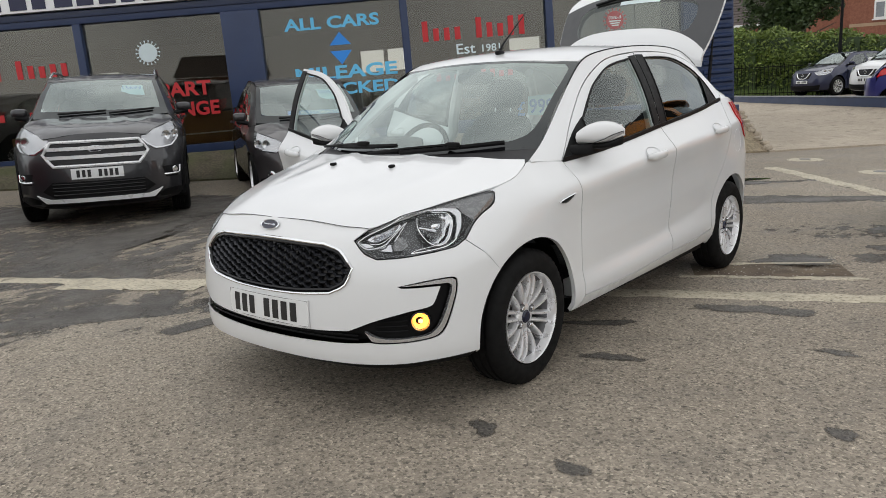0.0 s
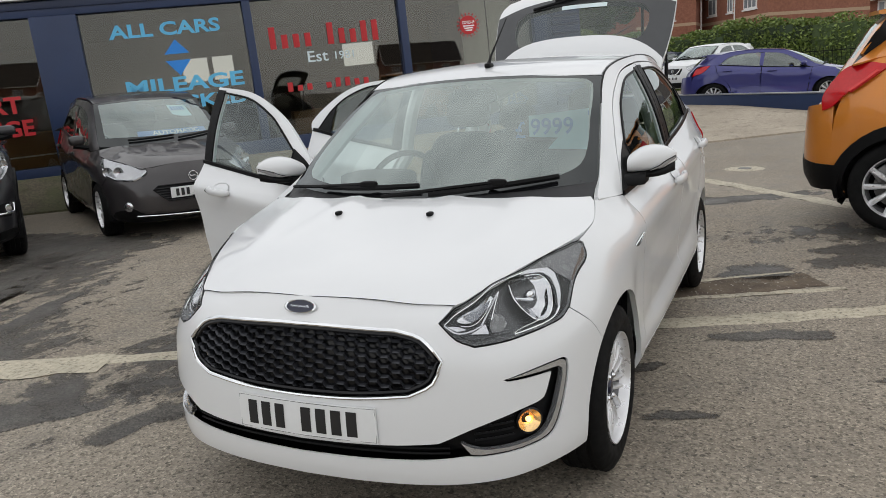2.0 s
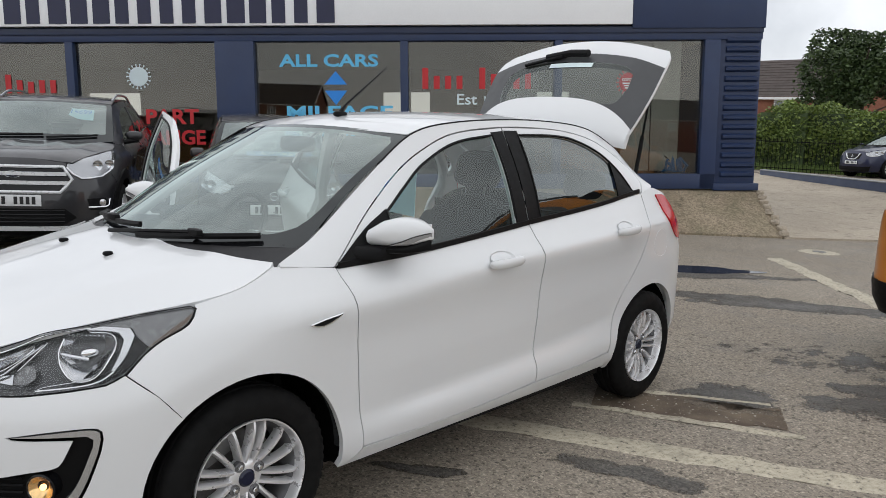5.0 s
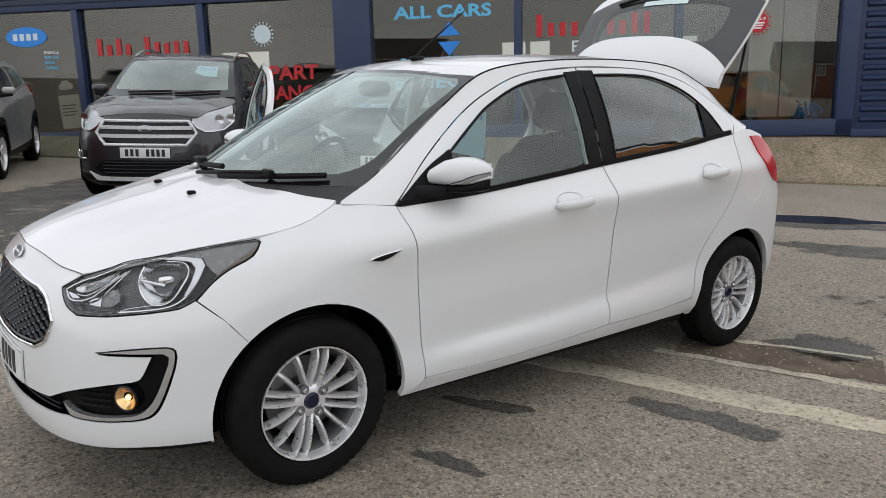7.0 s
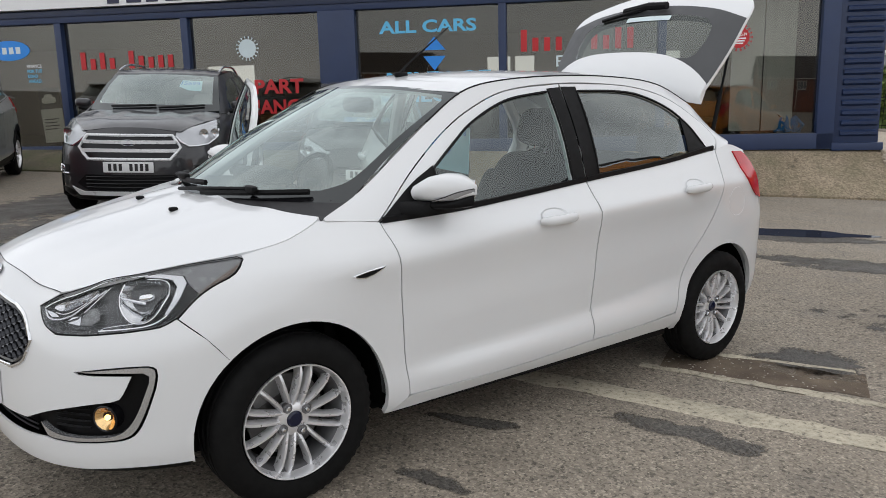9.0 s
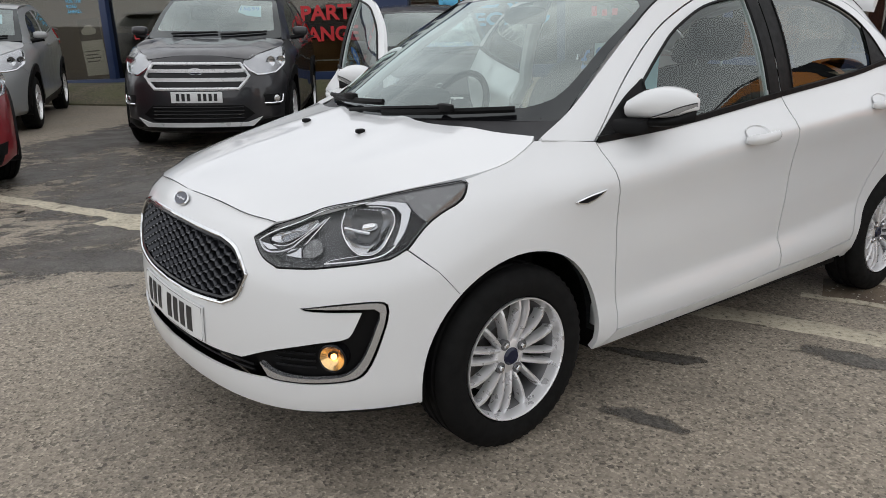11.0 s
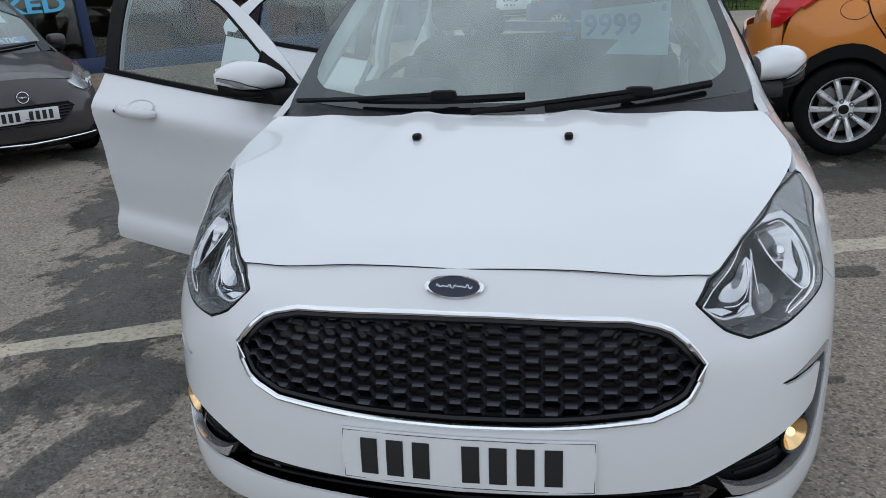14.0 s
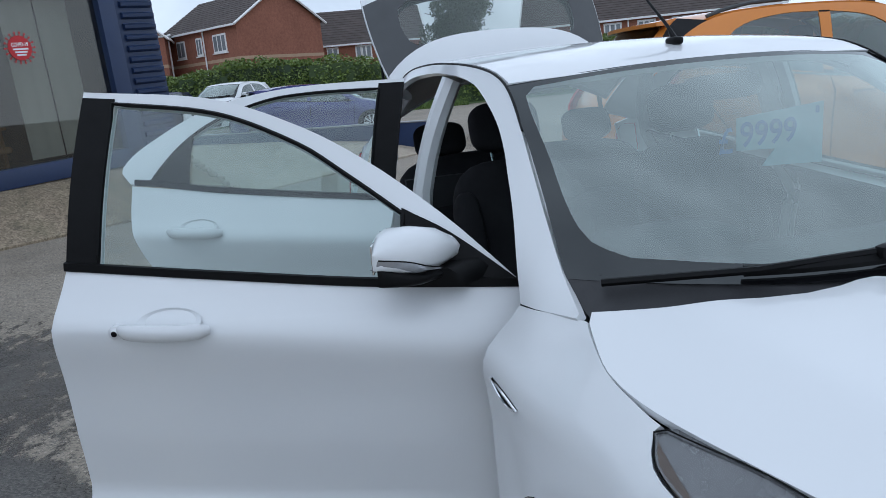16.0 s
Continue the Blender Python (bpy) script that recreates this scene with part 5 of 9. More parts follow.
def house(m, w, d, eave, ridge, wins, gable_wins=(), label="red-brick house with brown tiled roof and white windows", band_z=None, chimney=False):
    """A brick house: front wall along local x, gable end at x = 0 along local y, ridge along x."""
    h = empty("house", m)
    tagged(h, label, "house", "houses behind the hedge")
    bm = bmesh.new()
    f = [bm.verts.new(p) for p in ((0, 0, 0), (w, 0, 0), (w, 0, eave), (0, 0, eave))]
    bk = [bm.verts.new(p) for p in ((0, d, 0), (w, d, 0), (w, d, eave), (0, d, eave))]
    r0, r1 = bm.verts.new((0, d / 2, ridge)), bm.verts.new((w, d / 2, ridge))
    bm.faces.new(f)
    bm.faces.new(bk[::-1])
    bm.faces.new((f[0], f[3], r0, bk[3], bk[0]))
    bm.faces.new((f[1], bk[1], bk[2], r1, f[2]))
    part("wall", bm, M["brick"], h, smooth=0)
    o = 0.35
    sl = (ridge - eave) / (d / 2)
    for sgn in (0, 1):
        ya, yb = (-o, d / 2) if sgn == 0 else (d + o, d / 2)
        bm = bmesh.new()
        n = 14
        line = []
        for k in range(n):
            for t, lift in ((k / n, 0.09), ((k + 1) / n, 0.05)):
                line.append((ya + (yb - ya) * t, eave - o * sl + (ridge - eave + o * sl) * t + lift))
        edge = [[bm.verts.new((x, y, z)) for y, z in line] for x in (-0.3, w + 0.3)]
        for k in range(len(line) - 1):
            bm.faces.new((edge[0][k], edge[1][k], edge[1][k + 1], edge[0][k + 1]))
        part("roof", bm, M["roof_tile"], h, smooth=0)
    for x in (-0.3, w + 0.3):
        for ya, yb in ((-o, d / 2), (d + o, d / 2)):
            bm = bmesh.new()
            a, b = Vector((x, ya, eave - o * sl)), Vector((x, yb, ridge))
            add_tube(bm, [a, b], 0.09, 4)
            part("barge_board", bm, M["upvc"], h)
    part("gutter", box_bm((-0.3, -o - 0.1, eave - o * sl - 0.08), (w + 0.3, -o, eave - o * sl + 0.06)), M["upvc"], h)
    if band_z:
        part("brick_band", box_bm((-0.015, -0.015, band_z), (w + 0.015, d + 0.015, band_z + 0.22)), M["brick_band"], h)
    for x, z, ww, hh in wins:
        wn = part("window", box_bm((x, -0.05, z), (x + ww, 0.06, z + hh), bevel=0.01), M["upvc"], h)
        n = 2 if ww < 1.3 else 3
        for k in range(n):
            part("pane", box_bm((x + 0.12 + k * (ww - 0.12) / n, -0.062, z + 0.13), (x + (k + 1) * (ww - 0.12) / n, -0.048, z + hh - 0.13)), M["far_pane"], wn)
        part("sill", box_bm((x - 0.08, -0.14, z - 0.08), (x + ww + 0.08, 0, z)), M["upvc"], wn)
    for y, z, ww, hh in gable_wins:
        wn = part("window", box_bm((-0.05, y, z), (0.06, y + ww, z + hh), bevel=0.01), M["upvc"], h)
        for k in range(2):
            part("pane", box_bm((-0.062, y + 0.12 + k * (ww - 0.12) / 2, z + 0.13), (-0.048, y + (k + 1) * (ww - 0.12) / 2, z + hh - 0.13)), M["far_pane"], wn)
        part("sill", box_bm((-0.14, y - 0.08, z - 0.08), (0, y + ww + 0.08, z)), M["upvc"], wn)
    bm = bmesh.new()
    add_tube(bm, [(w * 0.42, -0.12, eave - 0.2), (w * 0.42, -0.12, 0.2)], 0.06, 6)
    part("downpipe", bm, M["upvc"], h)
    if chimney:
        part("chimney", box_bm((w * 0.6, d / 2 - 0.3, ridge - 0.5), (w * 0.6 + 0.7, d / 2 + 0.3, ridge + 0.9)), M["brick"], h)
    return h


# gable end towards the lot, front wall running away
house(Matrix(((-0.83, -0.55, 0, -56.0), (-0.55, 0.83, 0, -0.8), (0, 0, 1, 1.0), (0, 0, 0, 1))), 10.0, 7.6, 5.95, 8.4, ((1.4, 4.0, 1.7, 1.3), (4.6, 4.0, 0.8, 1.3), (7.0, 4.0, 1.2, 1.3), (1.4, 1.2, 1.7, 1.3)), band_z=3.35)
house(Matrix(((0.0, -1.0, 0, -60.0), (1.0, 0.0, 0, -10.2), (0, 0, 1, 1.0), (0, 0, 0, 1))) @ Matrix.Translation((0, 0, 0)), 4.2, 6.0, 5.6, 5.9, ((0.5, 3.9, 0.6, 1.2), (2.2, 3.9, 1.4, 1.2)), band_z=3.35)
house(Matrix(((-1.0, 0.0, 0, -59.6), (0.0, -1.0, 0, -5.9), (0, 0, 1, 1.0), (0, 0, 0, 1))), 5.0, 4.4, 5.6, 7.3, (), ((1.5, 3.8, 1.4, 1.25),), band_z=3.35)
house(Matrix(((-1.0, 0.0, 0, -66.0), (0.0, -1.0, 0, -10.2), (0, 0, 1, 1.0), (0, 0, 0, 1))), 6.0, 6.0, 5.7, 8.0, ())
house(Matrix(((0.1, -0.995, 0, -66.0), (0.995, 0.1, 0, 5.6), (0, 0, 1, 1.0), (0, 0, 0, 1))), 9.0, 7.0, 4.6, 7.4, ((0.8, 3.1, 1.0, 1.1), (3.2, 3.1, 1.4, 1.1), (6.0, 3.1, 1.4, 1.1)))
house(Matrix(((0.45, -0.893, 0, -55.0), (0.893, 0.45, 0, 20.0), (0, 0, 1, 0.4), (0, 0, 0, 1))), 18.0, 7.0, 4.6, 7.0, tuple((1 + 2.4 * k, 3.0, 1.3, 1.2) for k in range(7)))
house(Matrix(((0.0, -1.0, 0, -48.0), (1.0, 0.0, 0, -22.0), (0, 0, 1, 0.4), (0, 0, 0, 1))), 9.0, 7.0, 4.2, 6.6, ((1.0, 2.8, 1.2, 1.1), (4.0, 2.8, 1.2, 1.1), (6.5, 2.8, 1.2, 1.1)))
# houses and hedge on the far side of the road, behind the walk
house(Matrix(((-0.74, 0.67, 0, 92.0), (0.67, 0.74, 0, 40.0), (0, 0, 1, 0.0), (0, 0, 0, 1))), 12.0, 8.0, 5.0, 8.0, ((1.0, 3.2, 1.3, 1.2), (5.0, 3.2, 1.3, 1.2), (9.0, 3.2, 1.3, 1.2), (1.0, 0.9, 1.6, 1.3), (9.0, 0.9, 1.6, 1.3)))
house(Matrix(((-0.74, 0.67, 0, 52.0), (0.67, 0.74, 0, 86.0), (0, 0, 1, 0.0), (0, 0, 0, 1))), 12.0, 8.0, 5.0, 8.0, ((1.0, 3.2, 1.3, 1.2), (5.0, 3.2, 1.3, 1.2), (9.0, 3.2, 1.3, 1.2)))

# ---- the white hatchback ----
KA_PLAN = [(0.8, 0), (0.79, 0.2), (0.762, 0.38), (0.715, 0.52), (0.64, 0.63), (0.54, 0.705), (0.42, 0.765), (0.28, 0.805), (0.1, 0.828), (-0.2, 0.838), (-0.8, 0.845), (-1.4, 0.845),
           (-2.0, 0.842), (-2.5, 0.83), (-2.8, 0.8), (-2.98, 0.73), (-3.07, 0.6), (-3.12, 0.4), (-3.14, 0)]
KA_STATIONS = [
    (("y", 0.0), ((0.215, -0.07), (0.245, -0.01), (0.31, 0.0), (0.42, 0.0), (0.6, -0.025), (0.72, -0.05), (0.8, -0.105))),
    (("y", 0.4), ((0.215, -0.07), (0.245, -0.01), (0.31, 0.0), (0.42, 0.0), (0.6, -0.015), (0.72, -0.055), (0.78, -0.112))),
    (("y", 0.65), ((0.22, -0.05), (0.25, -0.008), (0.31, 0.0), (0.42, 0.0), (0.58, -0.01), (0.7, -0.055), (0.81, -0.155))),
    (("x", 0.36), ((0.225, -0.05), (0.255, -0.008), (0.32, 0.0), (0.44, 0.0), (0.6, -0.006), (0.73, -0.05), (0.845, -0.158))),
    (("x", 0.1), ((0.2, -0.03), (0.26, -0.01), (0.35, 0.0), (0.5, 0.0), (0.66, 0.0), (0.8, -0.028), (0.887, -0.1))),
    (("x", -0.12), ((0.21, -0.04), (0.265, -0.015), (0.355, -0.01), (0.48, -0.003), (0.66, 0.0), (0.79, -0.01), (0.95, -0.127))),
    (("x", -0.3), ((0.22, -0.05), (0.27, -0.02), (0.35, -0.014), (0.43, -0.016), (0.66, -0.012), (0.79, -0.001), (0.95, -0.085))),
    (("x", -0.9), ((0.235, -0.05), (0.28, -0.02), (0.35, -0.006), (0.435, -0.021), (0.68, -0.014), (0.84, 0.004), (0.99, -0.075))),
    (("x", -1.5), ((0.24, -0.05), (0.29, -0.02), (0.365, -0.005), (0.455, -0.023), (0.71, -0.014), (0.885, 0.004), (1.035, -0.08))),
    (("x", -2.1), ((0.25, -0.05), (0.3, -0.02), (0.385, -0.006), (0.48, -0.02), (0.74, -0.013), (0.915, 0.002), (1.1, -0.09))),
    (("x", -2.6), ((0.24, -0.05), (0.3, -0.02), (0.4, -0.01), (0.52, 0.0), (0.72, 0.0), (0.93, -0.02), (1.15, -0.1))),
    (("r", 0.7), ((0.28, -0.05), (0.33, -0.02), (0.42, 0.0), (0.55, 0.0), (0.72, 0.0), (0.93, -0.03), (1.15, -0.12))),
    (("r", 0.0), ((0.28, -0.05), (0.33, -0.01), (0.42, 0.0), (0.6, 0.0), (0.75, -0.03), (0.93, -0.06), (1.15, -0.13))),
]
# side-view lines: belt, roof rail, door outline, glass
KA_BELT = Curve((-0.15, 0.93), (-0.34, 0.94), (-0.63, 0.955), (-1.0, 0.988), (-1.43, 1.03), (-2.1, 1.095), (-2.4, 1.135), (-2.8, 1.16))
KA_RAIL = Curve((-0.1, 0.945), (-0.315, 1.04), (-0.5, 1.165), (-0.67, 1.28), (-0.86, 1.395), (-1.0, 1.437), (-1.3, 1.47), (-1.72, 1.482), (-2.1, 1.458), (-2.4, 1.37), (-2.6, 1.255), (-2.82, 1.1))
KA_RAIL_Y = Curve((-0.1, 0.715), (-0.315, 0.685), (-0.6, 0.63), (-0.86, 0.585), (-1.4, 0.6), (-2.0, 0.595), (-2.6, 0.575), (-2.85, 0.6))
KA_ROOF = Curve((-0.78, 1.415), (-1.0, 1.468), (-1.4, 1.505), (-1.8, 1.515), (-2.2, 1.492), (-2.65, 1.435))
KA_BON_MID = Curve((0.7, 0.79), (0.6, 0.838), (0.45, 0.885), (0.175, 0.952), (0.0, 0.995), (-0.15, 1.03))
KA_BON_EDGE = Curve((0.7, 0.742), (0.629, 0.764), (0.5, 0.803), (0.35, 0.838), (0.136, 0.876), (0.0, 0.905), (-0.135, 0.955), (-0.2, 0.985))
KA_BON_Y = Curve((0.7, 0.42), (0.629, 0.478), (0.5, 0.55), (0.35, 0.625), (0.2, 0.69), (0.1, 0.725), (0.0, 0.738), (-0.135, 0.71), (-0.2, 0.7))


class Cabin:
    """The upper skin of a car, over the belt line."""

    def __init__(self, body, belt, rail, rail_y, roof, warp=None):
        self.body, self.belt, self.rail, self.rail_y, self.roof_z, self.warp = body, belt, rail, rail_y, roof, warp
        self.memo = {}

    def flank(self, sg=1, out=0.0):
        def fn(x, z):
            k = round(x, 4)
            if k not in self.memo:
                zb = self.belt(x)
                w = self.body.warp
                self.body.warp = None
                self.memo[k] = (zb, abs(self.body.at(self.body.x(x), zb).y), self.rail(x), self.rail_y(x))
                self.body.warp = w
            zb, yb, zr, yr = self.memo[k]
            t = (z - zb) / max(0.04, zr - zb)
            y = yb + (yr - yb) * t + 0.022 * math.sin(math.pi * min(1, max(0, t))) * min(1, (zr - zb) / 0.3) + out
            v = Vector((x, sg * y, z))
            return self.warp(v) if self.warp else v

        return fn

    def top(self, out=0.0):
        def fn(x, y):
            yr = self.rail_y(x)
            zr = self.rail(x)
            v = Vector((x, y, zr + (self.roof_z(x) - zr) * (1 - min(1.3, abs(y) / yr) ** 2.2) + out))
            return self.warp(v) if self.warp else v

        return fn

    def screen(self, base_mid, base_side, top_mid, top_side, out=0.0, bow=0.02):
        """The windscreen over (u, v): u -1..1 across, v 0..1 up."""
        bm_, bs, tm, ts = (Vector(p) for p in (base_mid, base_side, top_mid, top_side))

        def fn(u, v):
            k = abs(u) ** 2.0
            a = bm_.lerp(bs, k)
            b = tm.lerp(ts, k)
            p = a.lerp(b, v)
            p.y = math.copysign((bs.y + (ts.y - bs.y) * v) * abs(u), u) if u else 0.0
            n = Vector((0.6, 0, 0.8))
            p += n * (bow * math.sin(math.pi * v) + out)
            return self.warp(p) if self.warp else p

        return fn


def bonnet_fn(mid, edge, edge_y, crease=0.007, warp=None):
    def fn(x, y):
        t = min(1.15, abs(y) / edge_y(x))
        z = mid(x) - (mid(x) - edge(x)) * t ** 2.3
        z += crease * math.exp(-((abs(y) / edge_y(x) - 0.68) / 0.1) ** 2) * min(1, max(0, (0.66 - x) * 3))
        d = abs(y) - (0.225 + 0.3 * max(0.0, x))
        z += 0.8 * crease * math.exp(-((d / 0.02) if d > 0 else (d / 0.07)) ** 2) * min(1, max(0, (0.5 - x) * 2.5))
        v = Vector((x, y, z))
        return warp(v) if warp else v

    return fn


def hexgrid(parent, fn, outline, cw, ch, material, name="grille_mesh", depth=0.02, bar=0.0016):
    """A honeycomb of wide flat cells inside an outline, laid onto fn(s, z, out)."""
    bm = bmesh.new()
    us, zs = [p[0] for p in outline], [p[1] for p in outline]
    small = inset(outline, 0.004)
    j = 0
    z = min(zs) - ch
    while z < max(zs) + ch:
        u = math.floor(min(us) / cw) * cw + (cw / 2 if j % 2 else 0)
        while u < max(us) + cw:
            cell = [(u - cw * 0.33, z), (u - cw * 0.17, z + ch * 0.5), (u + cw * 0.17, z + ch * 0.5), (u + cw * 0.33, z)]
            for k, (a, b) in enumerate(zip(cell, cell[1:])):
                c = ((a[0] + b[0]) / 2, (a[1] + b[1]) / 2)
                if inside(small, *c):
                    t = bar * (1.9 if k == 1 else 1.0)
                    dx, dz = b[0] - a[0], b[1] - a[1]
                    L = math.hypot(dx, dz)
                    nx, nz = -dz / L * t, dx / L * t
                    quad = [(a[0] + nx, a[1] + nz), (b[0] + nx, b[1] + nz), (b[0] - nx, b[1] - nz), (a[0] - nx, a[1] - nz)]
                    hi = [bm.verts.new(fn(p[0], p[1], -0.013 if i < 2 else -0.004)) for i, p in enumerate(quad)]
                    lo = [bm.verts.new(fn(p[0], p[1], -0.006 - depth)) for p in quad]
                    bm.faces.new(hi)
                    for i in range(4):
                        bm.faces.new((hi[i], lo[i], lo[(i + 1) % 4], hi[(i + 1) % 4]))
            u += cw
        z += ch * 0.5
        j += 1
    return part(name, bm, material, parent, smooth=0)


def front_seat(parent, y, name="front_seat"):
    s = empty(name, pose(-1.12, y, 0.3), parent)
    b = bmesh.new()
    pad(b, (0.05, 0, 0.2), (0.52, 0.48, 0.17), 0.45)
    pad(b, (0.05, 0.21, 0.25), (0.48, 0.1, 0.16), 0.5)
    pad(b, (0.05, -0.21, 0.25), (0.48, 0.1, 0.16), 0.5)
    part("cushion", b, M["seat"], s)
    tilt = pose(-0.22, 0, 0.22, 0, -18, 0)
    b = bmesh.new()
    pad(b, (0, 0, 0.3), (0.16, 0.47, 0.66), 0.5, tilt)
    part("backrest", b, M["seat"], s)
    for dy in (0.2, -0.2):
        b = bmesh.new()
        pad(b, (0.05, dy, 0.27), (0.12, 0.1, 0.5), 0.6, tilt)
        part("bolster", b, M["seat"], s)
    b = bmesh.new()
    pad(b, (0.02, 0, 0.75), (0.1, 0.26, 0.18), 0.55, tilt)
    part("headrest", b, M["seat"], s)
    for dy in (-0.06, 0.06):
        b = bmesh.new()
        add_tube(b, [tilt @ Vector((0.01, dy, 0.58)), tilt @ Vector((0.01, dy, 0.7))], 0.006, 6)
        part("headrest_post", b, M["chrome"], s)
    return s


def door_mirror(parent, sg, m=None):
    """A door mirror swept back: white cap over a black foot, clear indicator at its outer end, looking glass behind."""
    root = empty("door_mirror", m, parent)
    front = Curve((0.752, -0.496), (0.8, -0.512), (0.85, -0.545), (0.89, -0.592), (0.912, -0.635), (0.92, -0.66))
    top = Curve((0.752, 1.074), (0.79, 1.098), (0.83, 1.106), (0.87, 1.1), (0.9, 1.085), (0.92, 1.068))
    low = Curve((0.752, 1.002), (0.83, 1.006), (0.872, 1.01), (0.9, 1.024), (0.92, 1.034))

    def shell(ys, zt, zb, rear, grow=0.0):
        rings = []
        for y in ys:
            f, a, c = front(y) + grow, zt(y), zb(y)
            h, d = a - c, f - rear
            rings.append([(rear, sg * y, c + 0.1 * h), (rear, sg * y, a - 0.12 * h), (rear + d * 0.12, sg * y, a - 0.02 * h), (rear + d * 0.45, sg * y, a), (rear + d * 0.75, sg * y, a - 0.07 * h), (rear + d * 0.93, sg * y, a - 0.24 * h),
                          (f, sg * y, c + 0.5 * h), (rear + d * 0.96, sg * y, c + 0.2 * h), (rear + d * 0.86, sg * y, c + 0.03 * h), (rear + d * 0.5, sg * y, c), (rear + d * 0.1, sg * y, c)])
        return loft(rings)

    ys = [0.752, 0.758, 0.77, 0.79, 0.81, 0.83, 0.85, 0.87, 0.885, 0.9, 0.91, 0.917, 0.92]
    part("mirror_cap", shell(ys, top, low, -0.668), M["white_paint"], root, "white mirror cap", smooth=55)
    under = Curve((0.72, 0.963), (0.8, 0.976), (0.87, 0.98), (0.915, 0.994))
    over = Curve((0.72, 1.0), (0.8, 1.008), (0.87, 1.012), (0.9, 1.026), (0.915, 1.034))
    part("mirror_foot", shell([0.757, 0.78, 0.8, 0.83, 0.86, 0.885, 0.9, 0.91, 0.916], over, under, -0.66, -0.008), M["black"], root, "black plastic mirror foot", smooth=55)
    arm = [[(xc + dx, sg * y, z) for dx, z in ((-0.05, 0.962), (0.05, 0.958), (0.055, 0.985), (0.03, 1.003), (-0.05, 1.003))] for xc, y in ((-0.46, 0.72), (-0.5, 0.765), (-0.55, 0.82))]
    part("mirror_arm", loft(arm), M["black"], root, smooth=55)
    b = bmesh.new()
    rows = []
    for k in range(9):
        y = 0.835 + 0.085 * k / 8
        zb, h = low(y) + 0.001, 0.002 + 0.018 * min(1, k / 5)
        f = front(y)
        rows.append([b.verts.new((f - 0.016, sg * y, zb)), b.verts.new((f + 0.0, sg * y, zb + h * 0.4)), b.verts.new((f + 0.002, sg * y, zb + h))])
    for a, c in zip(rows, rows[1:]):
        for j in range(2):
            b.faces.new((a[j], a[j + 1], c[j + 1], c[j]))
    part("indicator", b, M["lamp_clear"], root, "clear indicator strip")
    b = bmesh.new()
    add_tube(b, [(front(y) + 0.0015, sg * y, low(y) + 0.004 + 0.018 * min(1, max(0, y - 0.833) / 0.053)) for y in (0.832, 0.845, 0.858, 0.87, 0.886, 0.896, 0.904, 0.912, 0.919)], 0.0017, 5)
    part("indicator_edge", b, M["black"], root)
    part("looking_glass", box_bm((-0.673, min(sg * 0.77, sg * 0.905), 1.02), (-0.669, max(sg * 0.77, sg * 0.905), 1.085), bevel=0.001), M["chrome"], root)
    return root


def handle(parent, fn, x, z, length=0.2):
    b = bmesh.new()
    c = [fn(x + (k / 12 - 0.5) * length, z + 0.008 * (0.5 - k / 12) * (1 if length > 0 else -1), 0.008 + 0.026 * math.sin(math.pi * k / 12) ** 0.5) for k in range(13)]
    add_tube(b, c, 0.0135, 10, flat=1.55, taper=[0.55, 0.85, 0.97, 1, 1, 1, 1, 1, 1, 1, 0.97, 0.85, 0.55])
    h = part("door_handle", b, M["white_paint"], parent, "white body-coloured door handle")
    b = bmesh.new()
    rings = []
    for r, o in ((1.0, 0.0008), (0.8, -0.006), (0.5, -0.014), (0.2, -0.017)):
        rings.append([b.verts.new(fn(x + 0.01 + 0.075 * r * math.cos(w), z + 0.014 + 0.028 * r * math.sin(w), o + 0.006)) for w in [2 * math.pi * k / 24 for k in range(24)]])
    for A, B in zip(rings, rings[1:]):
        for k in range(24):
            b.faces.new((A[k], A[(k + 1) % 24], B[(k + 1) % 24], B[k]))
    b.faces.new(rings[-1])
    part("handle_cup", b, M["white_paint"], h)
    return h


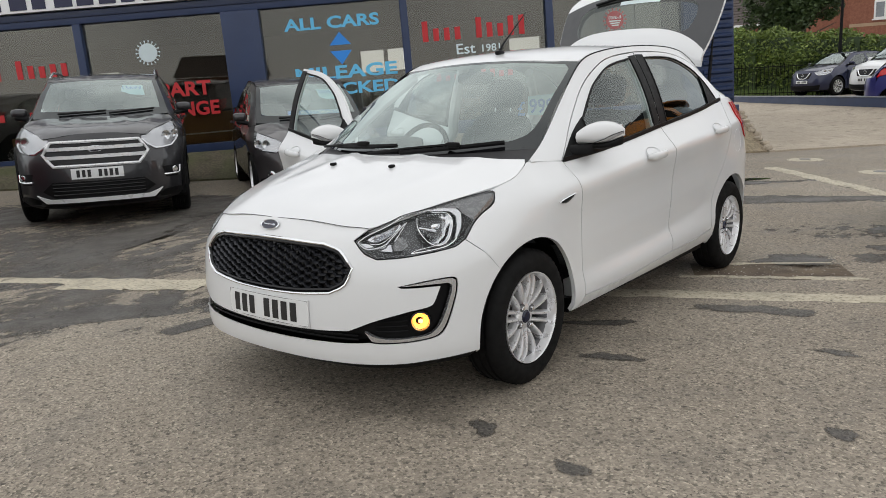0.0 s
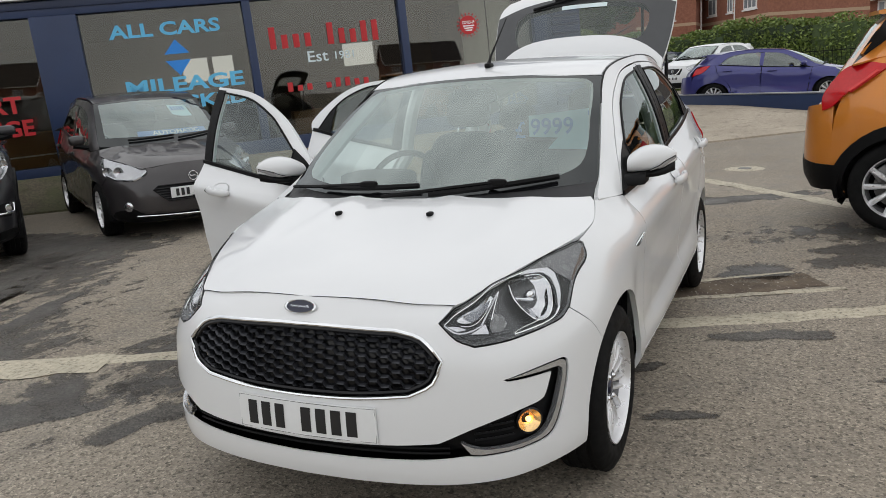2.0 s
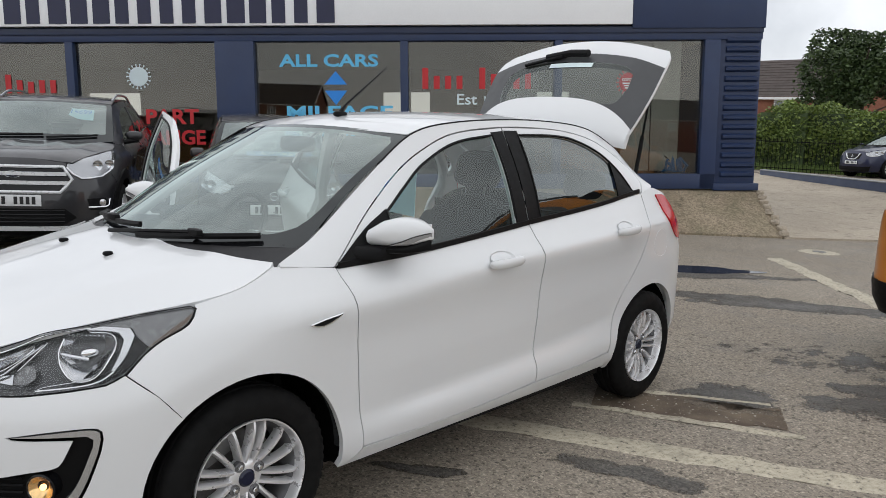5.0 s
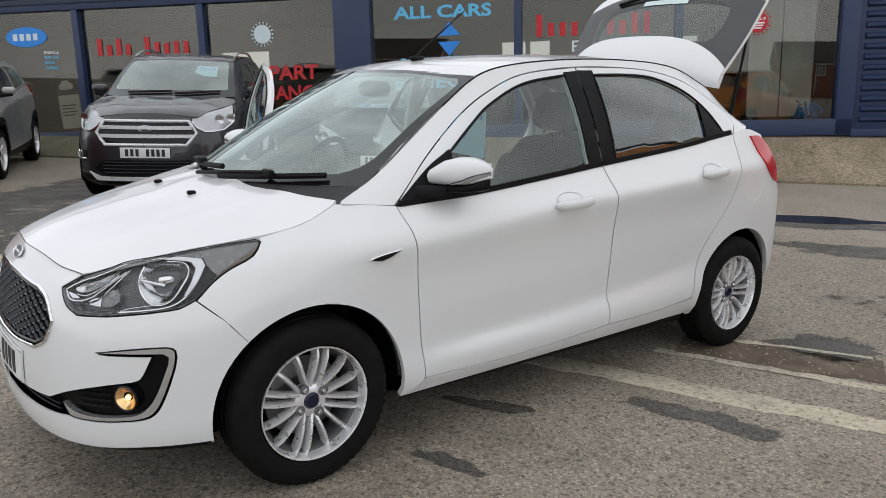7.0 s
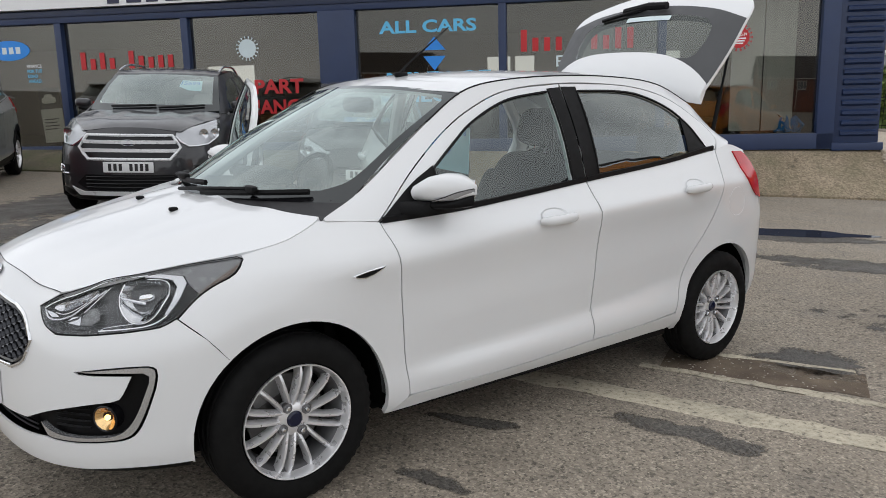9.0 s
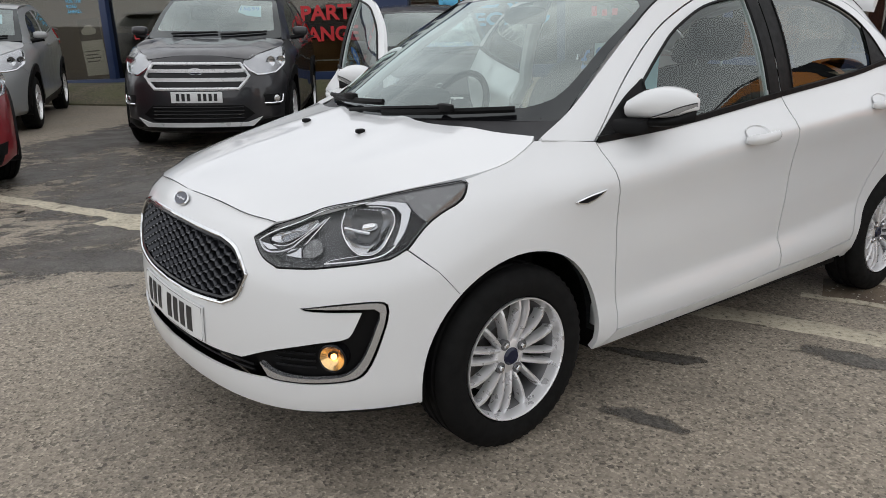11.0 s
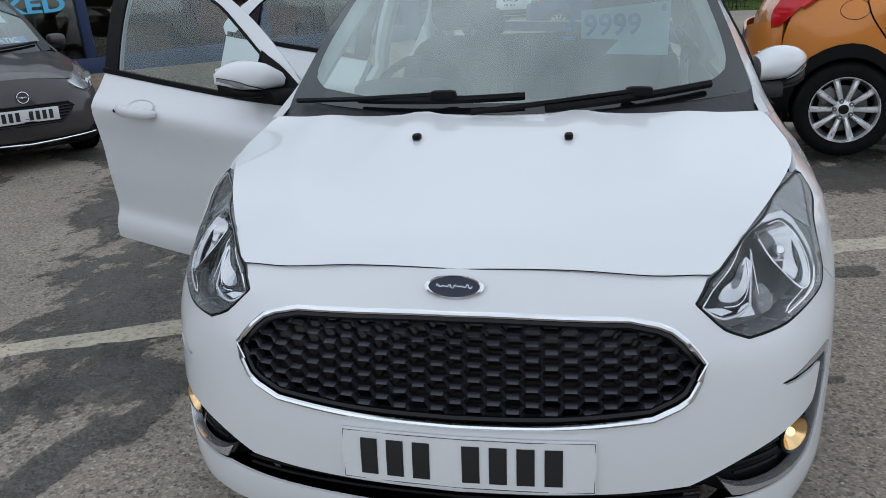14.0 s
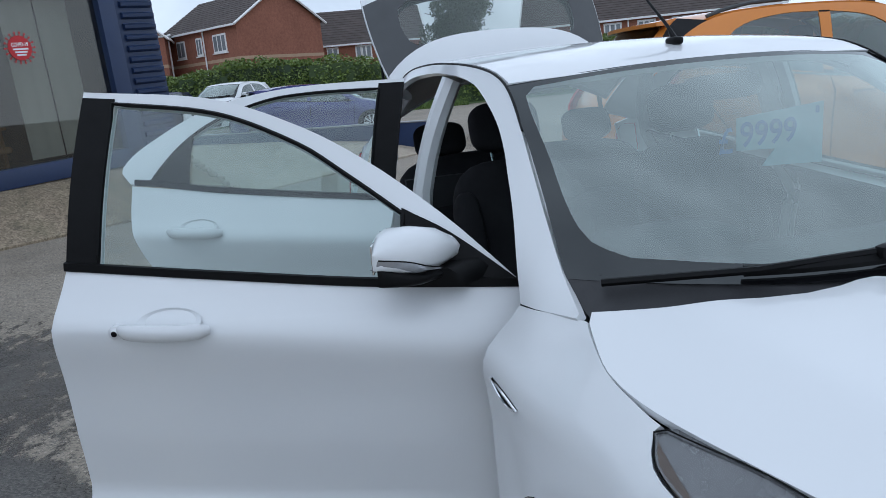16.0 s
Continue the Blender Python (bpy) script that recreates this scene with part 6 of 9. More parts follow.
def hatchback():
    body = Body(KA_PLAN, KA_STATIONS)
    body.creases = ((Curve((0.3, 0.8), (-0.4, 0.862), (-0.85, 0.884), (-1.41, 0.908), (-2.1, 0.945), (-2.8, 0.985)), 0.011, 0.05, 0.11, 0.15, -2.95),
                    (Curve((-0.4, 0.4), (-1.0, 0.43), (-1.5, 0.462), (-2.1, 0.52)), -0.011, 0.15, 0.055, -0.3, -2.25))
    cab = Cabin(body, KA_BELT, KA_RAIL, KA_RAIL_Y, KA_ROOF)
    white = M["white_paint"]
    car = empty("white_hatchback", pose(0, 0, 0))
    tagged(car, "white five-door hatchback with open doors and raised tailgate", "car")
    bon = bonnet_fn(KA_BON_MID, KA_BON_EDGE, KA_BON_Y)
    X, Y = body.x, body.y
    GAP = 0.0009

    # bonnet
    half = smooth_line([(0.696, 0.0), (0.69, 0.1), (0.681, 0.2), (0.661, 0.36), (0.624, 0.472)], 0.03)
    half += smooth_line([(x, KA_BON_Y(x) - 0.004) for x in (0.6, 0.5, 0.35, 0.2, 0.1, 0.0, -0.08)] + [(-0.13, 0.706)], 0.03)
    half += smooth_line([(-0.152, 0.69), (-0.118, 0.62), (-0.068, 0.52), (-0.03, 0.41)], 0.03) + smooth_line([(-0.008, 0.33), (0.0, 0.2), (0.002, 0.0)], 0.03)[:-1]
    outline = half + [(x, -y) for x, y in half[::-1] if y > 0.001]
    bonnet = part("bonnet", sheet(outline, bon, 0.035, flange=0.018), white, car, "white bonnet")
    b = bmesh.new()
    lip = [(x, y) for x, y in outline if x > 0.6]
    lip = [q for q in lip if q[1] >= 0][::-1] + [q for q in lip if q[1] < 0][::-1]
    add_tube(b, [bon(x, y) + Vector((0.002, 0, 0.0003)) for x, y in lip], 0.0012, 5)
    part("bonnet_joint", b, M["black"], bonnet, "dark joint before the bonnet")
    for y in (-0.19, 0.19):
        p = bon(0.17, y)
        b = bmesh.new()
        pad(b, p + Vector((0, 0, 0.006)), (0.034, 0.022, 0.016), 0.6, seg=6)
        part("washer_jet", b, M["black"], bonnet)

    # nose and bumper
    grille = join([(-Y(0.33), 0.712), (0, 0.722), (Y(0.33), 0.712)], [(Y(0.33), 0.712), (Y(0.41), 0.69), (Y(0.468), 0.63)], [(Y(0.468), 0.63), (Y(0.44), 0.565), (Y(0.37), 0.528)],
                  [(Y(0.37), 0.528), (Y(0.2), 0.513), (0, 0.508), (-Y(0.2), 0.513), (-Y(0.37), 0.528)], [(-Y(0.37), 0.528), (-Y(0.44), 0.565), (-Y(0.468), 0.63)], [(-Y(0.468), 0.63), (-Y(0.41), 0.69), (-Y(0.33), 0.712)])
    TOP_IN = [(-0.449, 0.382), (-0.3, 0.373), (0.0, 0.367), (0.3, 0.373), (0.449, 0.382)]
    LOW_IN = [(0.535, 0.337), (0.4, 0.328), (0.0, 0.322), (-0.4, 0.328), (-0.535, 0.337)]
    intake = join(TOP_IN, [(0.449, 0.382), (0.535, 0.337)], LOW_IN, [(-0.535, 0.337), (-0.449, 0.382)])
    FOG = join([(0.449, 0.382), (0.56, 0.425), (0.686, 0.456), (0.765, 0.466)], [(0.765, 0.466), (0.79, 0.474), (0.8, 0.487), (0.827, 0.542)], [(0.827, 0.542), (0.669, 0.549), (0.654, 0.557)], [(0.654, 0.557), (0.76, 0.569), (0.878, 0.573), (0.901, 0.562), (0.904, 0.54)],
               [(0.904, 0.54), (0.895, 0.498), (0.85, 0.385), (0.814, 0.347), (0.737, 0.335), (0.571, 0.332), (0.535, 0.337)], step=0.015)
    TRIM = join([(0.668, 0.555), (0.76, 0.563), (0.872, 0.567), (0.895, 0.557), (0.896, 0.538)], [(0.896, 0.538), (0.887, 0.498), (0.842, 0.389), (0.808, 0.353), (0.737, 0.341), (0.571, 0.338), (0.543, 0.343)], [(0.543, 0.343), (0.516, 0.38)], [(0.516, 0.38), (0.55, 0.362), (0.603, 0.351), (0.72, 0.351), (0.785, 0.362), (0.829, 0.408), (0.876, 0.518)],
                [(0.876, 0.518), (0.878, 0.54), (0.862, 0.551)], [(0.862, 0.551), (0.76, 0.553), (0.668, 0.555)], step=0.015)

    def lamp_line(sg):
        low = [(0.47, 0.728), (0.522, 0.682), (0.577, 0.66)]
        base = [(0.577, 0.66), (0.697, 0.663), (0.819, 0.672), (0.915, 0.683), (0.968, 0.705)]
        back = [(0.968, 0.705), (1.029, 0.755), (1.084, 0.788), (1.161, 0.824), (1.197, 0.861)]
        top = [(1.18, 0.868), (1.05, 0.85), (0.89, 0.829), (0.706, 0.804), (0.524, 0.76)]
        pts = join(low, base, back, [(1.197, 0.861), (1.18, 0.868)], top, [(0.524, 0.76), (0.47, 0.728)], step=0.02)
        return [(sg * p[0], p[1]) for p in pts]

    right = [(Y(0.1), 0.7935), (Y(0.2), 0.789), (Y(0.3), 0.7815), (Y(0.36), 0.776), (0.47, 0.771), (0.5, 0.7685), (0.522, 0.765)]
    right += [(0.468, 0.73), (0.47, 0.726), (0.522, 0.68), (0.577, 0.658), (0.697, 0.661), (0.819, 0.67), (0.915, 0.681), (0.966, 0.703)]
    right += [(X(0.3), 0.64), (X(0.235), 0.565)]
    right += [(X(x), z) for x, z in arc(0, 0.298, 0.352, 50, -10, 10)]
    right += [(X(0.35), 0.25), (X(0.42), 0.25), (Y(0.66), 0.248), (Y(0.45), 0.245), (Y(0.2), 0.243)]
    dense = []
    loop = [(0, 0.7945)] + right + [(0, 0.243)] + [(-a, z) for a, z in right[::-1]]
    for p, q in zip(loop, loop[1:] + loop[:1]):
        n = max(1, int(math.dist(p, q) / 0.03))
        dense += [(p[0] + (q[0] - p[0]) * k / n, p[1] + (q[1] - p[1]) * k / n) for k in range(n)]
    hole = FOG + smooth_line(LOW_IN, 0.03)[1:-1] + [(-a, z) for a, z in FOG[::-1]] + smooth_line(TOP_IN, 0.03)[1:-1]
    bumper = part("front_bumper", sheet(inset(dense, 0.0006), body.front(), 0.03, holes=[grille, hole], flange=0.007), white, car, "white front bumper")
    # lower black splitter
    b = bmesh.new()
    rows = []
    for k in range(41):
        s = -X(0.36) + 2 * X(0.36) * k / 40
        rows.append([body.at(s, 0.254, -0.014), body.at(s, 0.254, -0.03) - Vector((0, 0, 0.022)), body.at(s, 0.254, -0.065) - Vector((0, 0, 0.045)), body.at(s, 0.254, -0.16) - Vector((0, 0, 0.055))])
    for a, c in zip(rows, rows[1:]):
        for j in range(3):
            va = [b.verts.new(p) for p in (a[j], a[j + 1], c[j + 1], c[j])]
            b.faces.new(va)
    bmesh.ops.remove_doubles(b, verts=b.verts, dist=0.0005)
    part("splitter", b, M["black"], bumper, "black lower edge")
    # grille: backing, honeycomb, chrome surround
    gfn = lambda s, z, o=0.0: body.at(s, z, o)
    gr = part("grille", sheet(grille, lambda s, z: body.at(s, z, -0.045), 0.05), M["gloss_black"], bumper, "black honeycomb grille with chrome surround")
    hexgrid(gr, gfn, grille, 0.074, 0.029, M["grille_black"])
    b = bmesh.new()
    add_tube(b, [body.at(s, z, 0.001) for s, z in grille], 0.0062, 8, closed=True)
    part("chrome_surround", b, M["chrome"], gr)
    b = bmesh.new()
    sub = inset(grille, 0.013)
    add_tube(b, [body.at(s, z, -0.006) for s, z in sub], 0.007, 6, closed=True)
    part("inner_surround", b, M["gloss_black"], gr)
    lo = part("lower_intake", sheet(intake, lambda s, z: body.at(s, z, -0.06), 0.05, flange=0.0), M["black"], bumper)
    for z in (0.342, 0.358):
        b = bmesh.new()
        add_tube(b, [body.at(-0.48 + 0.96 * k / 20, z, -0.02) for k in range(21)], 0.004, 6)
        part("slat", b, M["black"], lo)
    # fog lamps
    for sg in (1, -1):
        rec = part("fog_recess", sheet([(sg * a, z) for a, z in FOG], lambda s, z: body.at(s, z, -0.035), 0.03), M["black"], bumper)
        tr = part("chrome_trim", sheet([(sg * a, z) for a, z in TRIM], lambda s, z: body.at(s, z, -0.003), 0.02, flange=0.02), M["satin"], rec, "satin chrome bracket trim")
        for z in (0.375, 0.395, 0.415, 0.435):
            b = bmesh.new()
            add_tube(b, [body.at(sg * (0.56 + 0.13 * k / 5), z, -0.026) for k in range(6)], 0.004, 5)
            part("slat", b, M["black"], rec)
        c = body.at(sg * 0.742, 0.409, -0.016)
        m = Matrix.Translation(c) @ Matrix.Rotation(radians(sg * 38), 4, "Z") @ Matrix.Rotation(radians(90), 4, "Z")
        b = bmesh.new()
        add_lathe(b, [(0.042, 0.03), (0.042, -0.004), (0.036, -0.006), (0.036, 0.012)], 32, m)
        fl = part("fog_lamp", b, M["gloss_black"], rec)
        b = bmesh.new()
        add_lathe(b, [(0.036, -0.004), (0.028, 0.006), (0.012, 0.022), (0.0, 0.024)], 32, m)
        part("fog_reflector", b, M["warm_reflector"], fl, "reflector painted with the amber glow of the bulb")
        b = bmesh.new()
        pad(b, m @ Vector((0, 0.008, 0)), (0.018, 0.018, 0.018), 1.0, seg=8)
        part("fog_bulb", b, M["amber"], fl, "lit amber fog lamp")
        b = bmesh.new()
        add_lathe(b, [(0.0, -0.012), (0.03, -0.009), (0.041, -0.004)], 24, m)
        part("fog_lens", b, M["clear"], fl)
    # headlamps
    for sg in (1, -1):
        out = lamp_line(sg)
        lamp = part("headlamp", sheet(out, lambda s, z: body.at(s, z, -0.05), 0.04), M["lamp_dark"], car, "clear headlamp with bright reflectors")
        b = bmesh.new()
        ring = inset(out, 0.003)
        a1 = [b.verts.new(body.at(s, z, 0.001)) for s, z in ring]
        a2 = [b.verts.new(body.at(s, z, -0.05)) for s, z in ring]
        for i in range(len(ring)):
            j = (i + 1) % len(ring)
            b.faces.new((a1[i], a1[j], a2[j], a2[i]))
        part("lamp_wall", b, M["lamp_grey"], lamp)
        def lay(pts, out_, name, material, label="", step=0.02, flange=0.0):
            return part(name, sheet([(sg * a, z) for a, z in pts], lambda s, z: body.at(s, z, out_), step, flange=flange), M[material], lamp, label)

        cover = join([(0.528, 0.752), (0.706, 0.798), (0.89, 0.825), (1.05, 0.846), (1.18, 0.864)], [(1.18, 0.864), (1.192, 0.86)], [(1.192, 0.86), (1.158, 0.826), (1.084, 0.791), (1.04, 0.77)], [(1.04, 0.77), (1.013, 0.795), (1.003, 0.815)], [(1.003, 0.815), (0.893, 0.822), (0.772, 0.809), (0.69, 0.794), (0.528, 0.747)], [(0.528, 0.747), (0.528, 0.752)], step=0.02)
        lay(cover, -0.006, "lamp_cover", "lamp_grey", "grey lamp shoulder")
        lay(join([(1.187, 0.853), (1.155, 0.822), (1.084, 0.787), (1.04, 0.766)], [(1.04, 0.766), (1.046, 0.775)], [(1.046, 0.775), (1.084, 0.797), (1.15, 0.833), (1.187, 0.853)], step=0.02), -0.003, "side_marker", "marker", "amber side marker")
        lay(join([(1.04, 0.768), (1.026, 0.756), (0.968, 0.709), (0.915, 0.687)], [(0.915, 0.687), (0.872, 0.682)], [(0.872, 0.682), (0.938, 0.71), (0.978, 0.752), (1.01, 0.793)], [(1.01, 0.793), (1.04, 0.768)], step=0.02), -0.008, "rear_shade", "gloss_black", "black rear corner of the lamp")
        lay(join([(0.86, 0.818), (0.9, 0.822), (0.96, 0.82), (0.998, 0.814)], [(0.998, 0.814), (1.007, 0.797)], [(1.007, 0.797), (0.975, 0.752), (0.936, 0.712)], [(0.936, 0.712), (0.93, 0.717)],
                 [(0.93, 0.717), (0.958, 0.757), (0.974, 0.788)], [(0.974, 0.788), (0.962, 0.804), (0.9, 0.811), (0.86, 0.812)], [(0.86, 0.812), (0.86, 0.818)], step=0.015), -0.008, "chrome_frame", "satin", "bright lamp frame", 0.02, 0.012)

        def rod(pts, out_, r, name, material="chrome"):
            b = bmesh.new()
            line = smooth_line(pts, 0.012) if len(pts) > 2 else pts
            add_tube(b, [body.at(sg * a, z, out_) for a, z in line], r, 6)
            part(name, b, M[material], lamp)

        rod([(0.486, 0.721), (0.522, 0.742), (0.6, 0.766), (0.69, 0.792), (0.772, 0.807), (0.87, 0.8165)], -0.009, 0.0026, "frame_line")
        rod([(0.936, 0.712), (0.905, 0.694), (0.868, 0.6835), (0.79, 0.676), (0.725, 0.672)], -0.009, 0.0034, "frame_line")
        rod([(0.725, 0.672), (0.745, 0.68), (0.83, 0.691)], -0.011, 0.0016, "frame_line")
        rod([(0.486, 0.719), (0.508, 0.703), (0.531, 0.695), (0.575, 0.698), (0.612, 0.709)], -0.011, 0.0036, "light_strip", "satin")
        rod([(0.612, 0.709), (0.727, 0.778)], -0.011, 0.003, "light_strip", "satin")
        rod([(0.655, 0.718), (0.738, 0.782)], -0.014, 0.0016, "light_strip")
        rod([(0.541, 0.713), (0.575, 0.711), (0.607, 0.72), (0.69, 0.767)], -0.014, 0.0018, "light_strip")
        lay(join([(0.49, 0.716), (0.528, 0.7)], [(0.528, 0.7), (0.56, 0.703)], [(0.56, 0.703), (0.535, 0.712), (0.49, 0.716)], step=0.015), -0.013, "corner_strip", "reflector")
        rod([(0.788, 0.793), (0.778, 0.757), (0.8, 0.714), (0.835, 0.692), (0.884, 0.7), (0.93, 0.748), (0.95, 0.78), (0.94, 0.801), (0.87, 0.807)], -0.009, 0.0019, "reflector_edge")
        rim_l = smooth_line([(0.785, 0.79), (0.776, 0.757), (0.8, 0.712), (0.835, 0.691), (0.884, 0.7), (0.93, 0.748), (0.948, 0.78), (0.936, 0.8), (0.87, 0.805), (0.815, 0.801)], 0.012, closed=True)
        for nm, loop_, (cu, cz), deep in (("reflector", rim_l, (0.868, 0.757), 0.075), ("inner_reflector", smooth_line([(0.53, 0.731), (0.6, 0.752), (0.69, 0.777), (0.7, 0.768), (0.63, 0.738), (0.6, 0.726), (0.56, 0.72)], 0.012, closed=True), (0.62, 0.745), 0.03)):
            b = bmesh.new()
            rings = []
            for q in range(9):
                k = 1 - q / 9
                rings.append([b.verts.new(body.at(sg * (cu + (a - cu) * k), cz + (z - cz) * k, -0.008 - deep * (1 - k * k) + 0.004 * math.sin(a * 240) * k * (1 - k) * (1 if nm == "reflector" else 0.3))) for a, z in loop_])
            for A, B in zip(rings, rings[1:]):
                for q in range(len(loop_)):
                    b.faces.new((A[q], A[(q + 1) % len(loop_)], B[(q + 1) % len(loop_)], B[q]))
            b.faces.new(rings[-1])
            part(nm, b, M["reflector"], lamp, "bright fluted reflector", smooth=20)
        b = bmesh.new()
        pad(b, body.at(sg * 0.868, 0.755, -0.035), (0.05, 0.026, 0.026), 0.8, seg=8)
        part("bulb", b, M["chrome"], lamp)
        b = bmesh.new()
        for q in range(9):
            a = 0.8 + 0.014 * q
            add_tube(b, [body.at(sg * a, 0.802 - 0.0005 * q, -0.012), body.at(sg * (a + 0.002), 0.79, -0.03)], 0.0025, 5)
        tagged(part("reflector_ribs", b, M["reflector"], lamp), kind="stuff")
        b = bmesh.new()
        add_tube(b, [body.at(sg * (0.785 + 0.08 * q / 6), 0.757 - 0.003 * q, -0.014 - 0.004 * q) for q in range(7)], 0.005, 6)
        part("reflector_shelf", b, M["reflector"], lamp)
        lay(join([(0.575, 0.685), (0.6, 0.7), (0.635, 0.705)], [(0.635, 0.705), (0.64, 0.68)], [(0.64, 0.68), (0.575, 0.685)], step=0.02), -0.03, "low_reflector", "reflector")
        # Black sheet paints in the dark low outer side of the bright reflector.
        lay(join([(0.845, 0.69), (0.885, 0.702), (0.93, 0.75), (0.936, 0.765)], [(0.936, 0.765), (0.905, 0.745), (0.89, 0.722)], [(0.89, 0.722), (0.86, 0.705), (0.845, 0.69)], step=0.015), -0.02, "reflector_painted_shade", "gloss_black")
        lay(join([(0.645, 0.7), (0.66, 0.722), (0.705, 0.728), (0.72, 0.7)], [(0.72, 0.7), (0.69, 0.684), (0.65, 0.684)], [(0.65, 0.684), (0.645, 0.7)], step=0.02), -0.022, "side_reflector", "lamp_grey")
        lens = part("lens", sheet(inset(out, 0.004), body.front(0.002), 0.04), M["clear"], lamp)
        lens.visible_shadow = False
        b = bmesh.new()
        add_tube(b, [body.at(s, z, 0.0) for s, z in out], 0.0016, 5, closed=True)
        part("lamp_seal", b, M["black"], lamp)
    # badge and plate
    p = body.at(0, 0.765)
    q = body.at(0, 0.785)
    up = (q - p).normalized()
    nrm = Vector((0, 1, 0)).cross(up).normalized()
    fr = Matrix(((0, up.x, nrm.x, p.x), (1, up.y, nrm.y, p.y), (0, up.z, nrm.z, p.z), (0, 0, 0, 1)))
    if nrm.x < 0:
        fr = Matrix(((0, up.x, -nrm.x, p.x), (1, up.y, -nrm.y, p.y), (0, up.z, -nrm.z, p.z), (0, 0, 0, 1)))
    oval_badge(car, fr @ Matrix.Translation((0, 0, 0.002)), 0.115, 0.046)
    plate = part("number_plate", sheet(join([(-0.228, 0.379), (-0.228, 0.489)], [(-0.228, 0.489), (0.268, 0.489)], [(0.268, 0.489), (0.268, 0.379)], [(0.268, 0.379), (-0.228, 0.379)], step=0.03), body.front(0.009), 0.05, flange=0.007), M["plate"], car, "white number plate with dark characters")
    b = bmesh.new()
    add_tube(b, [body.at(a, z, 0.0094) for a, z in ((-0.225, 0.382), (-0.225, 0.486), (-0.1, 0.486), (0.02, 0.486), (0.14, 0.486), (0.265, 0.486), (0.265, 0.382), (0.14, 0.382), (0.02, 0.382), (-0.1, 0.382))], 0.0009, 5, closed=True)
    part("plate_border", b, M["grey_plastic"], plate)
    for k in (0, 1, 2, 4, 5, 6, 7):
        a0 = -0.188 + k * 0.0525 - (0.008 if k > 3 else 0)
        part("plate_character", sheet(join([(a0, 0.395), (a0, 0.473)], [(a0, 0.473), (a0 + 0.034, 0.473)], [(a0 + 0.034, 0.473), (a0 + 0.034, 0.395)], [(a0 + 0.034, 0.395), (a0, 0.395)], step=0.02), body.front(0.0105), 0.05, flange=0.001), M["ink"], plate)

    # fenders, quarters, sills on both flanks
    for sg in (1, -1):
        S = body.side(sg)
        fen = join([(0.376, 0.703), (0.3, 0.64), (0.235, 0.565)], arc(0, 0.298, 0.352, 50, 190, 24), [(-0.347, 0.237), (-0.36, 0.236), (-0.44, 0.285)], [(-0.44, 0.285), (-0.446, 0.3), (-0.425, 0.45), (-0.405, 0.66), (-0.385, 0.82), (-0.352, 0.94)],
                   [(-0.352, 0.94), (-0.24, 0.95), (-0.135, 0.955)], [(-0.135, 0.952), (0.0, 0.905), (0.1, 0.884), (0.158, 0.871)], [(0.158, 0.871), (0.154, 0.862), (0.188, 0.823), (0.265, 0.787), (0.32, 0.754), (0.376, 0.703)])
        f = part("fender", sheet(inset(fen, 0.0007), S, 0.035, flange=0.02), white, car, "white front wing")
        # small chrome vent badge
        b = bmesh.new()
        vent = join([(-0.195, 0.777), (-0.25, 0.79), (-0.325, 0.802)], [(-0.325, 0.802), (-0.28, 0.778), (-0.245, 0.768)], [(-0.245, 0.768), (-0.22, 0.77), (-0.195, 0.777)], step=0.01)
        sheet(vent, body.side(sg, 0.003), 0.02, flange=0.004, bm=b)
        vb = part("side_badge", b, M["black"], f, "small chrome-edged arrow badge")
        b = bmesh.new()
        add_tube(b, [body.at(X(x), z, 0.004, sg) for x, z in vent], 0.0028, 5, closed=True)
        part("chrome_edge", b, M["chrome"], vb)
        sill = join([(-0.36, 0.235), (-0.9, 0.242), (-1.5, 0.25), (-2.1, 0.26)], [(-2.1, 0.26), (-2.08, 0.335)], [(-2.08, 0.335), (-1.8, 0.318), (-1.455, 0.31), (-1.0, 0.29), (-0.449, 0.288)], [(-0.449, 0.288), (-0.36, 0.235)])
        part("sill", sheet(sill, S, 0.04, flange=0.03), white, car)
        quarter = join([(-2.08, 0.34), (-2.11, 0.47), (-2.17, 0.6), (-2.27, 0.71), (-2.38, 0.85), (-2.44, 1.0), (-2.455, 1.13)], [(-2.455, 1.13), (-2.6, 1.155), (-2.79, 1.12)], [(-2.79, 1.12), (-2.82, 1.0), (-2.86, 0.9)],
                       [(-2.86, 0.9), (-2.9, 0.7), (-2.9, 0.3)], [(-2.9, 0.3), (-2.85, 0.27), (-2.838, 0.27)], arc(-2.489, 0.298, 0.35, 188, -5, 26), [(-2.14, 0.24), (-2.1, 0.24), (-2.08, 0.34)])
        rq = part("rear_quarter", sheet(inset(quarter, GAP), S, 0.035, flange=0.02), white, car, "white rear quarter panel")
        if sg > 0:
            b = bmesh.new()
            add_tube(b, [body.at(X(-2.578 + 0.085 * math.cos(w)), 0.864 + 0.074 * math.sin(w), 0.0, sg) for w in [2 * math.pi * k / 32 for k in range(32)]], 0.0012, 5, closed=True)
            part("fuel_flap", b, M["sign"], rq, "round fuel flap joint")
        # upper flank: from windscreen pillar over the doors to the tail pillar
        D = cab.flank(sg)
        rail = [(-0.16, 0.965), (-0.315, 1.04), (-0.5, 1.165), (-0.67, 1.28), (-0.86, 1.393), (-1.0, 1.435), (-1.3, 1.468), (-1.72, 1.48), (-2.1, 1.456), (-2.4, 1.368), (-2.6, 1.255), (-2.68, 1.2)]
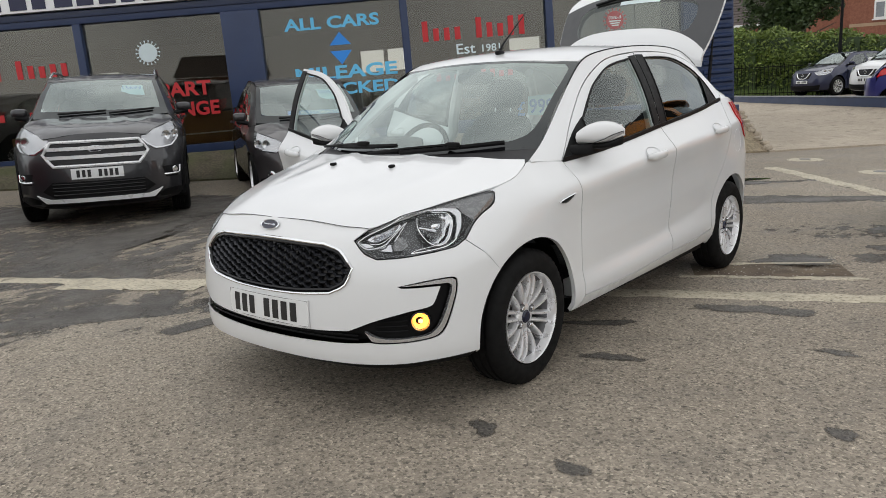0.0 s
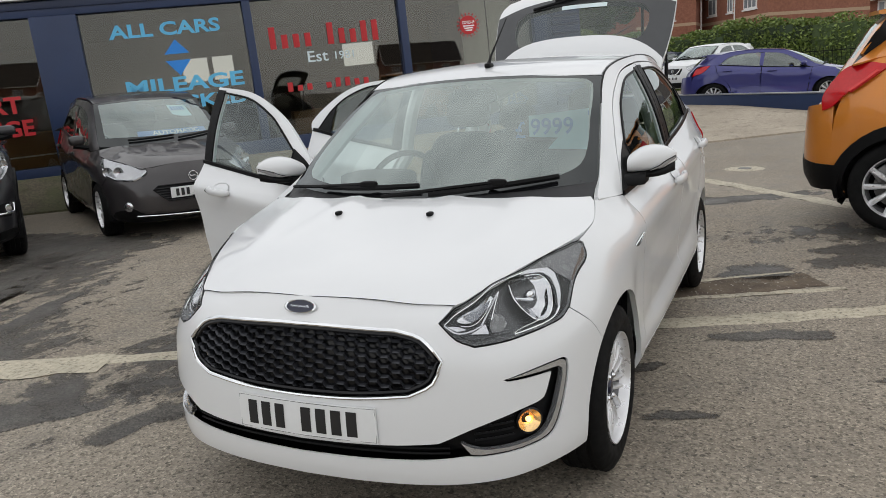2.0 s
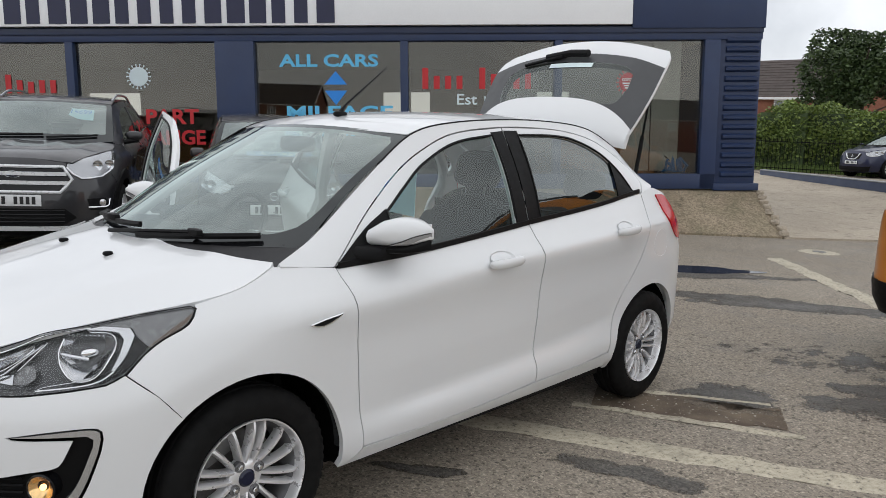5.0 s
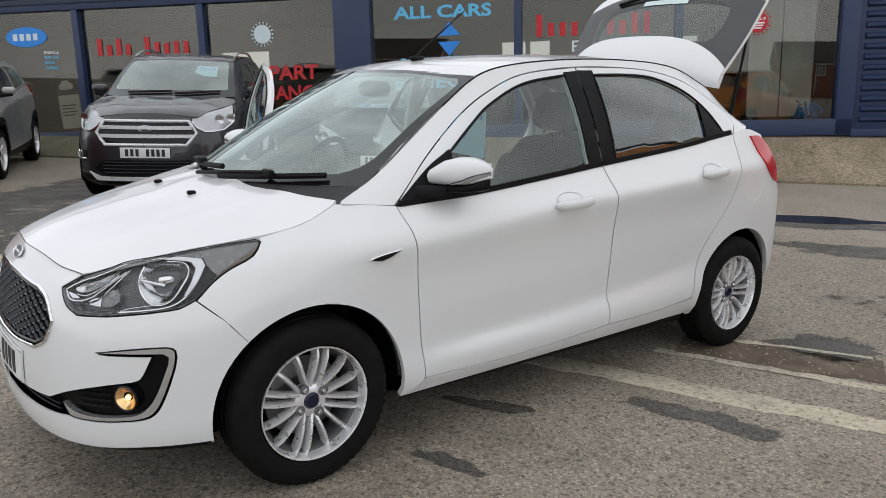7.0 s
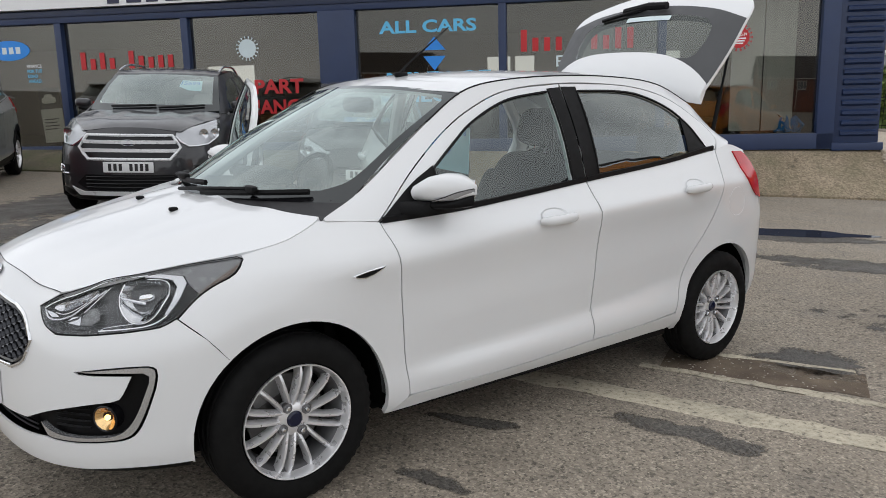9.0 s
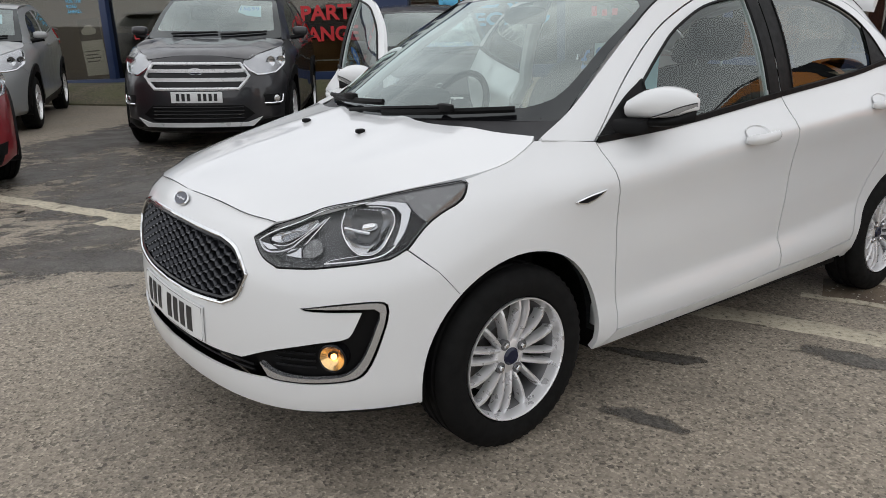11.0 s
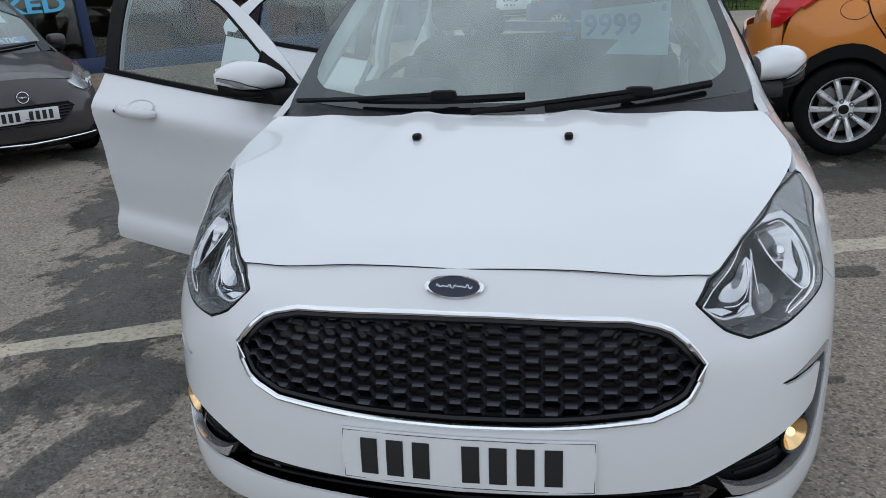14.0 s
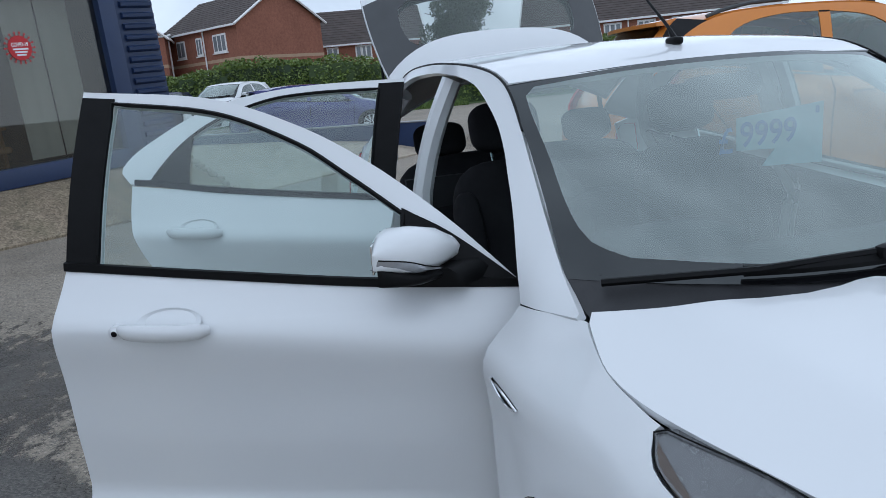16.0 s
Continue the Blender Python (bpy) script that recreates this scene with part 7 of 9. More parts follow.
        seal = [(-2.455, 1.13), (-2.5, 1.195), (-2.35, 1.305), (-2.15, 1.39), (-1.96, 1.43), (-1.75, 1.446), (-1.41, 1.444), (-1.07, 1.405), (-0.86, 1.325), (-0.68, 1.218), (-0.52, 1.095), (-0.4, 0.985), (-0.35, 0.942)]
        upper = join(rail, [(-2.68, 1.2), (-2.64, 1.165), (-2.455, 1.13)], seal, [(-0.35, 0.942), (-0.16, 0.955)], [(-0.16, 0.955), (-0.16, 0.965)])
        part("side_frame", sheet(inset(upper, 0.001), D, 0.035, flange=0.02), white, car)
        b = bmesh.new()
        add_tube(b, [D(x, z) + Vector((0, -sg * 0.002, 0.001)) for x, z in smooth_line(rail[3:-2], 0.04)], 0.004, 6)
        part("roof_ditch", b, M["black"], car)
        # wheel arch liners
        for cx, r in ((0, 0.37), (-2.489, 0.365)):
            b = bmesh.new()
            rr = [[b.verts.new((cx + r * math.cos(a), sg * yy, max(0.245, 0.298 + r * math.sin(a)))) for a in [math.pi * (-0.15 + 1.3 * k / 24) for k in range(25)]] for yy in (0.755, 0.5)]
            for k in range(24):
                b.faces.new((rr[0][k], rr[0][k + 1], rr[1][k + 1], rr[1][k]))
            b.faces.new(rr[1])
            part("arch_liner", b, M["black"], car)
        # tail lamp
        tl = join([(-2.62, 1.12), (-2.75, 1.11), (-2.84, 1.05)], [(-2.84, 1.05), (-2.87, 0.95), (-2.89, 0.86)], [(-2.89, 0.86), (-2.8, 0.89), (-2.7, 0.98), (-2.62, 1.12)], step=0.02)
        part("tail_lamp", sheet(tl, body.side(sg, 0.008), 0.03, flange=0.015), M["red_lens"], car, "red tail lamp")
    # doors
    for sg in (1, -1):
        S, D = body.side(sg), cab.flank(sg)
        for which in ("front", "rear"):
            root = empty(which + "_door", None, car)
            root["label"] = "white %s door, %s" % (which, "closed" if sg > 0 else "standing wide open")
            if which == "front":
                skin = join([(-0.449, 0.295), (-0.428, 0.45), (-0.408, 0.66), (-0.388, 0.82), (-0.355, 0.937)], [(-0.355, 0.937), (-0.63, 0.952), (-1.0, 0.985), (-1.428, 1.027)], [(-1.428, 1.027), (-1.445, 0.84), (-1.45, 0.58), (-1.455, 0.32)], [(-1.455, 0.32), (-1.0, 0.295), (-0.449, 0.295)])
                frame = join([(-1.428, 1.03), (-1.385, 1.441)], [(-1.385, 1.441), (-1.07, 1.403), (-0.86, 1.323), (-0.68, 1.216), (-0.52, 1.093), (-0.4, 0.983), (-0.358, 0.942)], [(-0.358, 0.942), (-0.63, 0.955), (-1.0, 0.988), (-1.428, 1.03)])
                pane = join([(-0.63, 0.962), (-0.63, 1.11)], [(-0.63, 1.11), (-0.76, 1.205), (-0.87, 1.28), (-1.06, 1.362), (-1.305, 1.402)], [(-1.305, 1.402), (-1.345, 1.028)], [(-1.345, 1.028), (-1.0, 0.995), (-0.63, 0.962)])
                pillar = join([(-1.304, 1.418), (-1.3835, 1.426)], [(-1.3835, 1.426), (-1.4275, 1.03)], [(-1.427, 1.03), (-1.346, 1.024)], [(-1.346, 1.024), (-1.304, 1.418)])
                tri = join([(-0.36, 0.945), (-0.52, 1.065), (-0.628, 1.125)], [(-0.628, 1.125), (-0.63, 0.958)], [(-0.63, 0.958), (-0.36, 0.945)])
                hx, hz, hinge, swing, lean = -1.17, 0.896, Vector((-0.488, 0.855, 0.6)), 70.5, (-2.5, 1.5)
            else:
                skin = join([(-1.46, 0.32), (-1.455, 0.58), (-1.45, 0.84), (-1.433, 1.027)], [(-1.433, 1.027), (-1.8, 1.065), (-2.1, 1.093), (-2.45, 1.13)], [(-2.45, 1.13), (-2.435, 1.0), (-2.375, 0.85), (-2.265, 0.71), (-2.165, 0.6), (-2.105, 0.47), (-2.075, 0.345)], [(-2.075, 0.345), (-1.8, 0.325), (-1.46, 0.32)])
                frame = join([(-1.433, 1.03), (-1.39, 1.442)], [(-1.39, 1.442), (-1.75, 1.444), (-1.96, 1.428), (-2.15, 1.388), (-2.35, 1.303), (-2.498, 1.195), (-2.452, 1.135)], [(-2.452, 1.135), (-2.1, 1.098), (-1.8, 1.068), (-1.433, 1.03)])
                pane = join([(-1.525, 1.045), (-1.488, 1.407)], [(-1.488, 1.407), (-1.75, 1.41), (-1.92, 1.395), (-2.12, 1.335), (-2.25, 1.255), (-2.36, 1.145)], [(-2.36, 1.145), (-2.1, 1.105), (-1.8, 1.075), (-1.525, 1.045)])
                pillar = join([(-1.3915, 1.428), (-1.486, 1.43)], [(-1.486, 1.43), (-1.523, 1.043)], [(-1.523, 1.043), (-1.4345, 1.033)], [(-1.4345, 1.033), (-1.3915, 1.428)])
                tri = join([(-2.2, 1.29), (-2.25, 1.262), (-2.37, 1.142)], [(-2.37, 1.142), (-2.21, 1.123)], [(-2.21, 1.123), (-2.2, 1.29)])
                hx, hz, hinge, swing, lean = -2.165, 0.962, Vector((-1.455, 0.85, 0.6)), 66, (-1.0, 0.5)
            if sg < 0:
                h = Matrix.Translation((hinge.x, -hinge.y, hinge.z)) @ Matrix.Rotation(radians(lean[0]), 4, "X") @ Matrix.Rotation(radians(lean[1]), 4, "Y")
                long_ = 1.035 if which == "front" else 1.0
                root.matrix_basis = h @ Matrix.Rotation(radians(swing), 4, "Z") @ Matrix.Diagonal((long_, 1, 1, 1)) @ h.inverted()
            part("door_skin", sheet(inset(skin, GAP), S, 0.02, flange=0.03), white, root)
            part("window_frame", sheet(inset(frame, 0.002), cab.flank(sg, 0.0), 0.035, holes=[pane], flange=0.02), white, root, "white window frame")
            g = part("window_pane", sheet(pane, cab.flank(sg, -0.006), 0.06), M["door_glass" if which == "front" or sg < 0 else "side_glass"], root, "tinted window pane")
            g.visible_shadow = False
            part("pillar_trim", sheet(pillar, cab.flank(sg, 0.003), 0.04, flange=0.006), M["black"], root, "black pillar trim")
            part("corner_trim", sheet(tri, cab.flank(sg, 0.003), 0.03, flange=0.008), M["black"], root, "black corner trim")
            b = bmesh.new()
            add_tube(b, [cab.flank(sg, 0.002)(x, z) for x, z in inset(pane, -0.004)], 0.006, 5, closed=True)
            part("window_seal", b, M["black"], root)
            x0, x1 = (-0.36, -1.43) if which == "front" else (-1.435, -2.43)
            b = bmesh.new()
            belt = [(x0 + (x1 - x0) * k / 24) for k in range(25)]
            strip(b, [cab.flank(sg, 0.002)(x, KA_BELT(x) + 0.004) for x in belt], 0.024, lambda i: (0, sg, 0.1), 0.007)
            part("belt_trim", b, M["black"], root, "black belt trim")
            handle(root, lambda x, z, o=0.0, sg=sg: body.at(X(x), z, o, sg), hx, hz, 0.21)
            if which == "front":
                door_mirror(root, sg)
                if sg < 0:
                    b = bmesh.new()
                    c = body.at(X(-1.282), hz - 0.002, 0.012, sg)
                    add_lathe(b, [(0.0, 0.006), (0.008, 0.006), (0.011, 0.002), (0.017, 0.0), (0.018, -0.02)], 16, Matrix.Translation(c + Vector((0, 0, 0))) @ Matrix.Rotation(radians(180), 4, "X"))
                    lk = part("key_lock", b, M["white_paint"], root, "white key lock")
                    b = bmesh.new()
                    add_lathe(b, [(0.0, 0.007), (0.006, 0.007), (0.008, 0.004)], 12, Matrix.Translation(c - Vector((0, 0.001, 0))) @ Matrix.Rotation(radians(180), 4, "X"))
                    part("keyhole", b, M["black"], lk)
            # inner trim of the door
            inner = inset(skin, 0.03)
            part("door_card", sheet(inner, body.side(sg, -0.07), 0.06, flange=0.02), M["inner"], root, "grey inner door trim")
            edge = bmesh.new()
            a1 = [edge.verts.new(S(x, z)) for x, z in inset(skin, 0.006)]
            a2 = [edge.verts.new(body.side(sg, -0.07)(x, z)) for x, z in inset(skin, 0.03)]
            for i in range(len(a1)):
                edge.faces.new((a1[i], a1[(i + 1) % len(a1)], a2[(i + 1) % len(a2)], a2[i]))
            part("door_edge", edge, white, root)
            b = bmesh.new()
            mid = (x0 + x1) / 2
            pad(b, body.at(X(mid), 0.72, -0.09, sg), (0.5, 0.07, 0.06), 0.5)
            part("armrest", b, M["inner"], root)
        # added black sheet behind the closed side: keeps the joints dark, stops light leaks
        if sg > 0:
            part("joint_blackout", sheet(join([(-0.37, 0.24), (-2.1, 0.26)], [(-2.12, 0.45), (-2.3, 0.72), (-2.5, 1.11)], [(-2.5, 1.11), (-1.4, 1.01), (-0.2, 0.92)], [(-0.2, 0.92), (-0.2, 0.7), (-0.37, 0.55), (-0.37, 0.24)], step=0.08), body.side(sg, -0.03), 0.1), M["black"], car)

    # roof
    front_edge = [(-0.86, -0.58), (-0.815, -0.38), (-0.79, 0.0), (-0.815, 0.38), (-0.86, 0.58)]
    sides = [(x, KA_RAIL_Y(x) - 0.012) for x in (-0.86, -1.0, -1.4, -2.0, -2.4, -2.58)]
    roof_o = join(front_edge, sides, [(-2.58, 0.56), (-2.63, 0.3), (-2.64, 0.0), (-2.63, -0.3), (-2.58, -0.56)], [(x, -y) for x, y in sides[::-1]], step=0.05)
    part("roof", sheet(roof_o, cab.top(), 0.06, flange=0.025), white, car, "white roof")
    b = bmesh.new()
    base = cab.top()(-0.985, 0.0)
    pad(b, base + Vector((0, 0, 0.008)), (0.07, 0.032, 0.025), 0.6)
    add_tube(b, [base + Vector((0.005, 0, 0.01)), base + Vector((-0.03, 0, 0.05)), base + Vector((-0.28, 0, 0.24))], 0.009, 8, taper=[1.3, 0.6, 0.28])
    part("roof_aerial", b, M["black"], car, "black roof aerial")
    # windscreen
    scr = cab.screen((0.03, 0, 0.99), (-0.27, 0.69, 1.005), (-0.795, 0, 1.42), (-0.862, 0.578, 1.392))
    glass_o = join([(-0.83, 0.085), (-0.91, 0.14), (-0.94, 0.26), (-0.945, 0.5), (-0.94, 0.9), (-0.89, 0.955)], [(-0.89, 0.955), (-0.5, 0.965), (0, 0.965), (0.5, 0.965), (0.89, 0.955)], [(0.89, 0.955), (0.94, 0.9), (0.945, 0.5), (0.94, 0.26), (0.91, 0.14), (0.83, 0.085)], [(0.83, 0.085), (0.5, 0.06), (0, 0.05), (-0.5, 0.06), (-0.83, 0.085)], step=0.06)
    rim_o = join([(-1.0, 0.0), (-1.0, 1.0)], [(-1.0, 1.0), (1.0, 1.0)], [(1.0, 1.0), (1.0, 0.0)], [(1.0, 0.0), (-1.0, 0.0)], step=0.06)
    border = part("windscreen_border", sheet(rim_o, scr, 0.08, holes=[glass_o]), M["screen_border"], car, "black windscreen border")
    ws = part("windscreen", sheet(glass_o, scr, 0.08), M["screen_glass"], car, "clear windscreen")
    ws.visible_shadow = False
    b = bmesh.new()
    rows = []
    for k in range(25):
        u = -1 + k / 12
        p = scr(u, 0.02)
        yy = p.y
        xb = 0.0 if abs(yy) < 0.3 else -0.145 * ((abs(yy) - 0.3) / 0.39) ** 1.2
        q = bon(xb + 0.01, yy) - Vector((0, 0, 0.02))
        rows.append([b.verts.new(p), b.verts.new(p.lerp(q, 0.5) - Vector((0, 0, 0.012))), b.verts.new(q)])
    for a, c in zip(rows, rows[1:]):
        for j in range(2):
            b.faces.new((a[j], a[j + 1], c[j + 1], c[j]))
    part("cowl", b, M["cowl"], car, "black plastic scuttle panel")
    # wipers: each an arm and a blade
    for (u0, v0), (u1, v1), (ua, va) in (((-0.6, 0.02), (0.1, 0.055), (-0.93, -0.03)), ((0.18, -0.005), (0.82, 0.045), (-0.1, -0.015))):
        wp = empty("wiper", None, car)
        up = cab.screen((0.03, 0, 0.99), (-0.27, 0.69, 1.005), (-0.795, 0, 1.42), (-0.862, 0.578, 1.392), 0.02)
        b = bmesh.new()
        add_tube(b, [up(u0 + (u1 - u0) * k / 10, v0 + (v1 - v0) * k / 10) for k in range(11)], 0.009, 6, flat=1.3)
        part("wiper_blade", b, M["black"], wp)
        um, vm = (u0 + u1) / 2 + 0.03, (v0 + v1) / 2
        b = bmesh.new()
        add_tube(b, [up(ua, va), up((ua + um) / 2, (va + vm) / 2) + Vector((0, 0, 0.012)), up(um, vm) + Vector((0, 0, 0.016))], 0.008, 6)
        pad(b, up(um, vm) + Vector((0, 0, 0.014)), (0.03, 0.075, 0.028), 0.5, seg=6)
        part("wiper_arm", b, M["black"], wp)
    # upright price card in the cabin, in front of the passenger seat
    card_x = -0.965
    def on_card(y, z, o=0.0):
        return Vector((card_x + o - 0.02 * (y - 0.2), y, z))

    c0 = part("price_card", sheet(join([(0.195, 1.125), (0.195, 1.225)], [(0.195, 1.225), (0.517, 1.25)], [(0.517, 1.25), (0.512, 1.056)], [(0.512, 1.056), (0.285, 1.068)], [(0.285, 1.068), (0.335, 1.118)], [(0.335, 1.118), (0.195, 1.125)], step=0.05), on_card, 0.06, flange=0.003), M["price"], car, "pale blue price card reading £9999")
    for text, y0, y1, z0, z1 in (("9999", 0.205, 0.412, 1.133, 1.212), ("£", 0.128, 0.178, 1.12, 1.2), ("8", 0.482, 0.498, 1.215, 1.238)):
        tb = text_bm(text, 1.0, 0, 1.0, 0.014)
        tw, th = max(v.co.x for v in tb.verts), max(v.co.y for v in tb.verts)
        for v in tb.verts:
            v.co = on_card(y0 + (y1 - y0) * v.co.x / tw, z0 + (z1 - z0) * v.co.y / th, 0.004)
        part("price_digits", tb, M["price_blue"], c0, smooth=0)
    part("card_backing", sheet(join([(0.11, 1.105), (0.11, 1.21)], [(0.11, 1.21), (0.192, 1.222)], [(0.192, 1.222), (0.192, 1.1)], [(0.192, 1.1), (0.11, 1.105)], step=0.05), on_card, 0.06, flange=0.003), M["clear"], c0)

    # wheels
    for x, y, turn in ((0, 0.725, 180), (-2.489, 0.725, 180), (0, -0.725, 0), (-2.489, -0.725, 0)):
        wheel(car, pose(x, y, 0.298, 0, 0, turn) @ Matrix.Rotation(radians(14 if x == 0 else 5), 4, "Y"), 0.298, 0.19, 0.196, 16, "pairs")
    # rear bumper and tail below the boot opening
    for sg in (1, -1):
        b = bmesh.new()
        sheet(join([(X(-2.9), 0.86), (X(-2.9), 0.3)], [(X(-2.9), 0.3), (body.s[-1], 0.285)], [(body.s[-1], 0.285), (body.s[-1], 0.74)], [(body.s[-1], 0.74), (body.where("r", 0.6), 0.76)], [(body.where("r", 0.6), 0.76), (X(-2.9), 0.86)], step=0.05), lambda s, z, sg=sg: body.at(s, z, 0, sg), 0.06, flange=0.02, bm=b)
        part("rear_bumper", b, white, car)
    # underbody and floor
    b = bmesh.new()
    add_box(b, (-2.95, -0.62, 0.2), (0.45, 0.62, 0.26))
    add_box(b, (-2.1, -0.76, 0.21), (-0.4, 0.76, 0.28))
    add_box(b, (0.3, -0.45, 0.2), (0.62, 0.45, 0.6))
    add_box(b, (-0.25, -0.6, 0.28), (-0.22, 0.6, 0.95))
    part("floor_pan", b, M["black"], car)
    cabin_parts(car, cab, body)
    tailgate(car, cab)
    return car


def cabin_parts(car, cab, body):
    """Dashboard, steering wheel, seats, headliner and pillars inside the cabin."""
    rings = []
    for k in range(9):
        y = -0.68 + 1.36 * k / 8
        rings.append([(-0.1, y, 0.93), (-0.28, y, 0.985), (-0.45, y, 0.97), (-0.55, y, 0.88), (-0.5, y, 0.68), (-0.35, y, 0.55), (-0.1, y, 0.6)])
    part("dashboard", loft(rings), M["inner"], car, "dark grey dashboard")
    b = bmesh.new()
    pad(b, (-0.45, -0.36, 1.0), (0.2, 0.34, 0.08), 0.5)
    part("instrument_hood", b, M["inner"], car)
    sw = empty("steering_wheel", pose(-0.68, -0.36, 0.92, 0, 64, 0), car)
    b = bmesh.new()
    add_tube(b, [(0.185 * math.cos(a), 0.185 * math.sin(a), 0) for a in [2 * math.pi * k / 36 for k in range(36)]], 0.015, 8, closed=True)
    part("wheel_rim", b, M["black"], sw)
    b = bmesh.new()
    pad(b, (0, 0, -0.02), (0.13, 0.14, 0.05), 0.6)
    for a in (0, 180, 270):
        add_tube(b, [(0, 0, -0.02), (0.18 * math.cos(radians(a + 90)), 0.18 * math.sin(radians(a + 90)), 0)], 0.014, 6)
    part("wheel_spokes", b, M["inner"], sw)
    for y in (0.36, -0.36):
        front_seat(car, y)
    b = bmesh.new()
    pad(b, (-1.95, 0, 0.52), (0.5, 1.25, 0.17), 0.4)
    pad(b, (0, 0, 0.3), (0.15, 1.25, 0.6), 0.4, pose(-2.2, 0, 0.52, 0, -22, 0))
    for y in (-0.38, 0.38):
        pad(b, (0, y, 0.68), (0.09, 0.25, 0.16), 0.55, pose(-2.2, 0, 0.52, 0, -22, 0))
    part("rear_bench", b, M["seat"], car, "charcoal rear bench seat")
    head = join([(-0.84, -0.55), (-0.8, 0.0), (-0.84, 0.55)], [(-0.84, 0.55), (-2.55, 0.54)], [(-2.55, 0.54), (-2.55, -0.54)], [(-2.55, -0.54), (-0.84, -0.55)], step=0.1)
    part("headliner", sheet(head, cab.top(-0.03), 0.15), M["headliner"], car, "pale grey headliner")
    for sg in (1, -1):
        for pts in ([(-0.3, 0.96), (-0.6, 1.19), (-0.88, 1.36)], [(-1.45, 0.3), (-1.44, 1.0), (-1.41, 1.42)], [(-2.42, 1.0), (-2.42, 1.15), (-2.2, 1.38)]):
            b = bmesh.new()
            line = smooth_line(pts, 0.06)
            add_tube(b, [(cab.flank(sg, -0.05)(x, z) if z > KA_BELT(x) else body.at(body.x(x), z, -0.07, sg)) for x, z in line], 0.035, 8)
            part("inner_pillar", b, M["headliner"] if sg > 0 else M["white_paint"], car)
        b = bmesh.new()
        add_box(b, (-2.1, sg * 0.7, 0.24), (-0.44, sg * 0.775, 0.36), bevel=0.015)
        part("door_sill", b, M["white_paint"], car)
    b = bmesh.new()
    pad(b, (-0.75, 0.0, 1.335), (0.03, 0.24, 0.07), 0.5)
    part("rear_view_mirror", b, M["black"], car)
    b = bmesh.new()
    add_box(b, (-2.3, -0.6, 0.5), (-2.26, 0.6, 1.0))
    add_box(b, (-3.0, -0.55, 0.5), (-2.3, 0.55, 0.54))
    part("boot_floor", b, M["inner"], car)


def tailgate(car, cab):
    """The raised tailgate: spoiler, glass in a black border, white lower panel, wiper and gas struts."""
    lift = radians(55)
    L = Vector((-math.cos(lift), 0, math.sin(lift)))
    N = Vector((math.sin(lift), 0, math.cos(lift)))
    O = Vector((-2.491, 0, 1.462))
    wid = Curve((-0.05, 0.555), (0.0, 0.56), (0.12, 0.585), (0.3, 0.61), (0.5, 0.62), (0.62, 0.6), (0.7, 0.53))

    def fn(v, y, out=0.0):
        k = y / wid(v)
        drop = 0.075 * k * k + 0.5 * max(0.0, v - 0.46) ** 1.6
        return O + L * v + Vector((0, y, 0)) + N * (out - drop - 0.01)

    gate = empty("tailgate", None, car)
    gate["label"] = "raised white tailgate with tinted rear window"
    edge = [(v, wid(v)) for v in (0.0, 0.12, 0.3, 0.5, 0.6, 0.66)]
    o = join([(0.0, -0.56), (0.0, 0.56)], edge, [(0.66, wid(0.66)), (0.71, 0.3), (0.72, 0.0), (0.71, -0.3), (0.66, -wid(0.66))], [(v, -w) for v, w in edge[::-1]], step=0.05)
    side = [(v, wid(v) - 0.004) for v in (0.06, 0.15, 0.3, 0.42, 0.5)]
    border = join([(0.06, -side[0][1]), (0.14, -0.3), (0.16, 0.0), (0.14, 0.3), (0.06, side[0][1])], side, [(0.5, side[-1][1]), (0.56, 0.4), (0.585, 0.0), (0.56, -0.4), (0.5, -side[-1][1])], [(v, -w) for v, w in side[::-1]], step=0.05)
    pane = join([(0.205, -0.4), (0.2, 0.0), (0.205, 0.4)], [(0.205, 0.4), (0.23, 0.43), (0.33, 0.46), (0.43, 0.455)], [(0.43, 0.455), (0.485, 0.39), (0.51, 0.0), (0.485, -0.39), (0.43, -0.455)], [(0.43, -0.455), (0.33, -0.46), (0.23, -0.43), (0.205, -0.4)], step=0.05)
    part("gate_panel", sheet(o, fn, 0.06, holes=[inset(border, 0.008)], flange=0.014, inward=-N), M["white_paint"], gate)
    part("glass_border", sheet(border, lambda v, y: fn(v, y, 0.004), 0.06, holes=[pane], flange=0.012, inward=-N), M["grey_plastic"], gate, "dark glass border")
    g = part("rear_window", sheet(pane, lambda v, y: fn(v, y, 0.004), 0.08), M["rear_glass"], gate)
    g.visible_shadow = False
    # spoiler lip over the top of the glass
    rings = []
    for k in range(25):
        y = -0.565 + 1.13 * k / 24
        e = 1 - (abs(y) / 0.565) ** 4
        tip = fn(0.065 + 0.125 * e, y, 0.006 + 0.055 * e)
        b0 = fn(-0.03 - 0.01 * e, y, 0.01 * e)
        low = fn(-0.045, y, -0.03)
        rings.append([b0, b0.lerp(tip, 0.35) + N * (0.03 * e + 0.006), b0.lerp(tip, 0.75) + N * (0.022 * e + 0.003), tip, tip - N * (0.02 * e + 0.004), b0.lerp(tip, 0.6) - N * 0.024, low])
    part("spoiler", loft(rings), M["white_paint"], gate, "white roof spoiler", smooth=50)
    b = bmesh.new()
    add_tube(b, [fn(0.545, -0.18, 0.02), fn(0.56, 0.0, 0.034), fn(0.555, 0.13, 0.034)], 0.022, 8, flat=1.0)
    wp = part("rear_wiper", b, M["black"], gate)
    b = bmesh.new()
    add_tube(b, [fn(0.5, -0.34, 0.015), fn(0.54, -0.05, 0.03)], 0.011, 6)
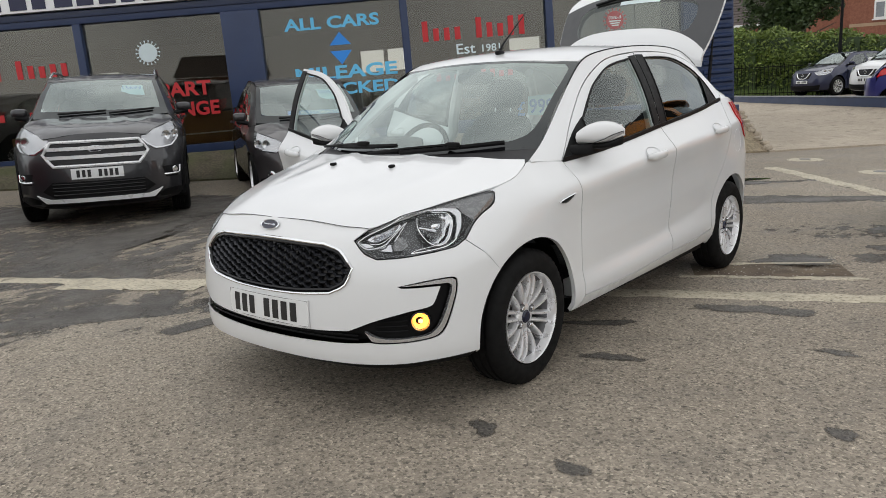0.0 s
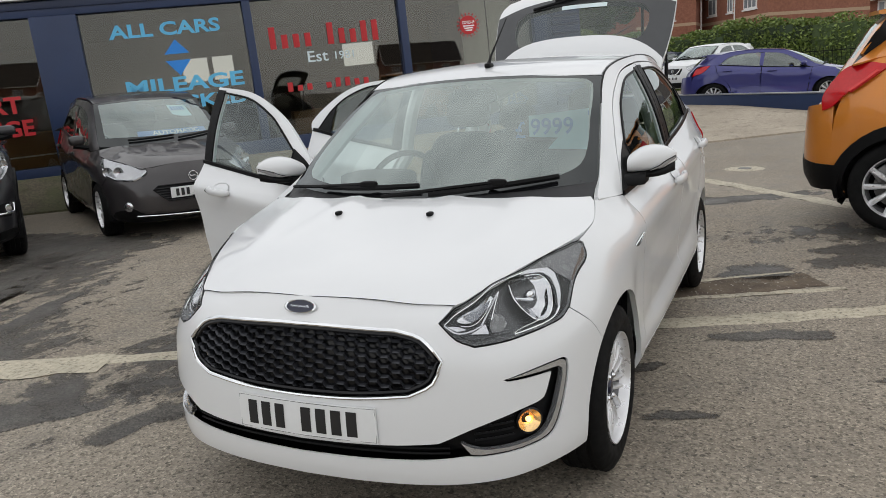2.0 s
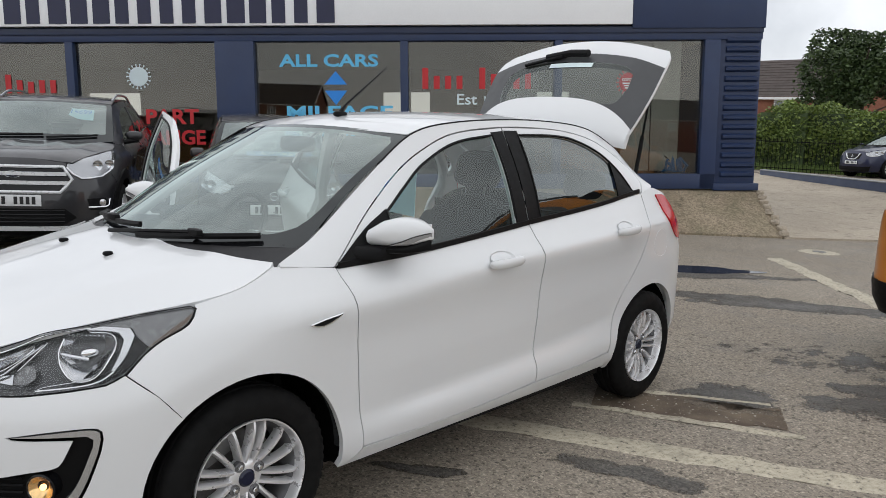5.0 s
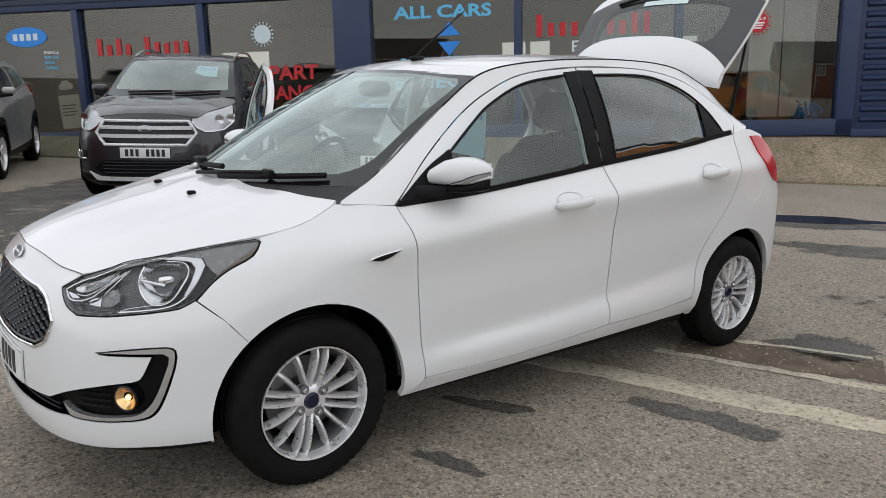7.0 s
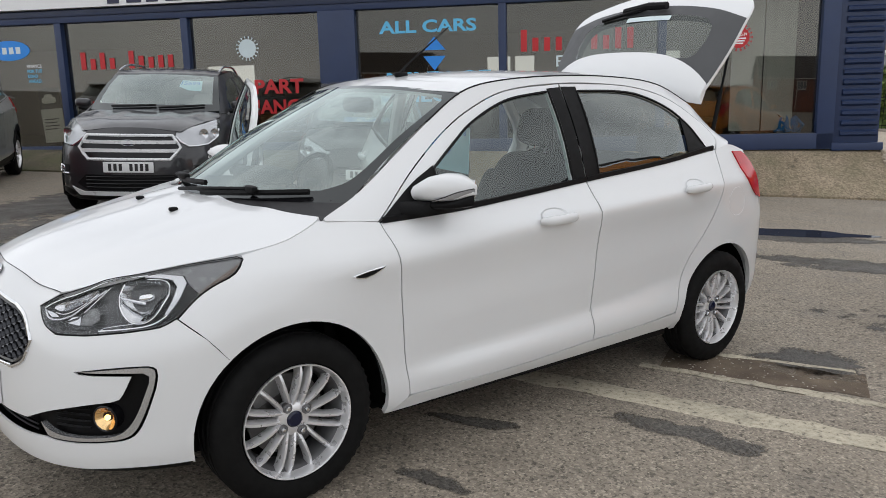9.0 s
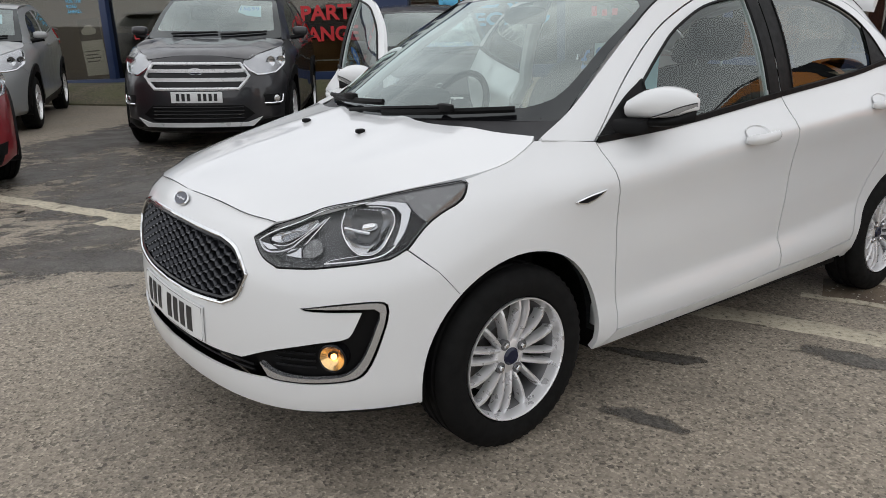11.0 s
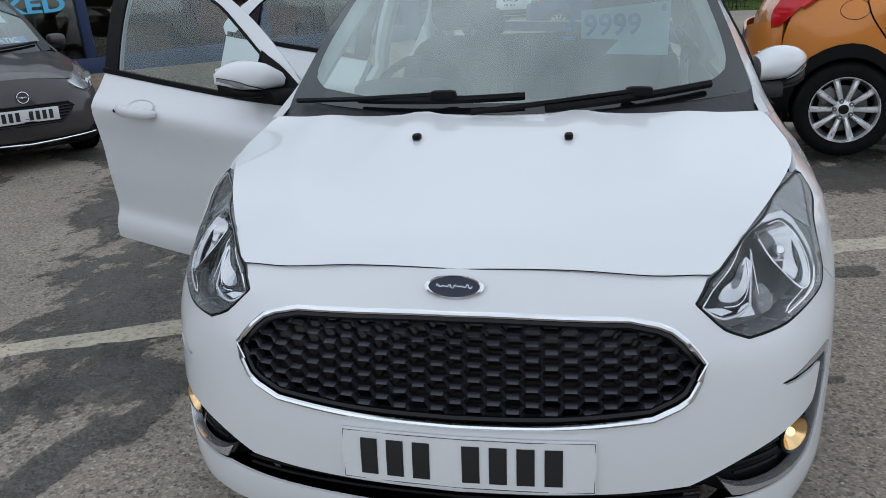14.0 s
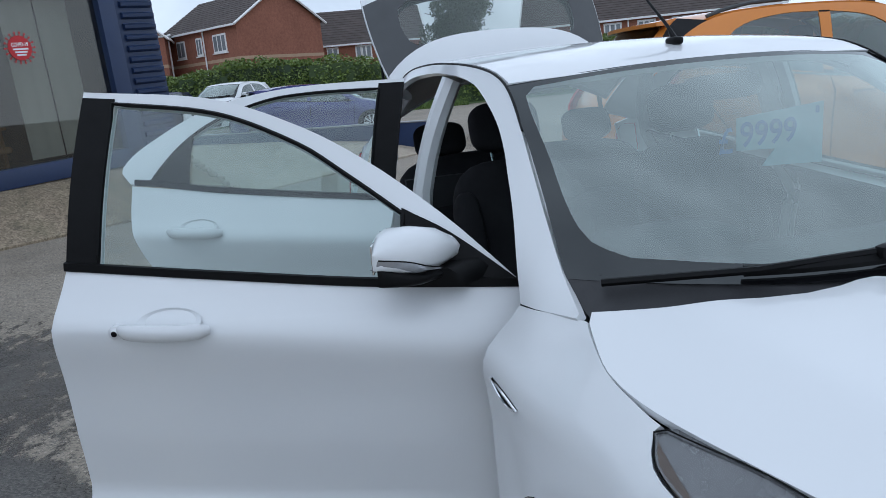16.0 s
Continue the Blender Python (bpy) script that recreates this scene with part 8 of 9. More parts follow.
    part("wiper_blade", b, M["black"], wp)
    b = bmesh.new()
    sheet(join([(0.46, -0.13), (0.46, 0.18)], [(0.46, 0.18), (0.495, 0.18)], [(0.495, 0.18), (0.495, -0.13)], [(0.495, -0.13), (0.46, -0.13)], step=0.05), lambda v, y: fn(v, y, 0.008), 0.1, bm=b)
    part("window_label", b, M["white_vinyl"], gate)
    for sg in (1, -1):
        b = bmesh.new()
        a, c = fn(0.4, sg * 0.56, -0.04), Vector((-2.66, sg * 0.575, 1.14))
        add_tube(b, [a, a.lerp(c, 0.55)], 0.007, 8)
        add_tube(b, [a.lerp(c, 0.5), c], 0.012, 8)
        part("gas_strut", b, M["black"], gate)
    # inner face of the gate
    part("gate_lining", sheet(inset(o, 0.03), lambda v, y: fn(v, y, -0.05), 0.12, holes=[pane]), M["inner"], gate)


hatchback()


# ---- other cars of the lot ----
def make_warp(fo, wb, ro, hw, zmap):
    """Stretches the master shape: nose, wheelbase, tail, width, and heights through zmap."""
    zc = Curve(*zmap)

    def warp(v):
        if v.x > 0:
            x = v.x * fo / 0.8
        elif v.x > -2.489:
            x = v.x * wb / 2.489
        else:
            x = -wb + (v.x + 2.489) * ro / 0.65
        return Vector((x, v.y * hw / 0.845, zc(v.z)))

    return warp


def parked_car(name, label, m, paint_key, fo, wb, ro, hw, zmap, wheel_r, rim, face=None, tail=None, spokes=10, style="blade", cladding=False, rails=None, price="", coarse=0.07, group="", banner=""):
    warp = make_warp(fo, wb, ro, hw, zmap)
    body = Body(KA_PLAN, KA_STATIONS, warp)
    cab = Cabin(body, KA_BELT, KA_RAIL, KA_RAIL_Y, KA_ROOF, warp)
    col = M[paint_key]
    car = empty(name, m)
    tagged(car, label, "car", group)
    X, Y = body.x, body.y
    bon = bonnet_fn(KA_BON_MID, KA_BON_EDGE, KA_BON_Y, 0.012, warp)
    st = coarse
    half = smooth_line([(0.69, 0.0), (0.664, 0.36), (0.625, 0.474)], 0.06) + smooth_line([(x, KA_BON_Y(x) - 0.004) for x in (0.6, 0.5, 0.35, 0.2, 0.1, 0.0)] + [(-0.13, 0.706)], 0.06)
    half += smooth_line([(-0.11, 0.6), (0.02, 0.37), (0.055, 0.15), (0.055, 0.0)], 0.08)[:-1]
    part("bonnet", sheet(half + [(x, -y) for x, y in half[::-1] if y > 0.001], bon, st, flange=0.02), col, car)
    right = [(Y(0.15), 0.8), (Y(0.35), 0.79), (Y(0.46), 0.772), (Y(0.452), 0.735), (Y(0.5), 0.695), (Y(0.57), 0.662), (Y(0.64), 0.662), (X(0.5), 0.672), (X(0.36), 0.705), (X(0.3), 0.64), (X(0.235), 0.565)]
    right += [(X(x), z) for x, z in arc(0, 0.298, 0.352, 50, -10, 8)] + [(X(0.36), 0.215), (Y(0.66), 0.205), (Y(0.45), 0.19), (Y(0.2), 0.187)]
    dense = []
    loop = [(0, 0.802)] + right + [(0, 0.186)] + [(-a, z) for a, z in right[::-1]]
    for p, q in zip(loop, loop[1:] + loop[:1]):
        n = max(1, int(math.dist(p, q) / 0.06))
        dense += [(p[0] + (q[0] - p[0]) * k / n, p[1] + (q[1] - p[1]) * k / n) for k in range(n)]
    bumper = part("front_bumper", sheet(inset(dense, 0.003), body.front(), st, flange=0.02), col, car)
    for sg in (1, -1):
        lo = [(Y(0.452), 0.735), (Y(0.5), 0.695), (Y(0.57), 0.664), (Y(0.64), 0.664), (X(0.5), 0.674), (X(0.36), 0.71), (X(0.25), 0.775), (X(0.115), 0.865), (X(0.125), 0.88), (X(0.3), 0.852), (X(0.5), 0.812), (Y(0.58), 0.8), (Y(0.47), 0.763)]
        out = [(sg * a, z) for a, z in lo]
        lamp = part("headlamp", sheet(out, lambda s, z: body.at(s, z, -0.015), st), M["lamp_clear"], car, "clear headlamp")
        for cx in (X(0.5), X(0.34)):
            b = bmesh.new()
            c = body.at(sg * cx, 0.745, 0.0)
            add_lathe(b, [(0.055, -0.006), (0.03, 0.004), (0.0, 0.006)], 14, Matrix.Translation(c) @ Matrix.Rotation(radians(sg * 35 + 90), 4, "Z"))
            part("reflector", b, M["reflector"], lamp, "bright lamp eye")
        b = bmesh.new()
        add_tube(b, [body.at(sg * s, z, 0.004) for s, z in lo[:7]], 0.012, 5)
        part("light_strip", b, M["reflector"], lamp)
        g = part("lens", sheet(out, body.front(0.012), st), M["clear"], lamp)
        g.visible_shadow = False
        S, D = body.side(sg), cab.flank(sg)
        fen = join([(0.36, 0.705), (0.3, 0.64), (0.235, 0.565)], arc(0, 0.298, 0.352, 50, 190, 14), [(-0.347, 0.237), (-0.44, 0.285)], [(-0.44, 0.285), (-0.405, 0.66), (-0.352, 0.94)], [(-0.352, 0.94), (-0.135, 0.955)], [(-0.135, 0.952), (0.0, 0.905), (0.125, 0.876)], [(0.125, 0.876), (0.16, 0.825), (0.36, 0.705)], step=0.06)
        part("front_wing", sheet(inset(fen, 0.003), S, st, flange=0.02), col, car)
        fd = join([(-0.449, 0.295), (-0.408, 0.66), (-0.355, 0.937)], [(-0.355, 0.937), (-1.0, 0.985), (-1.428, 1.027)], [(-1.428, 1.027), (-1.45, 0.58), (-1.455, 0.32)], [(-1.455, 0.32), (-0.449, 0.295)], step=0.06)
        rd = join([(-1.46, 0.32), (-1.45, 0.84), (-1.433, 1.027)], [(-1.433, 1.027), (-2.1, 1.093), (-2.45, 1.13)], [(-2.45, 1.13), (-2.375, 0.85), (-2.165, 0.6), (-2.075, 0.345)], [(-2.075, 0.345), (-1.46, 0.32)], step=0.06)
        for nm, o, hx, hz in (("front_door", fd, -1.2, 0.9), ("rear_door", rd, -2.18, 0.965)):
            d = part(nm, sheet(inset(o, 0.003), S, st, flange=0.02), col, car)
            b = bmesh.new()
            add_tube(b, [body.at(X(hx + (k / 6 - 0.5) * 0.2), hz, 0.01 + 0.022 * math.sin(math.pi * k / 6), sg) for k in range(7)], 0.017, 7)
            part("door_handle", b, col, d)
        part("sill", sheet(join([(-0.36, 0.235), (-1.5, 0.25), (-2.1, 0.26)], [(-2.1, 0.26), (-2.08, 0.335)], [(-2.08, 0.335), (-1.455, 0.31), (-0.449, 0.288)], [(-0.449, 0.288), (-0.36, 0.235)], step=0.06), S, st, flange=0.03), M["black"] if cladding else col, car)
        qu = join([(-2.08, 0.34), (-2.17, 0.6), (-2.38, 0.85), (-2.455, 1.13)], [(-2.455, 1.13), (-2.6, 1.155), (-2.79, 1.12)], [(-2.79, 1.12), (-2.9, 0.7), (-2.9, 0.3)], [(-2.9, 0.3), (-2.838, 0.27)], arc(-2.489, 0.298, 0.35, 188, -5, 16), [(-2.14, 0.24), (-2.08, 0.34)], step=0.06)
        part("rear_quarter", sheet(inset(qu, 0.003), S, st, flange=0.02), col, car)
        rl = [(-0.16, 0.965), (-0.315, 1.04), (-0.5, 1.165), (-0.67, 1.28), (-0.86, 1.388), (-1.3, 1.448), (-1.72, 1.458), (-2.1, 1.438), (-2.4, 1.358), (-2.6, 1.25), (-2.79, 1.12)]
        pane1 = join([(-0.45, 0.955), (-0.63, 1.12)], [(-0.63, 1.12), (-0.87, 1.275), (-1.06, 1.345), (-1.36, 1.385)], [(-1.36, 1.385), (-1.4, 1.035)], [(-1.4, 1.035), (-0.45, 0.955)], step=0.07)
        pane2 = join([(-1.48, 1.045), (-1.45, 1.39)], [(-1.45, 1.39), (-1.75, 1.392), (-2.12, 1.325), (-2.36, 1.15)], [(-2.36, 1.15), (-1.48, 1.045)], step=0.07)
        up = join(rl, [(-2.79, 1.12), (-2.6, 1.155), (-2.455, 1.13)], [(-2.455, 1.13), (-1.43, 1.03), (-0.35, 0.942)], [(-0.35, 0.942), (-0.16, 0.955)], [(-0.16, 0.955), (-0.16, 0.965)], step=0.06)
        part("side_frame", sheet(up, D, st, holes=[pane1, pane2], flange=0.015), col, car)
        for pn in (pane1, pane2):
            g = part("side_window", sheet(pn, cab.flank(sg, -0.005), 0.15), M["side_glass"], car)
            g.visible_shadow = False
        b = bmesh.new()
        add_tube(b, [cab.flank(sg, 0.002)(x, z) for x, z in smooth_line([(-0.4, 0.945), (-1.0, 0.986), (-1.43, 1.028), (-2.38, 1.135)], 0.1)], 0.012, 5)
        part("belt_trim", b, M["chrome"] if cladding else M["black"], car)
        b = bmesh.new()
        for xa, xb in ((-1.36, -1.475),):
            sheet([(-1.362, 1.39), (-1.448, 1.393), (-1.478, 1.043), (-1.402, 1.033)], cab.flank(sg, 0.002), 0.2, bm=b)
        part("pillar_trim", b, M["black"], car)
        for cx, r in ((0, 0.375), (-2.489, 0.37)):
            b = bmesh.new()
            rr = [[b.verts.new(warp(Vector((cx + r * math.cos(a), sg * yy, max(0.2, 0.298 + r * math.sin(a)))))) for a in [math.pi * (-0.15 + 1.3 * k / 16) for k in range(17)]] for yy in (0.8, 0.5)]
            for k in range(16):
                b.faces.new((rr[0][k], rr[0][k + 1], rr[1][k + 1], rr[1][k]))
            b.faces.new(rr[1])
            part("arch_liner", b, M["black"], car)
            if cladding:
                b = bmesh.new()
                a0, a1 = (-8, 186) if cx == 0 else (-10, 190)
                o = join(arc(cx, 0.298, 0.342, a0, a1, 18), [(cx + 0.342 * math.cos(radians(a1)), 0.298 + 0.342 * math.sin(radians(a1))), (cx + 0.415 * math.cos(radians(a1)), 0.298 + 0.415 * math.sin(radians(a1)))], arc(cx, 0.298, 0.415, a1, a0, 18), [(cx + 0.415 * math.cos(radians(a0)), 0.298 + 0.415 * math.sin(radians(a0))), (cx + 0.342 * math.cos(radians(a0)), 0.298 + 0.342 * math.sin(radians(a0)))], step=0.06)
                sheet(o, body.side(sg, 0.016), 0.06, flange=0.05, bm=b)
                part("arch_cladding", b, M["black"], car)
        # mirror
        mr = empty("door_mirror", None, car)
        b = bmesh.new()
        pad(b, (-0.54, sg * 0.86, 1.05), (0.12, 0.17, 0.1), 0.6, seg=7)
        for v in b.verts:
            v.co = warp(v.co)
        part("mirror_cap", b, col, mr)
        b = bmesh.new()
        add_tube(b, [warp(Vector((-0.48, sg * 0.74, 0.97))), warp(Vector((-0.53, sg * 0.9, 1.0)))], 0.03, 6)
        part("mirror_foot", b, M["black"], mr)
        # tail lamp
        tl = join([(-2.56, 1.13), (-2.75, 1.11), (-2.84, 1.05)], [(-2.84, 1.05), (-2.89, 0.86)], [(-2.89, 0.86), (-2.7, 0.96), (-2.56, 1.13)], step=0.03) if tail is None else tail
        t = part("tail_lamp", sheet(tl, lambda x, z, sg=sg: body.at(X(x), z, 0.014 + (0.022 * max(0.0, math.sin(math.pi * min(1, max(0, (z - 0.8) / 0.33)))) if tail else 0), sg), 0.05, flange=0.025), M["red_lens"], car, "red tail lamp")
        if tail:
            b = bmesh.new()
            add_tube(b, [body.at(X(-2.8), 0.955, 0.032, sg), body.at(X(-2.72), 1.02, 0.034, sg), body.at(X(-2.64), 1.08, 0.03, sg)], 0.02, 6)
            part("lamp_core", b, M["red_core"], t, "brighter red lamp strip")
            if sg < 0:
                b = bmesh.new()
                add_tube(b, [body.at(X(-2.49 + 0.088 * math.cos(w)), 0.92 + 0.075 * math.sin(w), 0.0, sg) for w in [2 * math.pi * k / 28 for k in range(28)]], 0.0025, 5, closed=True)
                part("fuel_flap", b, M["black"], car, "round fuel flap joint")
        b = bmesh.new()
        sheet(join([(X(-2.9), 0.86), (X(-2.9), 0.3)], [(X(-2.9), 0.3), (body.s[-1], 0.285)], [(body.s[-1], 0.285), (body.s[-1], 0.76)], [(body.s[-1], 0.76), (X(-2.9), 0.86)], step=0.08), lambda s, z, sg=sg: body.at(s, z, 0, sg), 0.09, flange=0.02, bm=b)
        rb = part("rear_bumper", b, col, car)
        if cladding:
            b = bmesh.new()
            sheet(join([(X(-2.85), 0.45), (X(-2.85), 0.28)], [(X(-2.85), 0.28), (body.s[-1], 0.27)], [(body.s[-1], 0.27), (body.s[-1], 0.5)], [(body.s[-1], 0.5), (X(-2.85), 0.45)], step=0.08), lambda s, z, sg=sg: body.at(s, z, 0.008, sg), 0.09, flange=0.03, bm=b)
            part("bumper_cladding", b, M["black"], rb)
        if rails:
            b = bmesh.new()
            add_tube(b, [cab.top(0.01 + 0.045 * min(1, 4 * min(k / 12, 1 - k / 12)))(-0.95 - 1.35 * k / 12, sg * (KA_RAIL_Y(-1.4) - 0.03)) for k in range(13)], 0.016, 7)
            part("roof_rail", b, M[rails], car, "raised roof rail")
    sides = [(x, KA_RAIL_Y(x) - 0.006) for x in (-0.86, -1.4, -2.0, -2.58)]
    roof_o = join([(-0.86, -0.58), (-0.79, 0.0), (-0.86, 0.58)], sides, [(-2.58, 0.56), (-2.64, 0.0), (-2.58, -0.56)], [(x, -y) for x, y in sides[::-1]], step=0.1)
    part("roof", sheet(roof_o, cab.top(), 0.12, flange=0.02), col, car)
    base = ((0.03, 0, 0.99), (-0.27, 0.69, 1.005), (-0.795, 0, 1.42), (-0.862, 0.578, 1.392))
    scr = cab.screen(*base)
    glass_o = join([(-0.9, 0.12), (-0.92, 0.94)], [(-0.92, 0.94), (0.92, 0.94)], [(0.92, 0.94), (0.9, 0.12)], [(0.9, 0.12), (-0.9, 0.12)], step=0.12)
    rim_o = join([(-1.0, -0.06), (-1.0, 1.0)], [(-1.0, 1.0), (1.0, 1.0)], [(1.0, 1.0), (1.0, -0.06)], [(1.0, -0.06), (-1.0, -0.06)], step=0.12)
    part("windscreen_border", sheet(rim_o, scr, 0.15, holes=[glass_o]), M["screen_border"], car)
    g = part("windscreen", sheet(glass_o, scr, 0.15), M["screen_glass"], car)
    g.visible_shadow = False
    for (u0, v0), (u1, v1) in (((-0.6, 0.03), (0.1, 0.08)), ((0.15, 0.02), (0.8, 0.07))):
        b = bmesh.new()
        up_ = cab.screen(*base, 0.02)
        add_tube(b, [up_(u0 + (u1 - u0) * k / 5, v0 + (v1 - v0) * k / 5) for k in range(6)], 0.012, 5)
        part("wiper", b, M["black"], car)
    if price:
        cf = cab.screen(*base, -0.02)
        c0 = part("price_card", sheet([(0.34, 0.6), (0.36, 0.8), (0.72, 0.8), (0.72, 0.48), (0.5, 0.5)], cf, 0.3), M["price"], car, "pale blue price card")
        tb = text_bm(price, 1.0, 0, 1.0, 0.01)
        tw, th = max(v.co.x for v in tb.verts), max(v.co.y for v in tb.verts)
        cf2 = cab.screen(*base, -0.012)
        for v in tb.verts:
            v.co = cf2(0.37 + 0.32 * v.co.x / tw, 0.63 + 0.12 * v.co.y / th)
        part("price_digits", tb, M["price_blue"], c0, smooth=0)
    if banner:
        cf = cab.screen(*base, -0.02)
        c0 = part("banner", sheet(join([(-0.42, 0.13), (0.74, 0.13)], [(0.74, 0.13), (0.74, 0.25)], [(0.74, 0.25), (-0.42, 0.25)], [(-0.42, 0.25), (-0.42, 0.13)], step=0.1), cf, 0.3), M["price_blue"], car, "blue windscreen banner with white lettering")
        tb = text_bm(banner, 1.0, 0, 1.0, 0.02)
        tw, th = max(v.co.x for v in tb.verts), max(v.co.y for v in tb.verts)
        cf2 = cab.screen(*base, -0.012)
        for v in tb.verts:
            v.co = cf2(-0.2 + 0.8 * v.co.x / tw, 0.15 + 0.08 * v.co.y / th)
        part("banner_letters", tb, M["sign"], c0, smooth=0)
        c1 = part("price_card", sheet([(0.3, 0.56), (0.3, 0.8), (0.66, 0.8), (0.66, 0.5), (0.44, 0.5)], cf, 0.3), M["price"], car, "pale blue price card")
        b = bmesh.new()
        for k in range(5):
            sheet([(0.33 + 0.055 * k, 0.64), (0.33 + 0.055 * k, 0.74), (0.365 + 0.055 * k, 0.74), (0.365 + 0.055 * k, 0.64)], cf2, 0.3, bm=b)
        part("price_bars", b, M["price_blue"], c1, smooth=0)
    # tail
    tz = Curve((0.0, 1.43), (0.25, 1.33), (0.5, 1.12), (0.75, 0.92), (1.0, 0.74))
    tx = Curve((0.0, -2.62), (0.25, -2.74), (0.5, -2.9), (0.75, -3.03), (1.0, -3.06))
    tw_ = Curve((0.0, 0.56), (0.5, 0.64), (1.0, 0.66))
    tf = lambda u, v, o=0.0: warp(Vector((tx(v) + 0.1 * u * u - o, u * tw_(v), tz(v) + o)))
    for sg in (1, -1):
        b = bmesh.new()
        outer = [cab.flank(sg)(x, z) for x, z in ((-2.3, 1.395), (-2.4, 1.356), (-2.5, 1.308), (-2.6, 1.248), (-2.7, 1.186), (-2.79, 1.12))]
        inner = [tf(sg, v) for v in (0.0, 0.08, 0.2, 0.33, 0.44, 0.53)]
        va, vb = [b.verts.new(p) for p in outer], [b.verts.new(p) for p in inner]
        for k in range(5):
            b.faces.new((va[k], va[k + 1], vb[k + 1], vb[k]))
        part("tail_pillar", b, M["gloss_black"] if tail else col, car)
    rw = join([(-0.86, 0.1), (0.86, 0.1)], [(0.86, 0.1), (0.82, 0.46)], [(0.82, 0.46), (-0.82, 0.46)], [(-0.82, 0.46), (-0.86, 0.1)], step=0.15)
    part("tailgate", sheet(join([(-1, 0), (1, 0)], [(1, 0), (1, 1)], [(1, 1), (-1, 1)], [(-1, 1), (-1, 0)], step=0.15), tf, 0.15, holes=[rw], flange=0.02), col, car)
    g = part("rear_window", sheet(rw, tf, 0.2), M["privacy_glass"], car)
    b = bmesh.new()
    rings = []
    for k in range(9):
        u = -1 + k / 4
        a = tf(u, 0.0, 0.005)
        e = a + Vector((-0.16, 0, -0.02))
        rings.append([a, e, e - Vector((0, 0, 0.03)), a - Vector((0, 0, 0.05))])
    part("spoiler", loft(rings), col, car)
    for x, sgn in ((0, 1), (-wb, 1), (0, -1), (-wb, -1)):
        wheel(car, pose(x, sgn * (hw - 0.12), wheel_r, 0, 0, 180 if sgn > 0 else 0), wheel_r, 0.21, rim, spokes, style, cap="gloss_black")
    b = bmesh.new()
    add_box(b, (-wb - 0.3, -hw + 0.22, 0.2), (0.45, hw - 0.22, 0.3))
    add_box(b, (-wb + 0.36, -hw + 0.09, 0.22), (-0.38, hw - 0.09, 0.34))
    z1, z2 = warp(Vector((-0.2, 0, 0.95))).z, warp(Vector((-0.2, 0, 0.3))).z
    add_box(b, (-0.35, -hw + 0.2, z2), (-0.25, hw - 0.2, z1))
    part("floor_pan", b, M["black"], car)
    for y in (0.36, -0.36):
        b = bmesh.new()
        pad(b, (-1.15, y, 0.52), (0.5, 0.46, 0.2), 0.45, seg=7)
        pad(b, (-1.36, y, 0.85), (0.16, 0.46, 0.66), 0.5, seg=7)
        pad(b, (-1.42, y, 1.24), (0.1, 0.26, 0.17), 0.55, seg=7)
        for v in b.verts:
            v.co = warp(v.co)
        part("front_seat", b, M["seat"], car)
    b = bmesh.new()
    pad(b, (-2.1, 0, 0.75), (0.2, 1.2, 0.7), 0.4, seg=7)
    d = box_bm((-0.45, -0.66, 0.6), (-0.1, 0.66, 0.95), None, 0.05)
    for v in list(b.verts) + list(d.verts):
        v.co = warp(v.co)
    part("rear_bench", b, M["seat"], car)
    part("dashboard", d, M["inner"], car)
    if face:
        face(car, bumper, body)
    return car


def patch(parent, body, pts, out, material, name, label="", step=0.05, flange=0.01, both=False):
    """A piece of trim over an outline on the nose, at heights out of the skin."""
    for sg in (1, -1) if both else (1,):
        part(name, sheet([(sg * s, z) for s, z in pts], body.front(out), step, flange=flange), M[material], parent, label)


def nose_plate(car, body, z, w=0.52):
    p = body.at(0, z, 0.012)
    number_plate(car, Matrix(((0, 0, 1, p.x), (1, 0, 0, 0), (0, 1, 0, p.z), (0, 0, 0, 1))), w=w)


def nose_badge(car, body, z, w, h, core="badge_blue"):
    p = body.at(0, z, 0.012)
    oval_badge(car, Matrix(((0, 0, 1, p.x), (1, 0, 0, 0), (0, 1, 0, p.z), (0, 0, 0, 1))), w, h, core=core)


